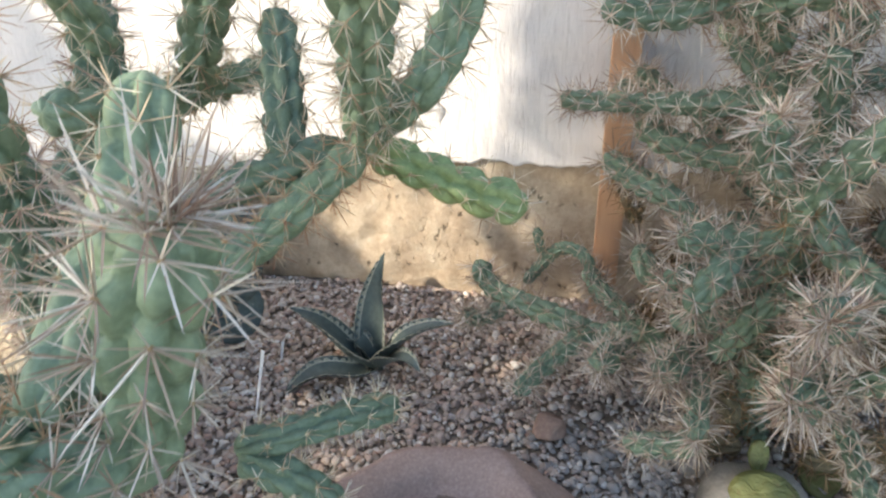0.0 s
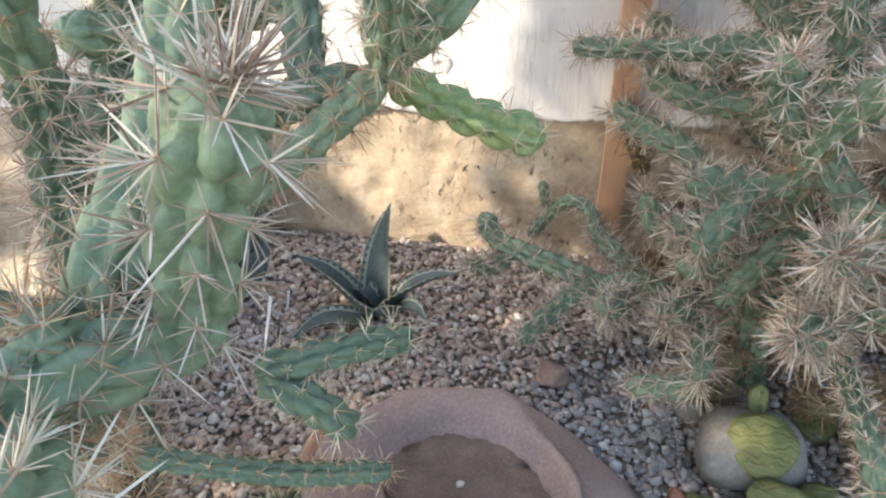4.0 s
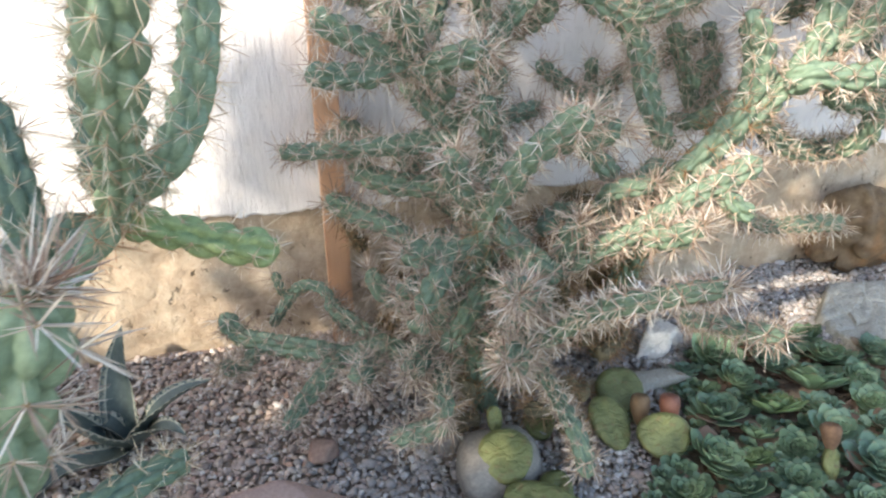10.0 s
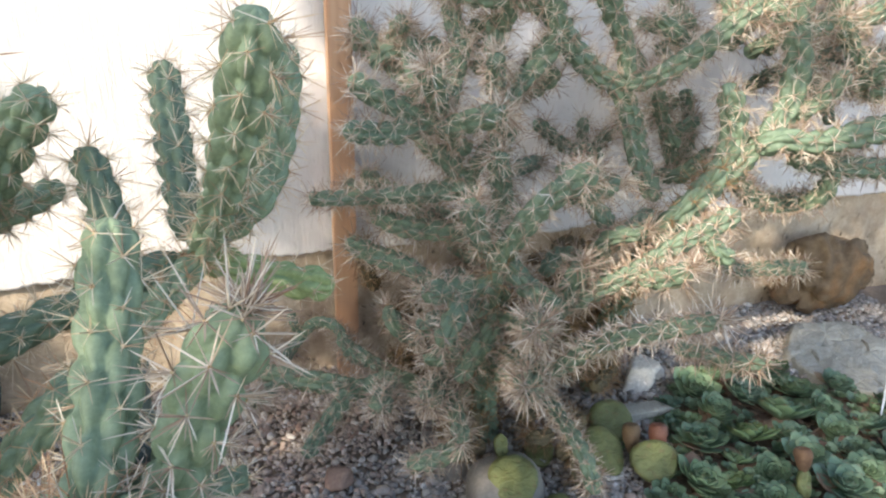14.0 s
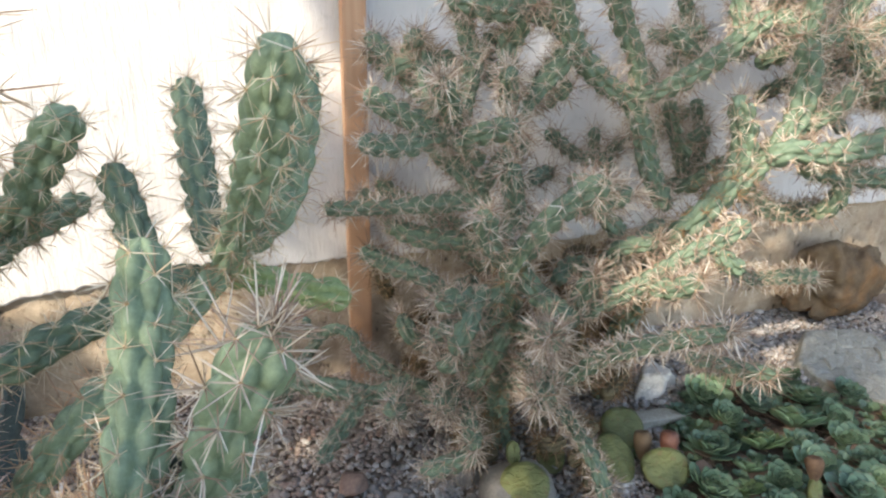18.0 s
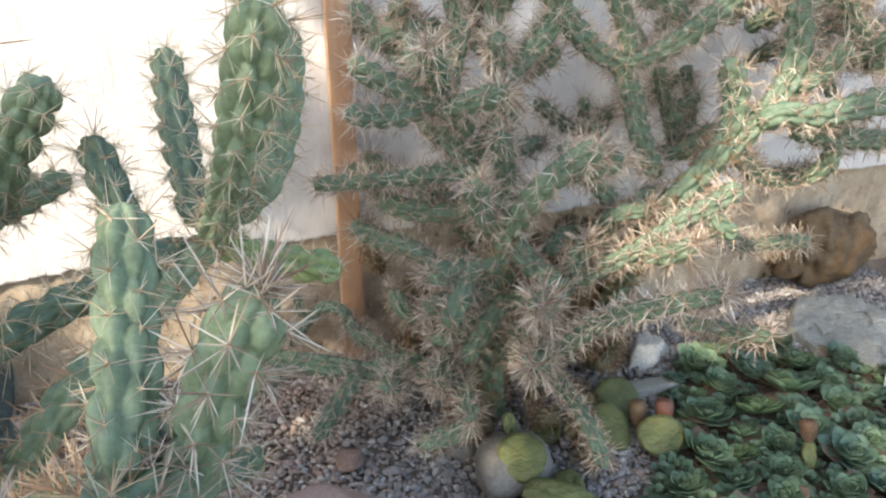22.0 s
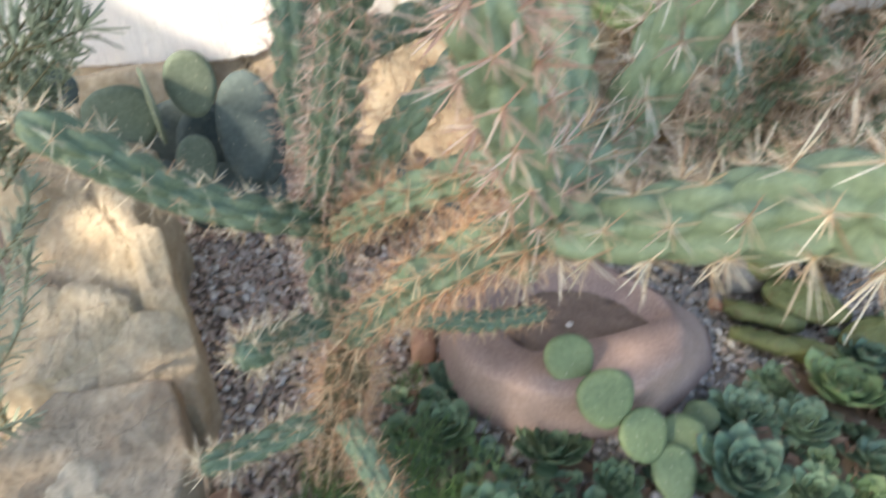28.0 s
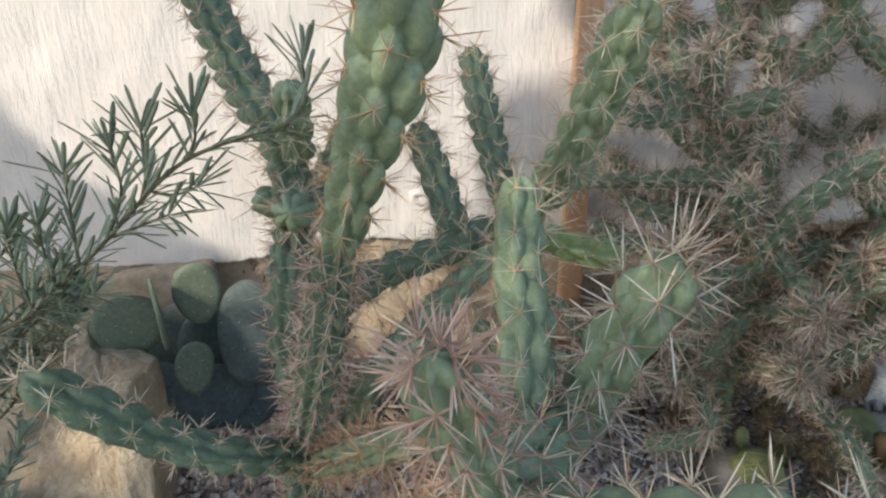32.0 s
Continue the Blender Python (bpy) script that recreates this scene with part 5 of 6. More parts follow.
# ---- prickly pears ----
def pad_mesh(bm, w, h, t, m, seed, wart=0.15):
    """A flat oval pad standing on its lower end, added to bm."""
    n, k = 28, 7
    rows = []
    for j in range(k + 1):
        lat = math.pi * j / k
        ring = []
        for i in range(n):
            a = 2 * math.pi * i / n
            x, z = math.sin(lat) * math.cos(a), math.sin(lat) * math.sin(a)
            egg = 1 + 0.16 * z
            p = Vector((x * w / 2 * egg, math.copysign(abs(math.cos(lat)) ** 0.45, math.cos(lat)) * t / 2 * (1 + wart * noise.noise(Vector((x * 2.4, z * 2.4, seed)))), h / 2 + z * h / 2))
            p += Vector((0.02 * w * noise.noise(Vector((x * 3, seed, z * 3))), 0, 0))
            ring.append(bm.verts.new(m @ p))
        rows.append(ring)
    for j in range(k):
        for i in range(n):
            q = (i + 1) % n
            try:
                bm.faces.new((rows[j][i], rows[j][q], rows[j + 1][q], rows[j + 1][i]))
            except ValueError:
                pass
    bmesh.ops.remove_doubles(bm, verts=rows[0] + rows[-1], dist=0.0008)


def pad(plant, w, h, t, m, mat, seed, dots=True, label="", spiny=0.0, dot=0.0008):
    bm = bmesh.new()
    pad_mesh(bm, w, h, t, m, seed, 0.15 if dots else 0.9)
    bmesh.ops.recalc_face_normals(bm, faces=bm.faces)
    ob = part("pad", bm, mat, plant, label, True)
    if dots:
        bm = bmesh.new()
        rng = random.Random(seed)
        for face in (-1, 1):
            for i in range(-2, 3):
                for j in range(1, 5):
                    x, z = (i + 0.5 * (j % 2) + rng.uniform(-0.2, 0.2)) * w / 4.0, (j + rng.uniform(-0.2, 0.2)) * h / 5.0
                    e = ((x / (w / 2)) ** 2 + ((z - h / 2) / (h / 2)) ** 2)
                    if e > 0.88:
                        continue
                    y = face * t / 2 * max(0.0, 1 - e) ** 0.22
                    mm = m @ Matrix.Translation((x, y, z)) @ Matrix.Scale(dot * rng.uniform(0.8, 1.3), 4)
                    bmesh.ops.create_icosphere(bm, subdivisions=1, radius=1, matrix=mm)
                    if spiny:
                        for s in range(2):
                            d = Vector((rng.uniform(-0.7, 0.7), face, rng.uniform(-0.6, 0.8))).normalized() * spiny * rng.uniform(0.5, 1)
                            o = Vector((x, y, z))
                            vs = [bm.verts.new(m @ (o + q)) for q in (Vector((0.0006, 0, 0)), Vector((-0.0006, 0, 0)), Vector((0, 0, 0.0009)), d)]
                            bm.faces.new((vs[0], vs[1], vs[3])), bm.faces.new((vs[1], vs[2], vs[3])), bm.faces.new((vs[2], vs[0], vs[3]))
        part("areole_dots", bm, M_DOT, ob)
    return ob


def wrinkled_pad():
    """Yellow-green skin, shrunk into folds, with corky brown spots."""
    m, t, b = node_mat("yellow_green_pad", 0.6, 0, 0.4)
    v = coords(t, 1.0)
    folds = t.nodes.new("ShaderNodeTexWave")
    folds.bands_direction = "Y"
    for key, value in (("Scale", 22.0), ("Distortion", 9.0), ("Detail", 3.0), ("Detail Scale", 2.2)):
        folds.inputs[key].default_value = value
    t.links.new(v, folds.inputs["Vector"])
    col = ramp(t, noise_tex(t, v, 24, 6), ((0.3, (0.10, 0.112, 0.042)), (0.5, (0.148, 0.162, 0.06)), (0.72, (0.20, 0.212, 0.085))))
    col = mix(t, 0.12, col, ramp(t, folds.outputs["Color"], ((0.1, (0.35, 0.36, 0.28)), (0.6, (1, 1, 1)))), "MULTIPLY")
    col = mix(t, ramp(t, noise_tex(t, v, 60, 4), ((0.56, (0, 0, 0)), (0.68, (0.75, 0.75, 0.75)))), col, (0.16, 0.12, 0.05))
    t.links.new(col, b.inputs["Base Color"])
    bump(t, b, folds.outputs["Color"], 0.5, 0.0022)
    return m


M_DOT = by_island("pad_dots", ((0, (0.62, 0.56, 0.42)), (1, (0.78, 0.74, 0.62))), 0.9, 0.1, 200)
M_PAD_GREY = mottled("grey_green_pad", (0.10, 0.13, 0.098), (0.145, 0.18, 0.135), (0.19, 0.23, 0.175), 20, 0.8, 90, 0.0012, 0.5, 0.2)
M_PAD_BLUE = mottled("blue_green_pad", (0.065, 0.09, 0.09), (0.095, 0.125, 0.125), (0.135, 0.17, 0.165), 20, 0.8, 90, 0.0015, 0.6, 0.2)
M_PAD_GREEN = mottled("green_pad", (0.11, 0.155, 0.075), (0.145, 0.197, 0.10), (0.185, 0.24, 0.132), 16, 0.6, 90, 0.0008, 0.4, 0.4)
M_PAD_YELLOW = wrinkled_pad()
M_FRUIT = mottled("orange_fruit", (0.14, 0.055, 0.038), (0.195, 0.08, 0.053), (0.245, 0.115, 0.075), 30, 0.5, 120, 0.001, 0.4, 0.4)

def fruit(plant, r, h, m, mat, seed, label):
    """A tapering fruit with a sunken flat top and a few areole bumps."""
    bm = bmesh.new()
    n = 18
    rows = []
    for f, z in ((0.05, 0.0), (0.42, 0.02), (0.62, 0.16), (0.82, 0.38), (0.97, 0.62), (1.0, 0.80), (0.90, 0.92), (0.70, 1.0), (0.52, 0.98), (0.30, 0.93), (0.04, 0.92)):
        row = []
        for i in range(n):
            a = 2 * math.pi * i / n
            q = r * f * (1 + 0.10 * noise.noise(Vector((math.cos(a) * 1.6, math.sin(a) * 1.6, z * 2 + seed))) + 0.05 * noise.noise(Vector((math.cos(a) * 5, math.sin(a) * 5, z * 6 + seed))))
            row.append(bm.verts.new(m @ Vector((q * math.cos(a), q * math.sin(a), z * h))))
        rows.append(row)
    for k in range(len(rows) - 1):
        for i in range(n):
            bm.faces.new((rows[k][i], rows[k][(i + 1) % n], rows[k + 1][(i + 1) % n], rows[k + 1][i]))
    bm.faces.new(rows[-1])
    bm.faces.new(list(reversed(rows[0])))
    return part("fruit", bm, mat, plant, label, True)


pear_a = empty("prickly_pear", (-0.86, 1.10, 0), "blue-green prickly pear with broad oval pads by the rock", "cactus", "prickly pears")
pad(pear_a, 0.155, 0.153, 0.013, pose(-1.021, 1.000, 0.301, -6, 0, 27), M_PAD_GREY, 238, dots=True, dot=0.0011)
pad(pear_a, 0.149, 0.175, 0.013, pose(-0.958, 1.030, 0.307, -3, 2, 117), M_PAD_GREY, 296, dots=True, dot=0.0011)
pad(pear_a, 0.111, 0.153, 0.013, pose(-0.888, 1.080, 0.344, -6, 0, 20), M_PAD_GREY, 358, dots=True, dot=0.0011)
pad(pear_a, 0.142, 0.281, 0.013, pose(-0.805, 1.070, 0.169, -8, 6, -2), M_PAD_BLUE, 434, dots=True, dot=0.0011)
pad(pear_a, 0.097, 0.126, 0.013, pose(-0.879, 0.970, 0.220, -10, 8, 52), M_PAD_GREY, 352, dots=True, dot=0.0011)
pad(pear_a, 0.116, 0.106, 0.013, pose(-1.012, 1.060, 0.135, -20, 0, 27), M_PAD_BLUE, 285, dots=True, dot=0.0011)
pad(pear_a, 0.134, 0.264, 0.013, pose(-0.773, 1.130, 0.131, -6, 4, 40), M_PAD_BLUE, 470, dots=True, dot=0.0011)
pad(pear_a, 0.224, 0.171, 0.013, pose(-0.893, 1.080, 0.041, -15, 0, 20), M_PAD_BLUE, 385, dots=True, dot=0.0011)
pad(pear_a, 0.194, 0.202, 0.013, pose(-1.010, 1.120, 0.110, -10, 0, 20), M_PAD_BLUE, 305, dots=True, dot=0.0011)
pad(pear_a, 0.166, 0.235, 0.013, pose(-0.891, 1.140, 0.110, -8, 0, 30), M_PAD_BLUE, 392, dots=True, dot=0.0011)
pad(pear_a, 0.136, 0.173, 0.013, pose(-0.969, 1.160, 0.184, -4, 0, 10), M_PAD_BLUE, 335, dots=True, dot=0.0011)
pad(pear_a, 0.184, 0.192, 0.013, pose(-0.821, 1.120, 0.008, -12, 0, 15), M_PAD_BLUE, 445, dots=True, dot=0.0011)
pad(pear_a, 0.11, 0.13, 0.013, pose(-1.213, 1.120, 0.329, -6, 0, 30), M_PAD_BLUE, 77, dot=0.0011)

pear_b = empty("prickly_pear", (-0.02, 0.42, 0), "creeping green prickly pear draped over the stone bowl", "cactus", "prickly pears")
pad(pear_b, 0.087, 0.088, 0.012, pose(-0.152, 0.423, 0.138, -48, 0, 8), M_PAD_GREEN, 1110)
pad(pear_b, 0.102, 0.101, 0.012, pose(-0.099, 0.363, 0.098, -36, 0, 14), M_PAD_GREEN, 1175)
pad(pear_b, 0.091, 0.094, 0.012, pose(-0.034, 0.330, 0.047, -40, 0, 20), M_PAD_GREEN, 1240)
pad(pear_b, 0.076, 0.099, 0.012, pose(0.005, 0.279, 0.002, -55, 0, 2), M_PAD_GREEN, 1290)
pad(pear_b, 0.076, 0.076, 0.012, pose(0.020, 0.354, 0.027, -58, 0, -30), M_PAD_GREEN, 1305)
pad(pear_b, 0.064, 0.065, 0.012, pose(0.066, 0.411, 0.015, -60, 0, -50), M_PAD_GREEN, 1335)

pear_c = empty("prickly_pear", (0.34, 0.76, 0), "yellow-green wrinkled prickly pear lying on the gravel", "cactus", "prickly pears")
pad(pear_c, 0.115, 0.118, 0.024, pose(0.358, 0.765, 0.058, -62, 0, -6), M_PAD_YELLOW, 3, False)
pad(pear_c, 0.034, 0.062, 0.016, pose(0.362, 0.885, 0.085, -30, 4, 4), M_PAD_YELLOW, 4, False)


def lying_pad(plant, foot, tip, w, t, mat, seed, lean=0.0):
    """A pad that lies from its foot to its tip, rolled by lean degrees."""
    a, c = Vector(foot), Vector(tip)
    z = (c - a).normalized()
    x = z.cross(Vector((0, 0, 1))).normalized()
    m = Matrix((x, z.cross(x), z)).transposed().to_4x4()
    pad(plant, w, (c - a).length, t, Matrix.Translation(a) @ m @ Matrix.Rotation(radians(lean), 4, "Z"), mat, seed, False)


lying_pad(pear_c, (0.40, 0.655, 0.022), (0.235, 0.71, 0.045), 0.075, 0.038, M_PAD_YELLOW, 5, 25)
lying_pad(pear_c, (0.43, 0.56, 0.02), (0.22, 0.635, 0.04), 0.07, 0.038, M_PAD_YELLOW, 6, 30)
lying_pad(pear_c, (0.50, 0.665, 0.03), (0.335, 0.745, 0.06), 0.09, 0.034, M_PAD_YELLOW, 7, -20)
lying_pad(pear_c, (0.44, 0.60, 0.02), (0.56, 0.62, 0.05), 0.075, 0.024, M_PAD_YELLOW, 8, 15)
lying_pad(pear_c, (0.42, 0.68, 0.02), (0.47, 0.80, 0.04), 0.075, 0.022, M_PAD_YELLOW, 9, -10)
fruit(pear_c, 0.014, 0.036, pose(0.245, 0.705, 0.035, -70, 0, 70), M_FRUIT, 10, "dull orange fruit")
pad(pear_c, 0.075, 0.085, 0.02, pose(0.49, 0.93, 0.005, -70, 0, -10), M_PAD_YELLOW, 11, False)

pear_d = empty("prickly_pear", (0.72, 0.90, 0), "yellow-green prickly pear with orange fruits among rosettes", "cactus", "prickly pears")
pad(pear_d, 0.13, 0.12, 0.022, pose(0.735, 0.965, 0.012, -58, 0, 12), M_PAD_YELLOW, 21, False)
pad(pear_d, 0.125, 0.105, 0.024, pose(0.738, 0.80, 0.012, -48, 0, -8), M_PAD_YELLOW, 22, False)
pad(pear_d, 0.095, 0.135, 0.024, pose(0.652, 0.85, 0.012, -58, 0, 8), M_PAD_YELLOW, 23, False)
fruit(pear_d, 0.024, 0.078, pose(0.784, 0.885, 0.024, -24, 6, -6), M_FRUIT, 24, "ripe orange fruit")
fruit(pear_d, 0.023, 0.074, pose(0.722, 0.905, 0.024, -24, 10, 8), mottled("browned_fruit", (0.13, 0.085, 0.05), (0.18, 0.115, 0.065), (0.22, 0.15, 0.085), 30, 0.6), 25, "brownish fruit")

pear_e = empty("prickly_pear", (1.04, 0.67, 0), "small prickly pear pad with a withered fruit among rosettes", "cactus", "prickly pears")
pad(pear_e, 0.034, 0.085, 0.02, pose(1.040, 0.668, 0.005, -22, 0, -8), M_PAD_YELLOW, 31, False)
fruit(pear_e, 0.021, 0.055, pose(1.044, 0.698, 0.074, -20, 6, 0), mottled("withered_fruit", (0.085, 0.05, 0.032), (0.135, 0.08, 0.05), (0.19, 0.12, 0.075), 40, 0.8, 120, 0.002, 0.6), 32, "withered brown fruit")


# ---- agave ----
M_AGAVE = mottled("agave_leaf", (0.045, 0.065, 0.064), (0.07, 0.095, 0.09), (0.105, 0.13, 0.12), 12, 0.5, 80, 0.0008, 0.3, 0.4)
M_AGAVE_EDGE = mottled("agave_margin", (0.26, 0.26, 0.21), (0.34, 0.34, 0.28), (0.44, 0.44, 0.37), 20, 0.6, 90)
agave = empty("agave", (-0.455, 1.10, 0), "small blue-grey agave with pale-edged toothed leaves", "agave")


def agave_leaf(nodes, width, twist, seed):
    pts, s = spline(nodes, 0.006)
    tan, ex, ey = frames_along(pts)
    L = s[-1]
    up = np.array([0, 0, 1.0])
    vv, ff, mi = [], [], []
    cols = 9
    for i, p in enumerate(pts):
        u = s[i] / L
        side = np.cross(tan[i], up)
        if np.linalg.norm(side) < 0.25:
            side = np.array([math.cos(twist), math.sin(twist), 0])
        side = side / np.linalg.norm(side)
        nrm = np.cross(side, tan[i])
        w = width * (0.70 + 0.75 * u - 1.45 * u ** 2.6) + 0.0006
        for c in range(cols):
            q = (c / (cols - 1) - 0.5) * 2
            tooth = 0.0022 * (1 if (i % 3 == 0 and abs(q) > 0.99) else 0)
            vv.append(p + side * q * (w / 2 + tooth) + nrm * (0.32 * w * q * q - 0.004 * (1 - q * q) * (1 - u)))
        for c in range(cols - 1, -1, -1):
            q = (c / (cols - 1) - 0.5) * 2
            vv.append(p + side * q * w / 2 * 0.98 + nrm * (0.32 * w * q * q - (0.007 * (1 - u) + 0.001) * (1 - q * q) - 0.0006))
    k = 2 * cols
    for i in range(len(pts) - 1):
        for c in range(k):
            d = (c + 1) % k
            ff.append((i * k + c, i * k + d, (i + 1) * k + d, (i + 1) * k + c))
            mi.append(1 if c in (0, cols - 2, cols - 1, k - 1) else 0)
    ob = mesh_ob("leaf", vv, ff, [M_AGAVE, M_AGAVE_EDGE], True, mi)
    adopt(ob, agave)
    tagged(ob, "stiff blue-grey leaf with a pale toothed margin")


agave_leaf([(-0.430, 1.114, 0.010), (-0.443, 1.130, 0.051), (-0.438, 1.170, 0.156), (-0.420, 1.200, 0.276)], 0.090, 0.1, 1)
agave_leaf([(-0.430, 1.114, 0.010), (-0.478, 1.080, 0.065), (-0.537, 1.060, 0.150), (-0.600, 1.050, 0.199)], 0.096, 0.6, 1)
agave_leaf([(-0.430, 1.114, 0.010), (-0.460, 1.060, 0.025), (-0.540, 1.020, 0.042), (-0.628, 0.980, -0.018)], 0.080, 0.9, 1)
agave_leaf([(-0.430, 1.114, 0.010), (-0.371, 1.100, 0.093), (-0.304, 1.110, 0.139), (-0.234, 1.120, 0.159)], 0.072, 0.3, 1)
agave_leaf([(-0.430, 1.114, 0.010), (-0.361, 1.050, 0.091), (-0.317, 1.020, 0.118), (-0.284, 1.000, 0.109)], 0.072, 0.2, 1)
agave_leaf([(-0.430, 1.114, 0.010), (-0.478, 1.120, 0.078), (-0.545, 1.150, 0.046), (-0.573, 1.200, 0.050)], 0.058, 0.2, 1)


# ---- houseleek carpet ----
def green_leaf(name, dark, mid, light, rough=0.5):
    return by_island(name, ((0, dark), (0.5, mid), (1, light)), rough, 0.4, 50)


M_LEEK = [green_leaf("houseleek", (0.09, 0.15, 0.095), (0.145, 0.225, 0.14), (0.20, 0.29, 0.18)),
          green_leaf("blue_houseleek", (0.045, 0.11, 0.075), (0.07, 0.15, 0.10), (0.10, 0.20, 0.125)),
          green_leaf("bright_houseleek", (0.085, 0.18, 0.045), (0.13, 0.24, 0.065), (0.19, 0.32, 0.09))]
M_LEEK_DRY = by_island("dry_leaf", ((0, (0.10, 0.06, 0.042)), (0.5, (0.20, 0.13, 0.09)), (1, (0.36, 0.27, 0.20))), 0.8, 0.2, 60)


def leek_leaf(seed):
    """One fleshy pointed leaf of unit length, lying along x."""
    rng = np.random.default_rng(seed)
    prof = ((0.0, 0.32), (0.18, 0.50), (0.36, 0.74), (0.54, 0.96), (0.66, 1.0), (0.80, 0.78), (0.91, 0.38), (1.0, 0.02))
    V, Fc = [], []
    for t, f in prof:
        z = 0.26 * (t - 0.15) ** 2 + rng.normal(0, 0.006)
        th = 0.13 * (1 - t * 0.8)
        w = 0.275 * f
        V += [(t, -w, z + 0.035 * f), (t, -w * 0.5, z - 0.004), (t, 0, z - 0.016), (t, w * 0.5, z - 0.004), (t, w, z + 0.035 * f), (t, w * 0.55, z - th * 0.75), (t, 0, z - th), (t, -w * 0.55, z - th * 0.75)]
    n = 8
    for k in range(len(prof) - 1):
        for c in range(n):
            Fc.append((k * n + c, k * n + (c + 1) % n, (k + 1) * n + (c + 1) % n, (k + 1) * n + c))
    Fc.append(tuple(range((len(prof) - 1) * n, len(prof) * n)))
    return np.array(V), Fc


LEAVES = [leek_leaf(60 + i) for i in range(3)]


def leaf_places(seed, openness, leaves):
    """Where each leaf of a rosette of unit radius sits: pose, width and whether it has dried."""
    rng = np.random.default_rng(seed)
    out = []
    for i in range(leaves):
        u = i / (leaves - 1)
        a = i * 137.508 + rng.normal(0, 5)
        lift = 84 - 74 * u ** 0.75 * openness + rng.normal(0, 4)
        length = 0.20 + 0.80 * u ** 0.85 + rng.normal(0, 0.025)
        dry = u > 0.82 and rng.random() < 0.22
        m = pose(0, 0, 0.16 * (1 - u), 0, 0, a) @ pose(0.02 + 0.04 * u, 0, 0, 0, -(lift - (12 if dry else 0)), 0)
        out.append((m @ Matrix.Diagonal((length, length * rng.uniform(1.15, 1.5), length, 1)), dry))
    return out


def by_object(name, stops, rough=0.5, tip=None):
    """A surface that differs from object to object."""
    m, t, b = node_mat(name, rough, 0, 0.4)
    o = t.nodes.new("ShaderNodeObjectInfo")
    col = ramp(t, o.outputs["Random"], stops)
    n = noise_tex(t, coords(t, 1.0), 4.0, 5)
    col = mix(t, 0.4, col, ramp(t, n, ((0.3, (0.45, 0.45, 0.45)), (0.7, (1, 1, 1)))), "MULTIPLY")
    if tip:
        c = t.nodes.new("ShaderNodeTexCoord")
        sep = t.nodes.new("ShaderNodeSeparateXYZ")
        t.links.new(c.outputs["Object"], sep.inputs[0])
        col = mix(t, ramp(t, sep.outputs[0], ((0.90, (0, 0, 0)), (1.0, (0.6, 0.6, 0.6)))), col, tip)
    t.links.new(col, b.inputs["Base Color"])
    bump(t, b, n, 0.2, 0.02)
    return m


LEAF_SETS = []
for k, (d_, m_, l_) in enumerate((((0.10, 0.17, 0.095), (0.15, 0.238, 0.132), (0.205, 0.30, 0.178)), ((0.085, 0.155, 0.105), (0.125, 0.212, 0.14), (0.18, 0.275, 0.185)), ((0.115, 0.185, 0.08), (0.16, 0.247, 0.107), (0.21, 0.30, 0.145)))):
    leaf_mat = by_object("houseleek_leaf", ((0, d_), (0.5, m_), (1, l_)), tip=(0.20, 0.11, 0.06))
    row = []
    for lv, lf in LEAVES:
        me = bpy.data.meshes.new("leaf")
        me.from_pydata(lv.tolist(), [], lf)
        me.materials.append(leaf_mat)
        me.polygons.foreach_set("use_smooth", [True] * len(lf))
        row.append(me)
    LEAF_SETS.append(row)
DRY_LEAF = LEAF_SETS[0][0].copy()
DRY_LEAF.materials[0] = by_object("dried_houseleek_leaf", ((0, (0.12, 0.075, 0.05)), (0.5, (0.20, 0.125, 0.085)), (1, (0.32, 0.24, 0.165))), 0.8)


def big_rosette(x, y, z, r, seed, small=False, dense=False):
    rng = random.Random(seed)
    kind = rng.choice((0, 0, 1)) if dense else rng.choice((0, 0, 1, 1, 2))
    leek = empty("houseleek", (x, y, z), "small green houseleek offset crowded between larger rosettes" if small else "large blue-green houseleek rosette with pointed leaves" if kind == 1 else ("large bright green houseleek rosette with fleshy leaves" if kind == 2 else "large green houseleek rosette with dry outer leaves"), "succulent", "houseleek rosettes")
    leek.matrix_world = pose(x, y, z, rng.gauss(-4, 6 if dense else 11), rng.gauss(0, 6 if dense else 11), rng.uniform(0, 360)) @ Matrix.Diagonal((r, r, r * 0.8, 1))
    for i, (m, dry) in enumerate(leaf_places(seed, rng.uniform(0.85, 1.1), rng.choice((18, 20, 22) if small else (42, 46, 50) if dense else (32, 36, 40)))):
        lf = new("leaf", DRY_LEAF if dry else LEAF_SETS[kind][i % 3])
        lf.parent = leek
        lf.matrix_basis = m @ Matrix.Diagonal((1, 0.80 if dense else 1, 1, 1))


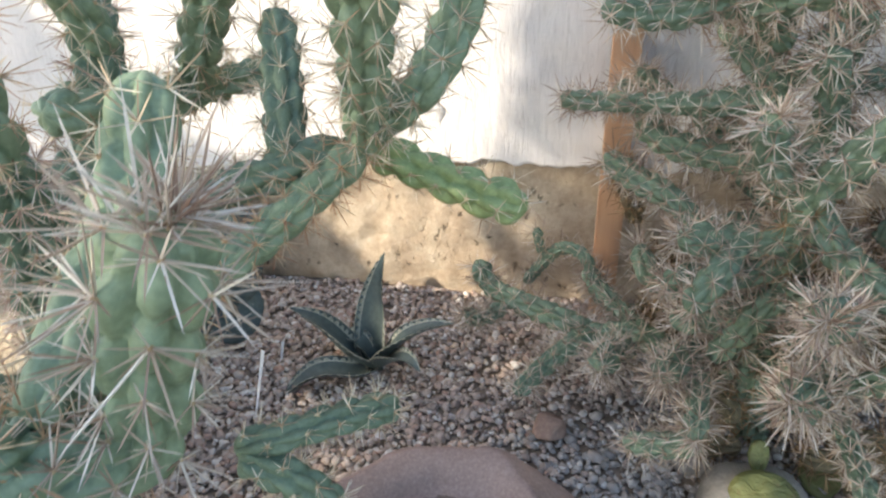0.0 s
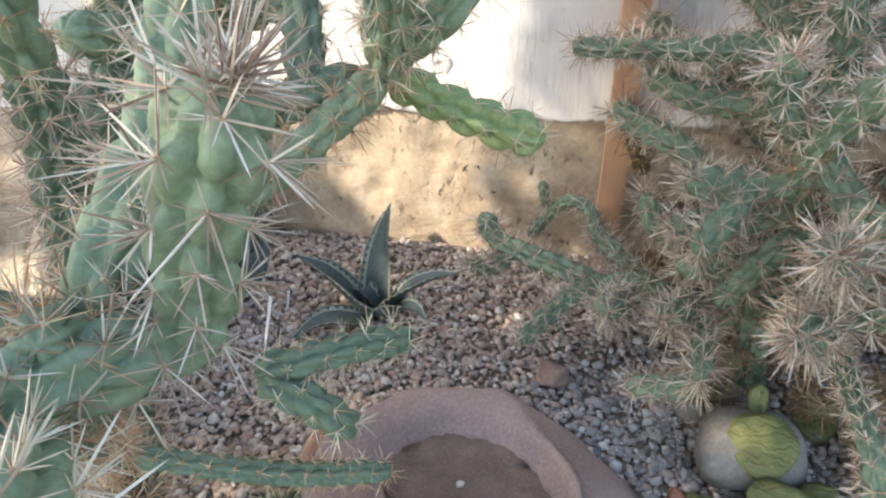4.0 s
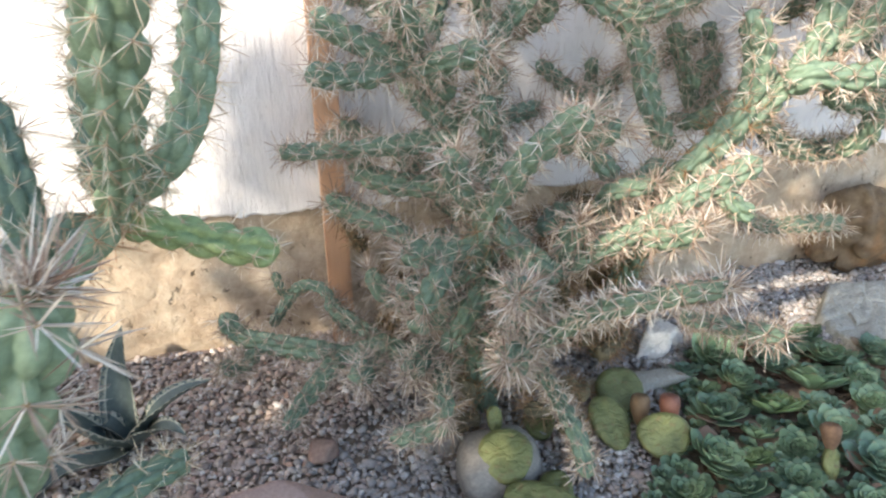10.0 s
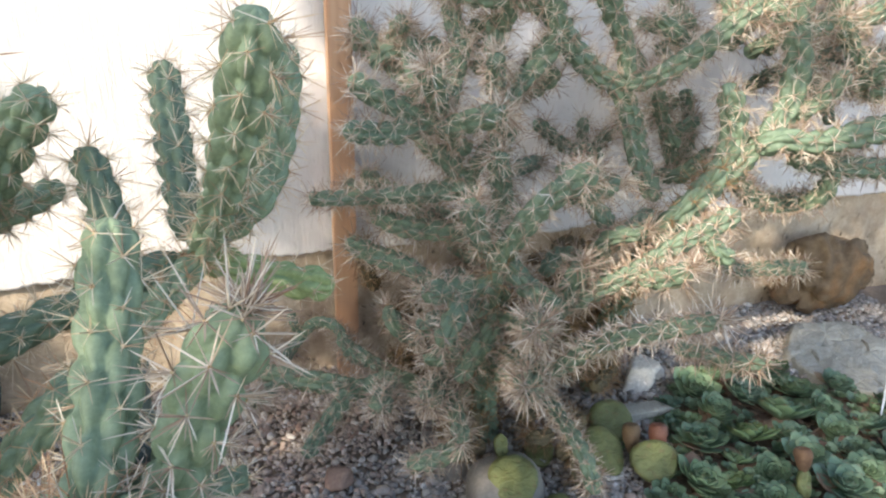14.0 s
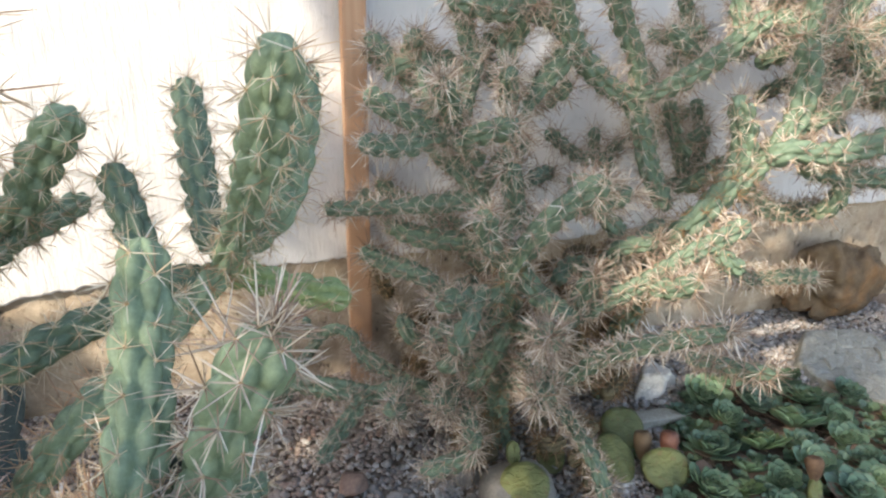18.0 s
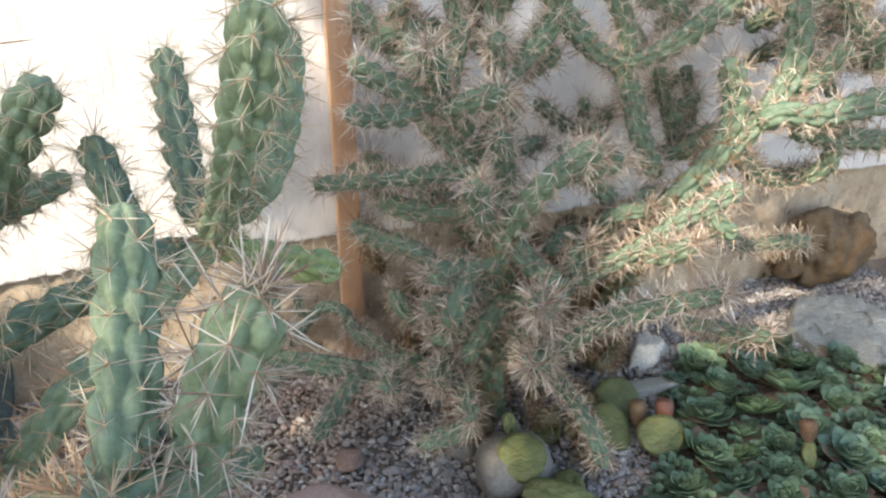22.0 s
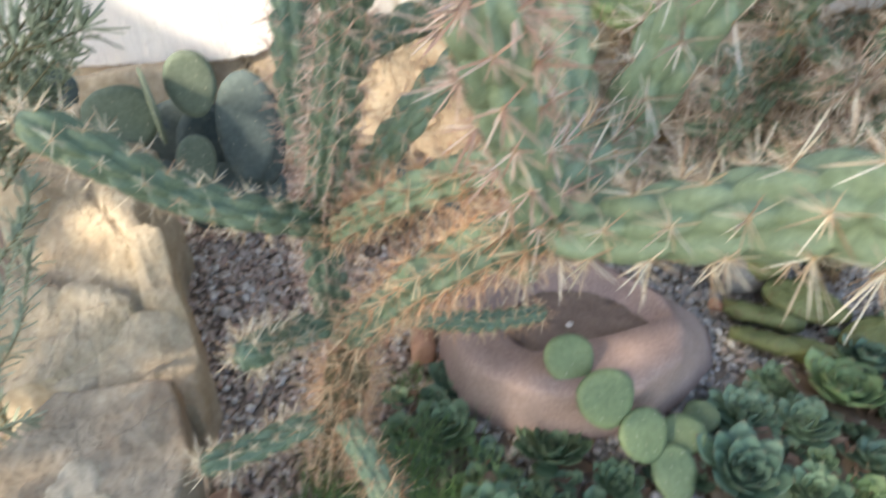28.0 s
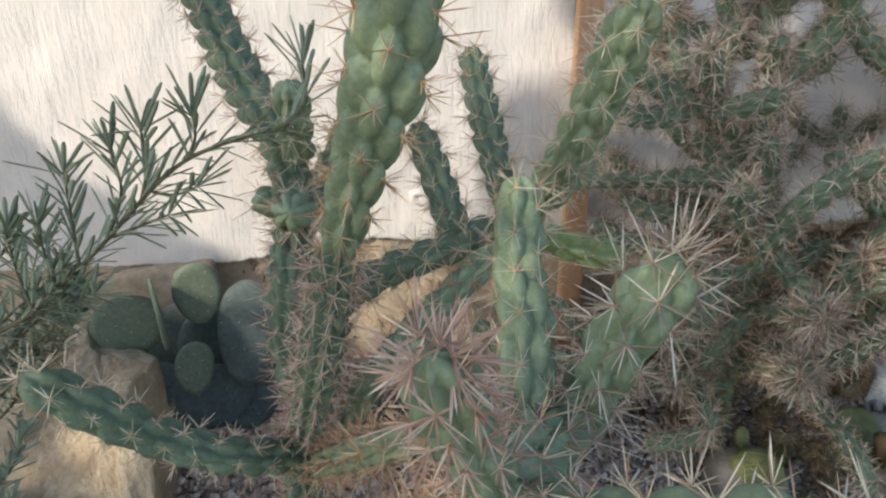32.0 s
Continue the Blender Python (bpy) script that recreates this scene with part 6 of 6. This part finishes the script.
def joined_rosettes(places, name, label, leaves, seed):
    """Many tiny rosettes as one mesh."""
    rng = np.random.default_rng(seed)
    prof = ((0.0, 0.35), (0.45, 0.85), (0.75, 1.0), (1.0, 0.05))
    lv = np.array([(t, s_ * 0.33 * f, 0.2 * t * t - (0.05 if s_ == 0 else 0)) for t, f in prof for s_ in (-1, 0, 1)])
    lf = np.array([(k * 3 + c, k * 3 + c + 1, k * 3 + 4 + c, k * 3 + 3 + c) for k in range(3) for c in range(2)])
    V, Fc = [], []
    for x, y, z, r in places:
        for m, dry in leaf_places(int(rng.integers(0, 40)), rng.uniform(0.85, 1.1), leaves):
            mm = np.array(Matrix.Translation((x, y, z)) @ Matrix.Rotation(rng.uniform(0, 6), 4, "Z") @ Matrix.Scale(r, 4) @ m)
            Fc.append(lf + 12 * len(V))
            V.append(lv @ mm[:3, :3].T + mm[:3, 3])
    return tagged(mesh_ob(name, np.vstack(V), np.vstack(Fc), [M_LEEK[0]]), label, "succulent", kind="stuff")


NEAR_ROSETTES = ((-0.304, 0.241, 0.079), (0.120, 0.320, 0.083), (-0.185, 0.386, 0.071), (-0.372, 0.439, 0.064), (0.041, 0.151, 0.055), (0.130, 0.139, 0.076), (-0.193, 0.160, 0.039), (-0.026, 0.149, 0.052), (-0.092, 0.315, 0.047), (0.172, 0.434, 0.067), (-0.518, 0.139, 0.060), (-0.338, 0.548, 0.057), (0.270, 0.410, 0.060), (-0.114, 0.234, 0.043), (0.214, 0.277, 0.058), (-0.236, 0.297, 0.045), (0.260, 0.506, 0.047))


FAR_ROSETTES = ((0.831, 0.781, 0.074), (0.924, 0.905, 0.080), (0.976, 0.827, 0.050), (0.918, 0.758, 0.044), (1.078, 0.900, 0.076), (1.052, 1.015, 0.062), (1.058, 1.124, 0.078), (1.181, 1.064, 0.079), (1.373, 1.149, 0.056), (1.358, 1.044, 0.079), (1.190, 0.875, 0.060), (1.167, 0.802, 0.069), (1.035, 0.769, 0.050), (0.946, 1.074, 0.045), (1.360, 0.946, 0.062), (1.320, 0.862, 0.060), (1.505, 1.050, 0.056), (0.849, 0.680, 0.052), (1.167, 0.681, 0.074), (0.912, 0.610, 0.055), (0.974, 0.680, 0.056), (0.720, 0.700, 0.052), (1.262, 0.712, 0.056), (1.297, 0.785, 0.050), (1.070, 0.590, 0.050), (0.790, 0.590, 0.058))


def plant_bed():
    rng = np.random.default_rng(11)
    done, tiny = [], []
    tries = 0
    for x, y, r in NEAR_ROSETTES:
        done.append((x, y, r * 1.1))
        big_rosette(x, y, ground_z(x, y) + 0.008, r * 1.22, 300 + len(done), dense=True)
    for x, y, r in FAR_ROSETTES:
        done.append((x, y, r))
        big_rosette(x, y, ground_z(x, y) + 0.014, r * 1.12, 340 + len(done))
    while tries < 30000:
        tries += 1
        x, y = rng.uniform(-0.6, 1.66), rng.uniform(0.0, 1.25)
        if not inside(x, y, BED):
            continue
        big, mid = tries < 2600, tries < 5600
        r = rng.uniform(0.065, 0.11) if big else rng.uniform(0.034, 0.056) if mid else rng.uniform(0.022, 0.04)
        if math.hypot(x - 0.005, y - 0.255) < 0.058 + r * 0.5 or (x < -0.27 and y > 0.12 and big):
            continue
        if any(math.hypot(x - a, y - b) < (r + c) * (0.62 if big else 0.66 if mid else 0.58) for a, b, c in done):
            continue
        if not mid and len(tiny) > 1500:
            continue
        done.append((x, y, r))
        z = ground_z(x, y) + 0.003 + rng.uniform(0, 0.008)
        if mid:
            big_rosette(x, y, z, r, 500 + len(done), not big)
        else:
            tiny.append((x, y, z + 0.009, r))
    joined_rosettes(tiny, "houseleek_offsets", "crowded tiny houseleek offsets filling the bed", 19, 4)


plant_bed()
M_PEBBLE = by_island("grey_pebble", ((0, (0.27, 0.265, 0.255)), (0.5, (0.39, 0.38, 0.365)), (1, (0.54, 0.53, 0.505))), 0.7, 0.3, 90)
pebbles("pebble_patch", 330, (-0.052, 0.062, 0.19, 0.305), 0.0075, M_PEBBLE, "small patch of pale grey pebbles between rosettes", 17)


def litter(name, count, mat, label, region, size, seed):
    """Withered leaves lying between the rosettes, one joined mesh."""
    rng = np.random.default_rng(seed)
    V, Fc = [], []
    for _ in range(count):
        x, y = rng.uniform(region[0], region[1]), rng.uniform(region[2], region[3])
        if not inside(x, y, BED) or math.hypot(x - 0.005, y - 0.25) < 0.07:
            continue
        a, l, w = rng.uniform(0, 6.28), size * rng.uniform(0.6, 1.3), size * rng.uniform(0.25, 0.45)
        c, s_ = math.cos(a), math.sin(a)
        k = len(V)
        z = ground_z(x, y) + rng.uniform(0.002, 0.018)
        for u, v, h in ((-0.5, 0, 0), (0, -0.5, 0.2), (0, 0.5, 0.25), (0.5, 0, 0.5), (0, 0, -0.05)):
            V.append((x + c * u * l - s_ * v * w, y + s_ * u * l + c * v * w, z + h * l * rng.uniform(0.2, 1)))
        Fc += [(k, k + 1, k + 4), (k, k + 4, k + 2), (k + 1, k + 3, k + 4), (k + 4, k + 3, k + 2)]
    return tagged(mesh_ob(name, V, Fc, [mat]), label, "leaves", kind="stuff")


litter("withered_leaves", 4200, M_LEEK_DRY, "withered reddish brown leaves between the rosettes", (-0.6, 1.66, 0.0, 1.25), 0.032, 3)


# ---- moss-like grass ----
def grass(count, centres, label, mat, height, seed):
    rng = np.random.default_rng(seed)
    V, Fc = [], []
    for _ in range(count):
        cx, cy, r = centres[int(rng.integers(0, len(centres)))]
        a, q = rng.uniform(0, 6.28), r * math.sqrt(rng.random())
        x, y = cx + q * math.cos(a), cy + q * math.sin(a)
        h, b = height * rng.uniform(0.5, 1.2), rng.uniform(0, 6.28)
        lean = h * rng.uniform(0.2, 1.0)
        w = 0.0008
        k = len(V)
        dx, dy = math.cos(b), math.sin(b)
        for f, ww in ((0, 1), (0.5, 0.9), (1, 0.1)):
            px_, py_, pz = x + dx * lean * f * f, y + dy * lean * f * f, 0.0 + h * f * (1 - 0.25 * f)
            V += [(px_ - dy * w * ww, py_ + dx * w * ww, pz), (px_ + dy * w * ww, py_ - dx * w * ww, pz)]
        Fc += [(k, k + 1, k + 3, k + 2), (k + 2, k + 3, k + 5, k + 4)]
    return tagged(mesh_ob("grass_tuft", V, Fc, [mat]), label, "grass", kind="stuff")


M_GRASS = by_island("fine_grass", ((0, (0.075, 0.145, 0.045)), (0.5, (0.12, 0.22, 0.07)), (1, (0.20, 0.31, 0.11))), 0.6, 0.3, 40)
grass(1150, ((-0.40, 0.24, 0.07), (-0.47, 0.32, 0.09), (-0.36, 0.33, 0.10), (-0.37, 0.15, 0.06), (-0.46, 0.16, 0.09), (-0.56, 0.30, 0.05), (-0.42, 0.10, 0.09)), "fine bright green grassy tufts among the rosettes", M_GRASS, 0.105, 8)
grass(500, ((-0.42, 0.56, 0.05), (0.90, 1.02, 0.05), (0.72, 0.99, 0.05)), "dark green fine tufts between the stones", M_GRASS, 0.035, 9)


# ---- rosemary ----
M_ROSE = by_island("rosemary_leaf", ((0, (0.19, 0.25, 0.185)), (0.5, (0.29, 0.36, 0.27)), (1, (0.38, 0.45, 0.35))), 0.6, 0.3, 60)
M_TWIG = mottled("rosemary_twig", (0.10, 0.085, 0.05), (0.15, 0.14, 0.085), (0.20, 0.19, 0.12), 30, 0.85)
rosemary = empty("rosemary", (-1.12, 0.42, 0), "rosemary shrub with narrow grey-green needle leaves", "shrub")


def twig(nodes, r, leaf, every, seed, tufts=True):
    rng = np.random.default_rng(seed)
    pts, s = spline(nodes, 0.006)
    tan, ex, ey = frames_along(pts)
    n, k = len(pts), 6
    V = []
    for i in range(n):
        rr = r * (1 - 0.6 * i / n)
        for c in range(k):
            a = 2 * math.pi * c / k
            V.append(pts[i] + (math.cos(a) * ex[i] + math.sin(a) * ey[i]) * rr)
    Fc = [(i * k + c, i * k + (c + 1) % k, (i + 1) * k + (c + 1) % k, (i + 1) * k + c) for i in range(n - 1) for c in range(k)]
    ob = mesh_ob("twig", V, Fc, [M_TWIG])
    adopt(ob, rosemary)
    V, Fc = [], []

    def needle(p, d, l):
        w = 0.0026
        h = np.cross(d, [0.2, 0.3, 0.93])
        h /= np.linalg.norm(h)
        g = np.cross(d, h)
        b = len(V)
        for f, q in ((0.0, 0.4), (0.35, 0.95), (0.85, 1.0), (1.0, 0.45)):
            o = p + d * l * f + g * (0.10 * l * f * f)
            V.extend([o + h * w * q, o + g * w * 0.6 * q, o - h * w * q])
        for j in range(3):
            for c in range(3):
                e = (c + 1) % 3
                Fc.append((b + j * 3 + c, b + j * 3 + e, b + j * 3 + 3 + e, b + j * 3 + 3 + c))

    pos = every
    turn = rng.uniform(0, 3)
    while pos < s[-1]:
        i = int(np.searchsorted(s, pos)) - 1
        turn += 1.57
        for side in (0, math.pi):
            a = turn + side + rng.normal(0, 0.25)
            d = (math.cos(a) * ex[i] + math.sin(a) * ey[i]) * rng.uniform(0.35, 0.7) + tan[i] * rng.uniform(0.6, 1.0)
            needle(pts[i], d / np.linalg.norm(d), leaf * rng.uniform(0.7, 1.15))
        pos += every * rng.uniform(0.8, 1.2)
    for _ in range(8):
        d = tan[-1] + rng.normal(0, 0.40, 3)
        needle(pts[-1] - tan[-1] * 0.004 * rng.random(), d / np.linalg.norm(d), leaf * rng.uniform(0.65, 1.15))
    lv = mesh_ob("foliage", V, Fc, [M_ROSE], False)
    lv.parent = ob


twig([(-1.100, 0.420, 0.000), (-1.050, 0.420, 0.350), (-0.914, 0.400, 0.647), (-0.814, 0.400, 0.728), (-0.728, 0.400, 0.801), (-0.639, 0.400, 0.885), (-0.583, 0.400, 0.917), (-0.511, 0.420, 0.933)], 0.0048, 0.046, 0.013, 1)
twig([(-0.511, 0.420, 0.933), (-0.486, 0.430, 0.960), (-0.487, 0.440, 1.000)], 0.0030, 0.056, 0.016, 2)
twig([(-0.750, 0.400, 0.784), (-0.746, 0.400, 0.845), (-0.738, 0.390, 0.895)], 0.0022, 0.052, 0.0095, 10)
twig([(-0.713, 0.400, 0.814), (-0.687, 0.400, 0.870), (-0.685, 0.390, 0.919)], 0.0022, 0.052, 0.0095, 11)
twig([(-0.668, 0.400, 0.857), (-0.654, 0.400, 0.901), (-0.650, 0.390, 0.940)], 0.0022, 0.052, 0.0095, 12)
twig([(-0.612, 0.400, 0.903), (-0.599, 0.400, 0.928), (-0.595, 0.390, 0.953)], 0.0022, 0.052, 0.0095, 13)
twig([(-0.706, 0.400, 0.818), (-0.672, 0.400, 0.831), (-0.635, 0.390, 0.847)], 0.0022, 0.052, 0.0095, 14)
twig([(-0.653, 0.400, 0.869), (-0.630, 0.400, 0.866), (-0.600, 0.390, 0.878)], 0.0022, 0.052, 0.0095, 15)
twig([(-0.814, 0.400, 0.728), (-0.821, 0.400, 0.779), (-0.814, 0.390, 0.830)], 0.0022, 0.052, 0.0095, 16)
twig([(-0.782, 0.400, 0.757), (-0.785, 0.400, 0.799), (-0.780, 0.390, 0.836)], 0.0022, 0.052, 0.0095, 17)
twig([(-0.814, 0.400, 0.728), (-0.780, 0.400, 0.735), (-0.733, 0.390, 0.753)], 0.0022, 0.052, 0.0095, 18)
twig([(-0.978, 0.450, 0.581), (-0.907, 0.430, 0.703), (-0.824, 0.400, 0.813)], 0.0022, 0.034, 0.013, 40)
twig([(-0.954, 0.450, 0.563), (-0.878, 0.430, 0.659), (-0.790, 0.400, 0.750)], 0.0022, 0.034, 0.013, 43)
twig([(-0.974, 0.450, 0.546), (-0.881, 0.430, 0.635), (-0.777, 0.400, 0.720)], 0.0022, 0.034, 0.013, 44)
twig([(-0.959, 0.450, 0.624), (-0.870, 0.430, 0.703), (-0.771, 0.400, 0.778)], 0.0022, 0.034, 0.013, 48)
twig([(-0.947, 0.450, 0.589), (-0.856, 0.430, 0.679), (-0.755, 0.400, 0.763)], 0.0022, 0.034, 0.013, 49)
twig([(-0.998, 0.520, 0.534), (-0.903, 0.500, 0.666), (-0.838, 0.480, 0.782)], 0.0022, 0.034, 0.011, 61)
twig([(-0.998, 0.520, 0.504), (-0.891, 0.500, 0.622), (-0.815, 0.480, 0.728)], 0.0022, 0.034, 0.011, 63)
twig([(-1.046, 0.520, 0.476), (-0.943, 0.500, 0.583), (-0.869, 0.480, 0.680)], 0.0022, 0.034, 0.011, 64)
twig([(-0.984, 0.520, 0.494), (-0.877, 0.500, 0.600), (-0.801, 0.480, 0.695)], 0.0022, 0.034, 0.011, 66)
twig([(-1.019, 0.520, 0.544), (-0.924, 0.500, 0.596), (-0.855, 0.480, 0.646)], 0.0022, 0.034, 0.011, 67)
twig([(-0.963, 0.520, 0.513), (-0.876, 0.500, 0.639), (-0.817, 0.480, 0.751)], 0.0022, 0.034, 0.011, 69)
twig([(-1.549, 0.780, 0.013), (-1.387, 0.800, 0.262), (-1.208, 0.780, 0.476)], 0.0025, 0.034, 0.010, 120)
twig([(-1.521, 0.780, -0.006), (-1.372, 0.800, 0.213), (-1.199, 0.780, 0.411)], 0.0025, 0.034, 0.010, 121)
twig([(-1.474, 0.780, 0.008), (-1.308, 0.800, 0.271), (-1.129, 0.780, 0.492)], 0.0025, 0.034, 0.010, 122)
twig([(-1.519, 0.780, 0.110), (-1.355, 0.800, 0.362), (-1.177, 0.780, 0.572)], 0.0025, 0.034, 0.010, 123)
twig([(-1.415, 0.780, 0.072), (-1.319, 0.800, 0.272), (-1.188, 0.780, 0.454)], 0.0025, 0.034, 0.010, 124)
twig([(-1.407, 0.780, 0.039), (-1.310, 0.800, 0.195), (-1.174, 0.780, 0.352)], 0.0025, 0.034, 0.010, 125)
twig([(-1.447, 0.780, 0.152), (-1.290, 0.800, 0.370), (-1.117, 0.780, 0.560)], 0.0025, 0.034, 0.010, 126)
twig([(-1.479, 0.780, -0.026), (-1.406, 0.800, 0.149), (-1.287, 0.780, 0.321)], 0.0025, 0.034, 0.010, 127)
twig([(-1.321, 0.280, -0.059), (-1.042, 0.300, 0.265), (-0.939, 0.330, 0.405), (-0.867, 0.360, 0.541)], 0.0020, 0.031, 0.010, 80)
twig([(-1.145, 0.300, 0.272), (-1.022, 0.320, 0.419), (-0.927, 0.340, 0.576)], 0.0020, 0.031, 0.010, 81)
twig([(-1.244, 0.280, 0.110), (-1.066, 0.280, 0.214), (-0.946, 0.300, 0.259)], 0.0020, 0.031, 0.010, 82)
twig([(-1.211, 0.280, 0.196), (-1.107, 0.280, 0.217), (-1.018, 0.290, 0.238)], 0.0020, 0.031, 0.010, 83)
twig([(-1.074, 0.300, 0.216), (-0.919, 0.320, 0.383), (-0.866, 0.340, 0.493)], 0.0020, 0.031, 0.010, 84)
twig([(-0.904, 0.340, 0.494), (-0.865, 0.360, 0.535), (-0.854, 0.380, 0.569)], 0.0020, 0.031, 0.010, 85)


# ---- plant labels ----
M_LABEL = mottled("white_plastic", (0.62, 0.64, 0.66), (0.72, 0.73, 0.74), (0.78, 0.79, 0.80), 20, 0.45, 80, 0.0004, 0.2, 0.5)


def plant_label(foot, top, w, label):
    a, b = Vector(foot), Vector(top)
    bm = bmesh.new()
    bmesh.ops.create_cube(bm, size=1)
    l = (b - a).length + 0.02
    for v in bm.verts:
        v.co = Vector((v.co.x * w * (0.45 if v.co.z < 0 else 1), v.co.y * 0.0014, v.co.z * l))
    bmesh.ops.bevel(bm, geom=bm.edges, offset=0.0005, segments=1, affect="EDGES")
    ob = part("plant_label", bm, M_LABEL, None)
    z = (b - a).normalized()
    y = z.cross(Vector((1, 0.25, 0))).normalized()
    upright = Matrix((y.cross(z), y, z)).transposed().to_4x4()
    ob.matrix_world = Matrix.Translation((a + b) / 2 - (b - a).normalized() * 0.01) @ upright
    tagged(ob, label, "label", "plant labels")


plant_label((-0.640, 0.905, -0.000), (-0.605, 0.930, 0.168), 0.008, "white plastic plant label stuck in the gravel")
plant_label((1.504, 0.884, 0.000), (1.493, 0.904, 0.259), 0.021, "white plastic plant label standing among succulents")
plant_label((2.092, 1.284, 0.000), (1.979, 1.304, 0.207), 0.012, "thin white plant label in the gravel")
plant_label((-0.671, 1.089, 0.000), (-0.657, 1.089, 0.065), 0.008, "small white plant label half hidden by cactus")

# ---- unseen tree added behind the camera, whose crown breaks the sunlight ----
# Points to stay sunlit, with radii; leaves on their sun rays are left out.
GAPS = ((-0.95, 1.46, 0.95, 0.42), (-0.56, 1.49, 1.27, 0.30), (-0.127, 1.497, 0.967, -0.02), (-0.056, 1.502, 0.902, -0.02), (-0.036, 1.503, 1.020, -0.02), (-0.099, 1.499, 0.835, -0.02), (0.008, 1.505, 0.949, -0.02), (-0.080, 1.500, 1.009, -0.02), (-0.140, 1.497, 0.895, -0.02), (-0.45, 1.50, 0.16, 0.13), (-0.12, 1.50, 1.02, 0.07), (-0.07, -0.04, 0.785, 0.005), (0.75, 0.80, 0.66, 0.085), (0.62, 0.82, 0.57, 0.06),
        (0.93, 0.86, 0.84, 0.085), (1.635, 1.60, 0.40, 0.035), (1.25, 1.00, 1.02, 0.05), (-0.96, 0.68, 0.31, 0.012), (-1.03, 0.70, 0.33, -0.01), (-0.89, 0.66, 0.30, -0.01), (-0.40, 0.18, 0.03, 0.03), (-1.19, 0.28, 0.02, 0.17), (-0.30, 1.50, 0.70, 0.05))


def shade_tree():
    rng = np.random.default_rng(23)
    d = np.array(SUN_DIR[:])
    e1 = np.cross(d, [0, 0, 1.0])
    e1 /= np.linalg.norm(e1)
    e2 = np.cross(e1, d)
    mid = np.array([0.15, 0.95, 0.55])
    far = 5.6
    spots = [((np.array(g[:3]) - mid) @ e1, (np.array(g[:3]) - mid) @ e2, g[3]) for g in GAPS]
    V, Fc = [], []
    n = 0
    while n < 42000:
        u, v = rng.uniform(-2.3, 2.3), rng.uniform(-1.7, 2.6)
        n += 1
        if abs(u / 2.3) ** 4 + abs((v - 0.45) / 2.15) ** 4 > 1 + 0.3 * noise.noise(Vector((u * 1.5, v * 1.5, 2))):
            continue
        if any((u - a) ** 2 + (v - b) ** 2 < (r + 0.045) ** 2 for a, b, r in spots):
            continue
        p = mid + d * (far + rng.uniform(-0.6, 0.6)) + e1 * u + e2 * v
        if p[2] < 1.2 or p[1] > -0.75:
            continue
        q = rng.normal(0, 1, 3)
        q /= np.linalg.norm(q)
        h = np.cross(q, rng.normal(0, 1, 3))
        h /= np.linalg.norm(h)
        l, w = rng.uniform(0.07, 0.11), rng.uniform(0.045, 0.07)
        k = len(V)
        V += [p - q * l / 2, p + h * w / 2, p + q * l / 2, p - h * w / 2]
        Fc += [(k, k + 1, k + 2, k + 3)]
    base = Vector(mid + d * far)
    tree = empty("unseen_tree", (base.x, base.y, 0), "unseen leafy tree added behind the viewer to dapple the sunlight", "tree")
    crown = mesh_ob("crown", V, Fc, [green_leaf("tree_leaf", (0.04, 0.09, 0.02), (0.06, 0.13, 0.03), (0.09, 0.17, 0.04))], False)
    adopt(crown, tree)
    pts, s = spline([(base.x - 0.1, base.y, -0.1), (base.x, base.y - 0.05, 1.2), (base.x + 0.1, base.y, 2.4), (base.x, base.y + 0.1, base.z + 0.6)], 0.1)
    tan, ex, ey = frames_along(pts)
    V = [pts[i] + (math.cos(a) * ex[i] + math.sin(a) * ey[i]) * (0.12 - 0.09 * i / len(pts)) for i in range(len(pts)) for a in np.linspace(0, 2 * math.pi, 12, endpoint=False)]
    Fc = [(i * 12 + c, i * 12 + (c + 1) % 12, (i + 1) * 12 + (c + 1) % 12, (i + 1) * 12 + c) for i in range(len(pts) - 1) for c in range(12)]
    trunk = mesh_ob("trunk", V, Fc, [mottled("bark", (0.06, 0.045, 0.03), (0.10, 0.08, 0.06), (0.16, 0.13, 0.10), 8, 0.95, 60, 0.01, 1.0)])
    adopt(trunk, tree)


shade_tree()
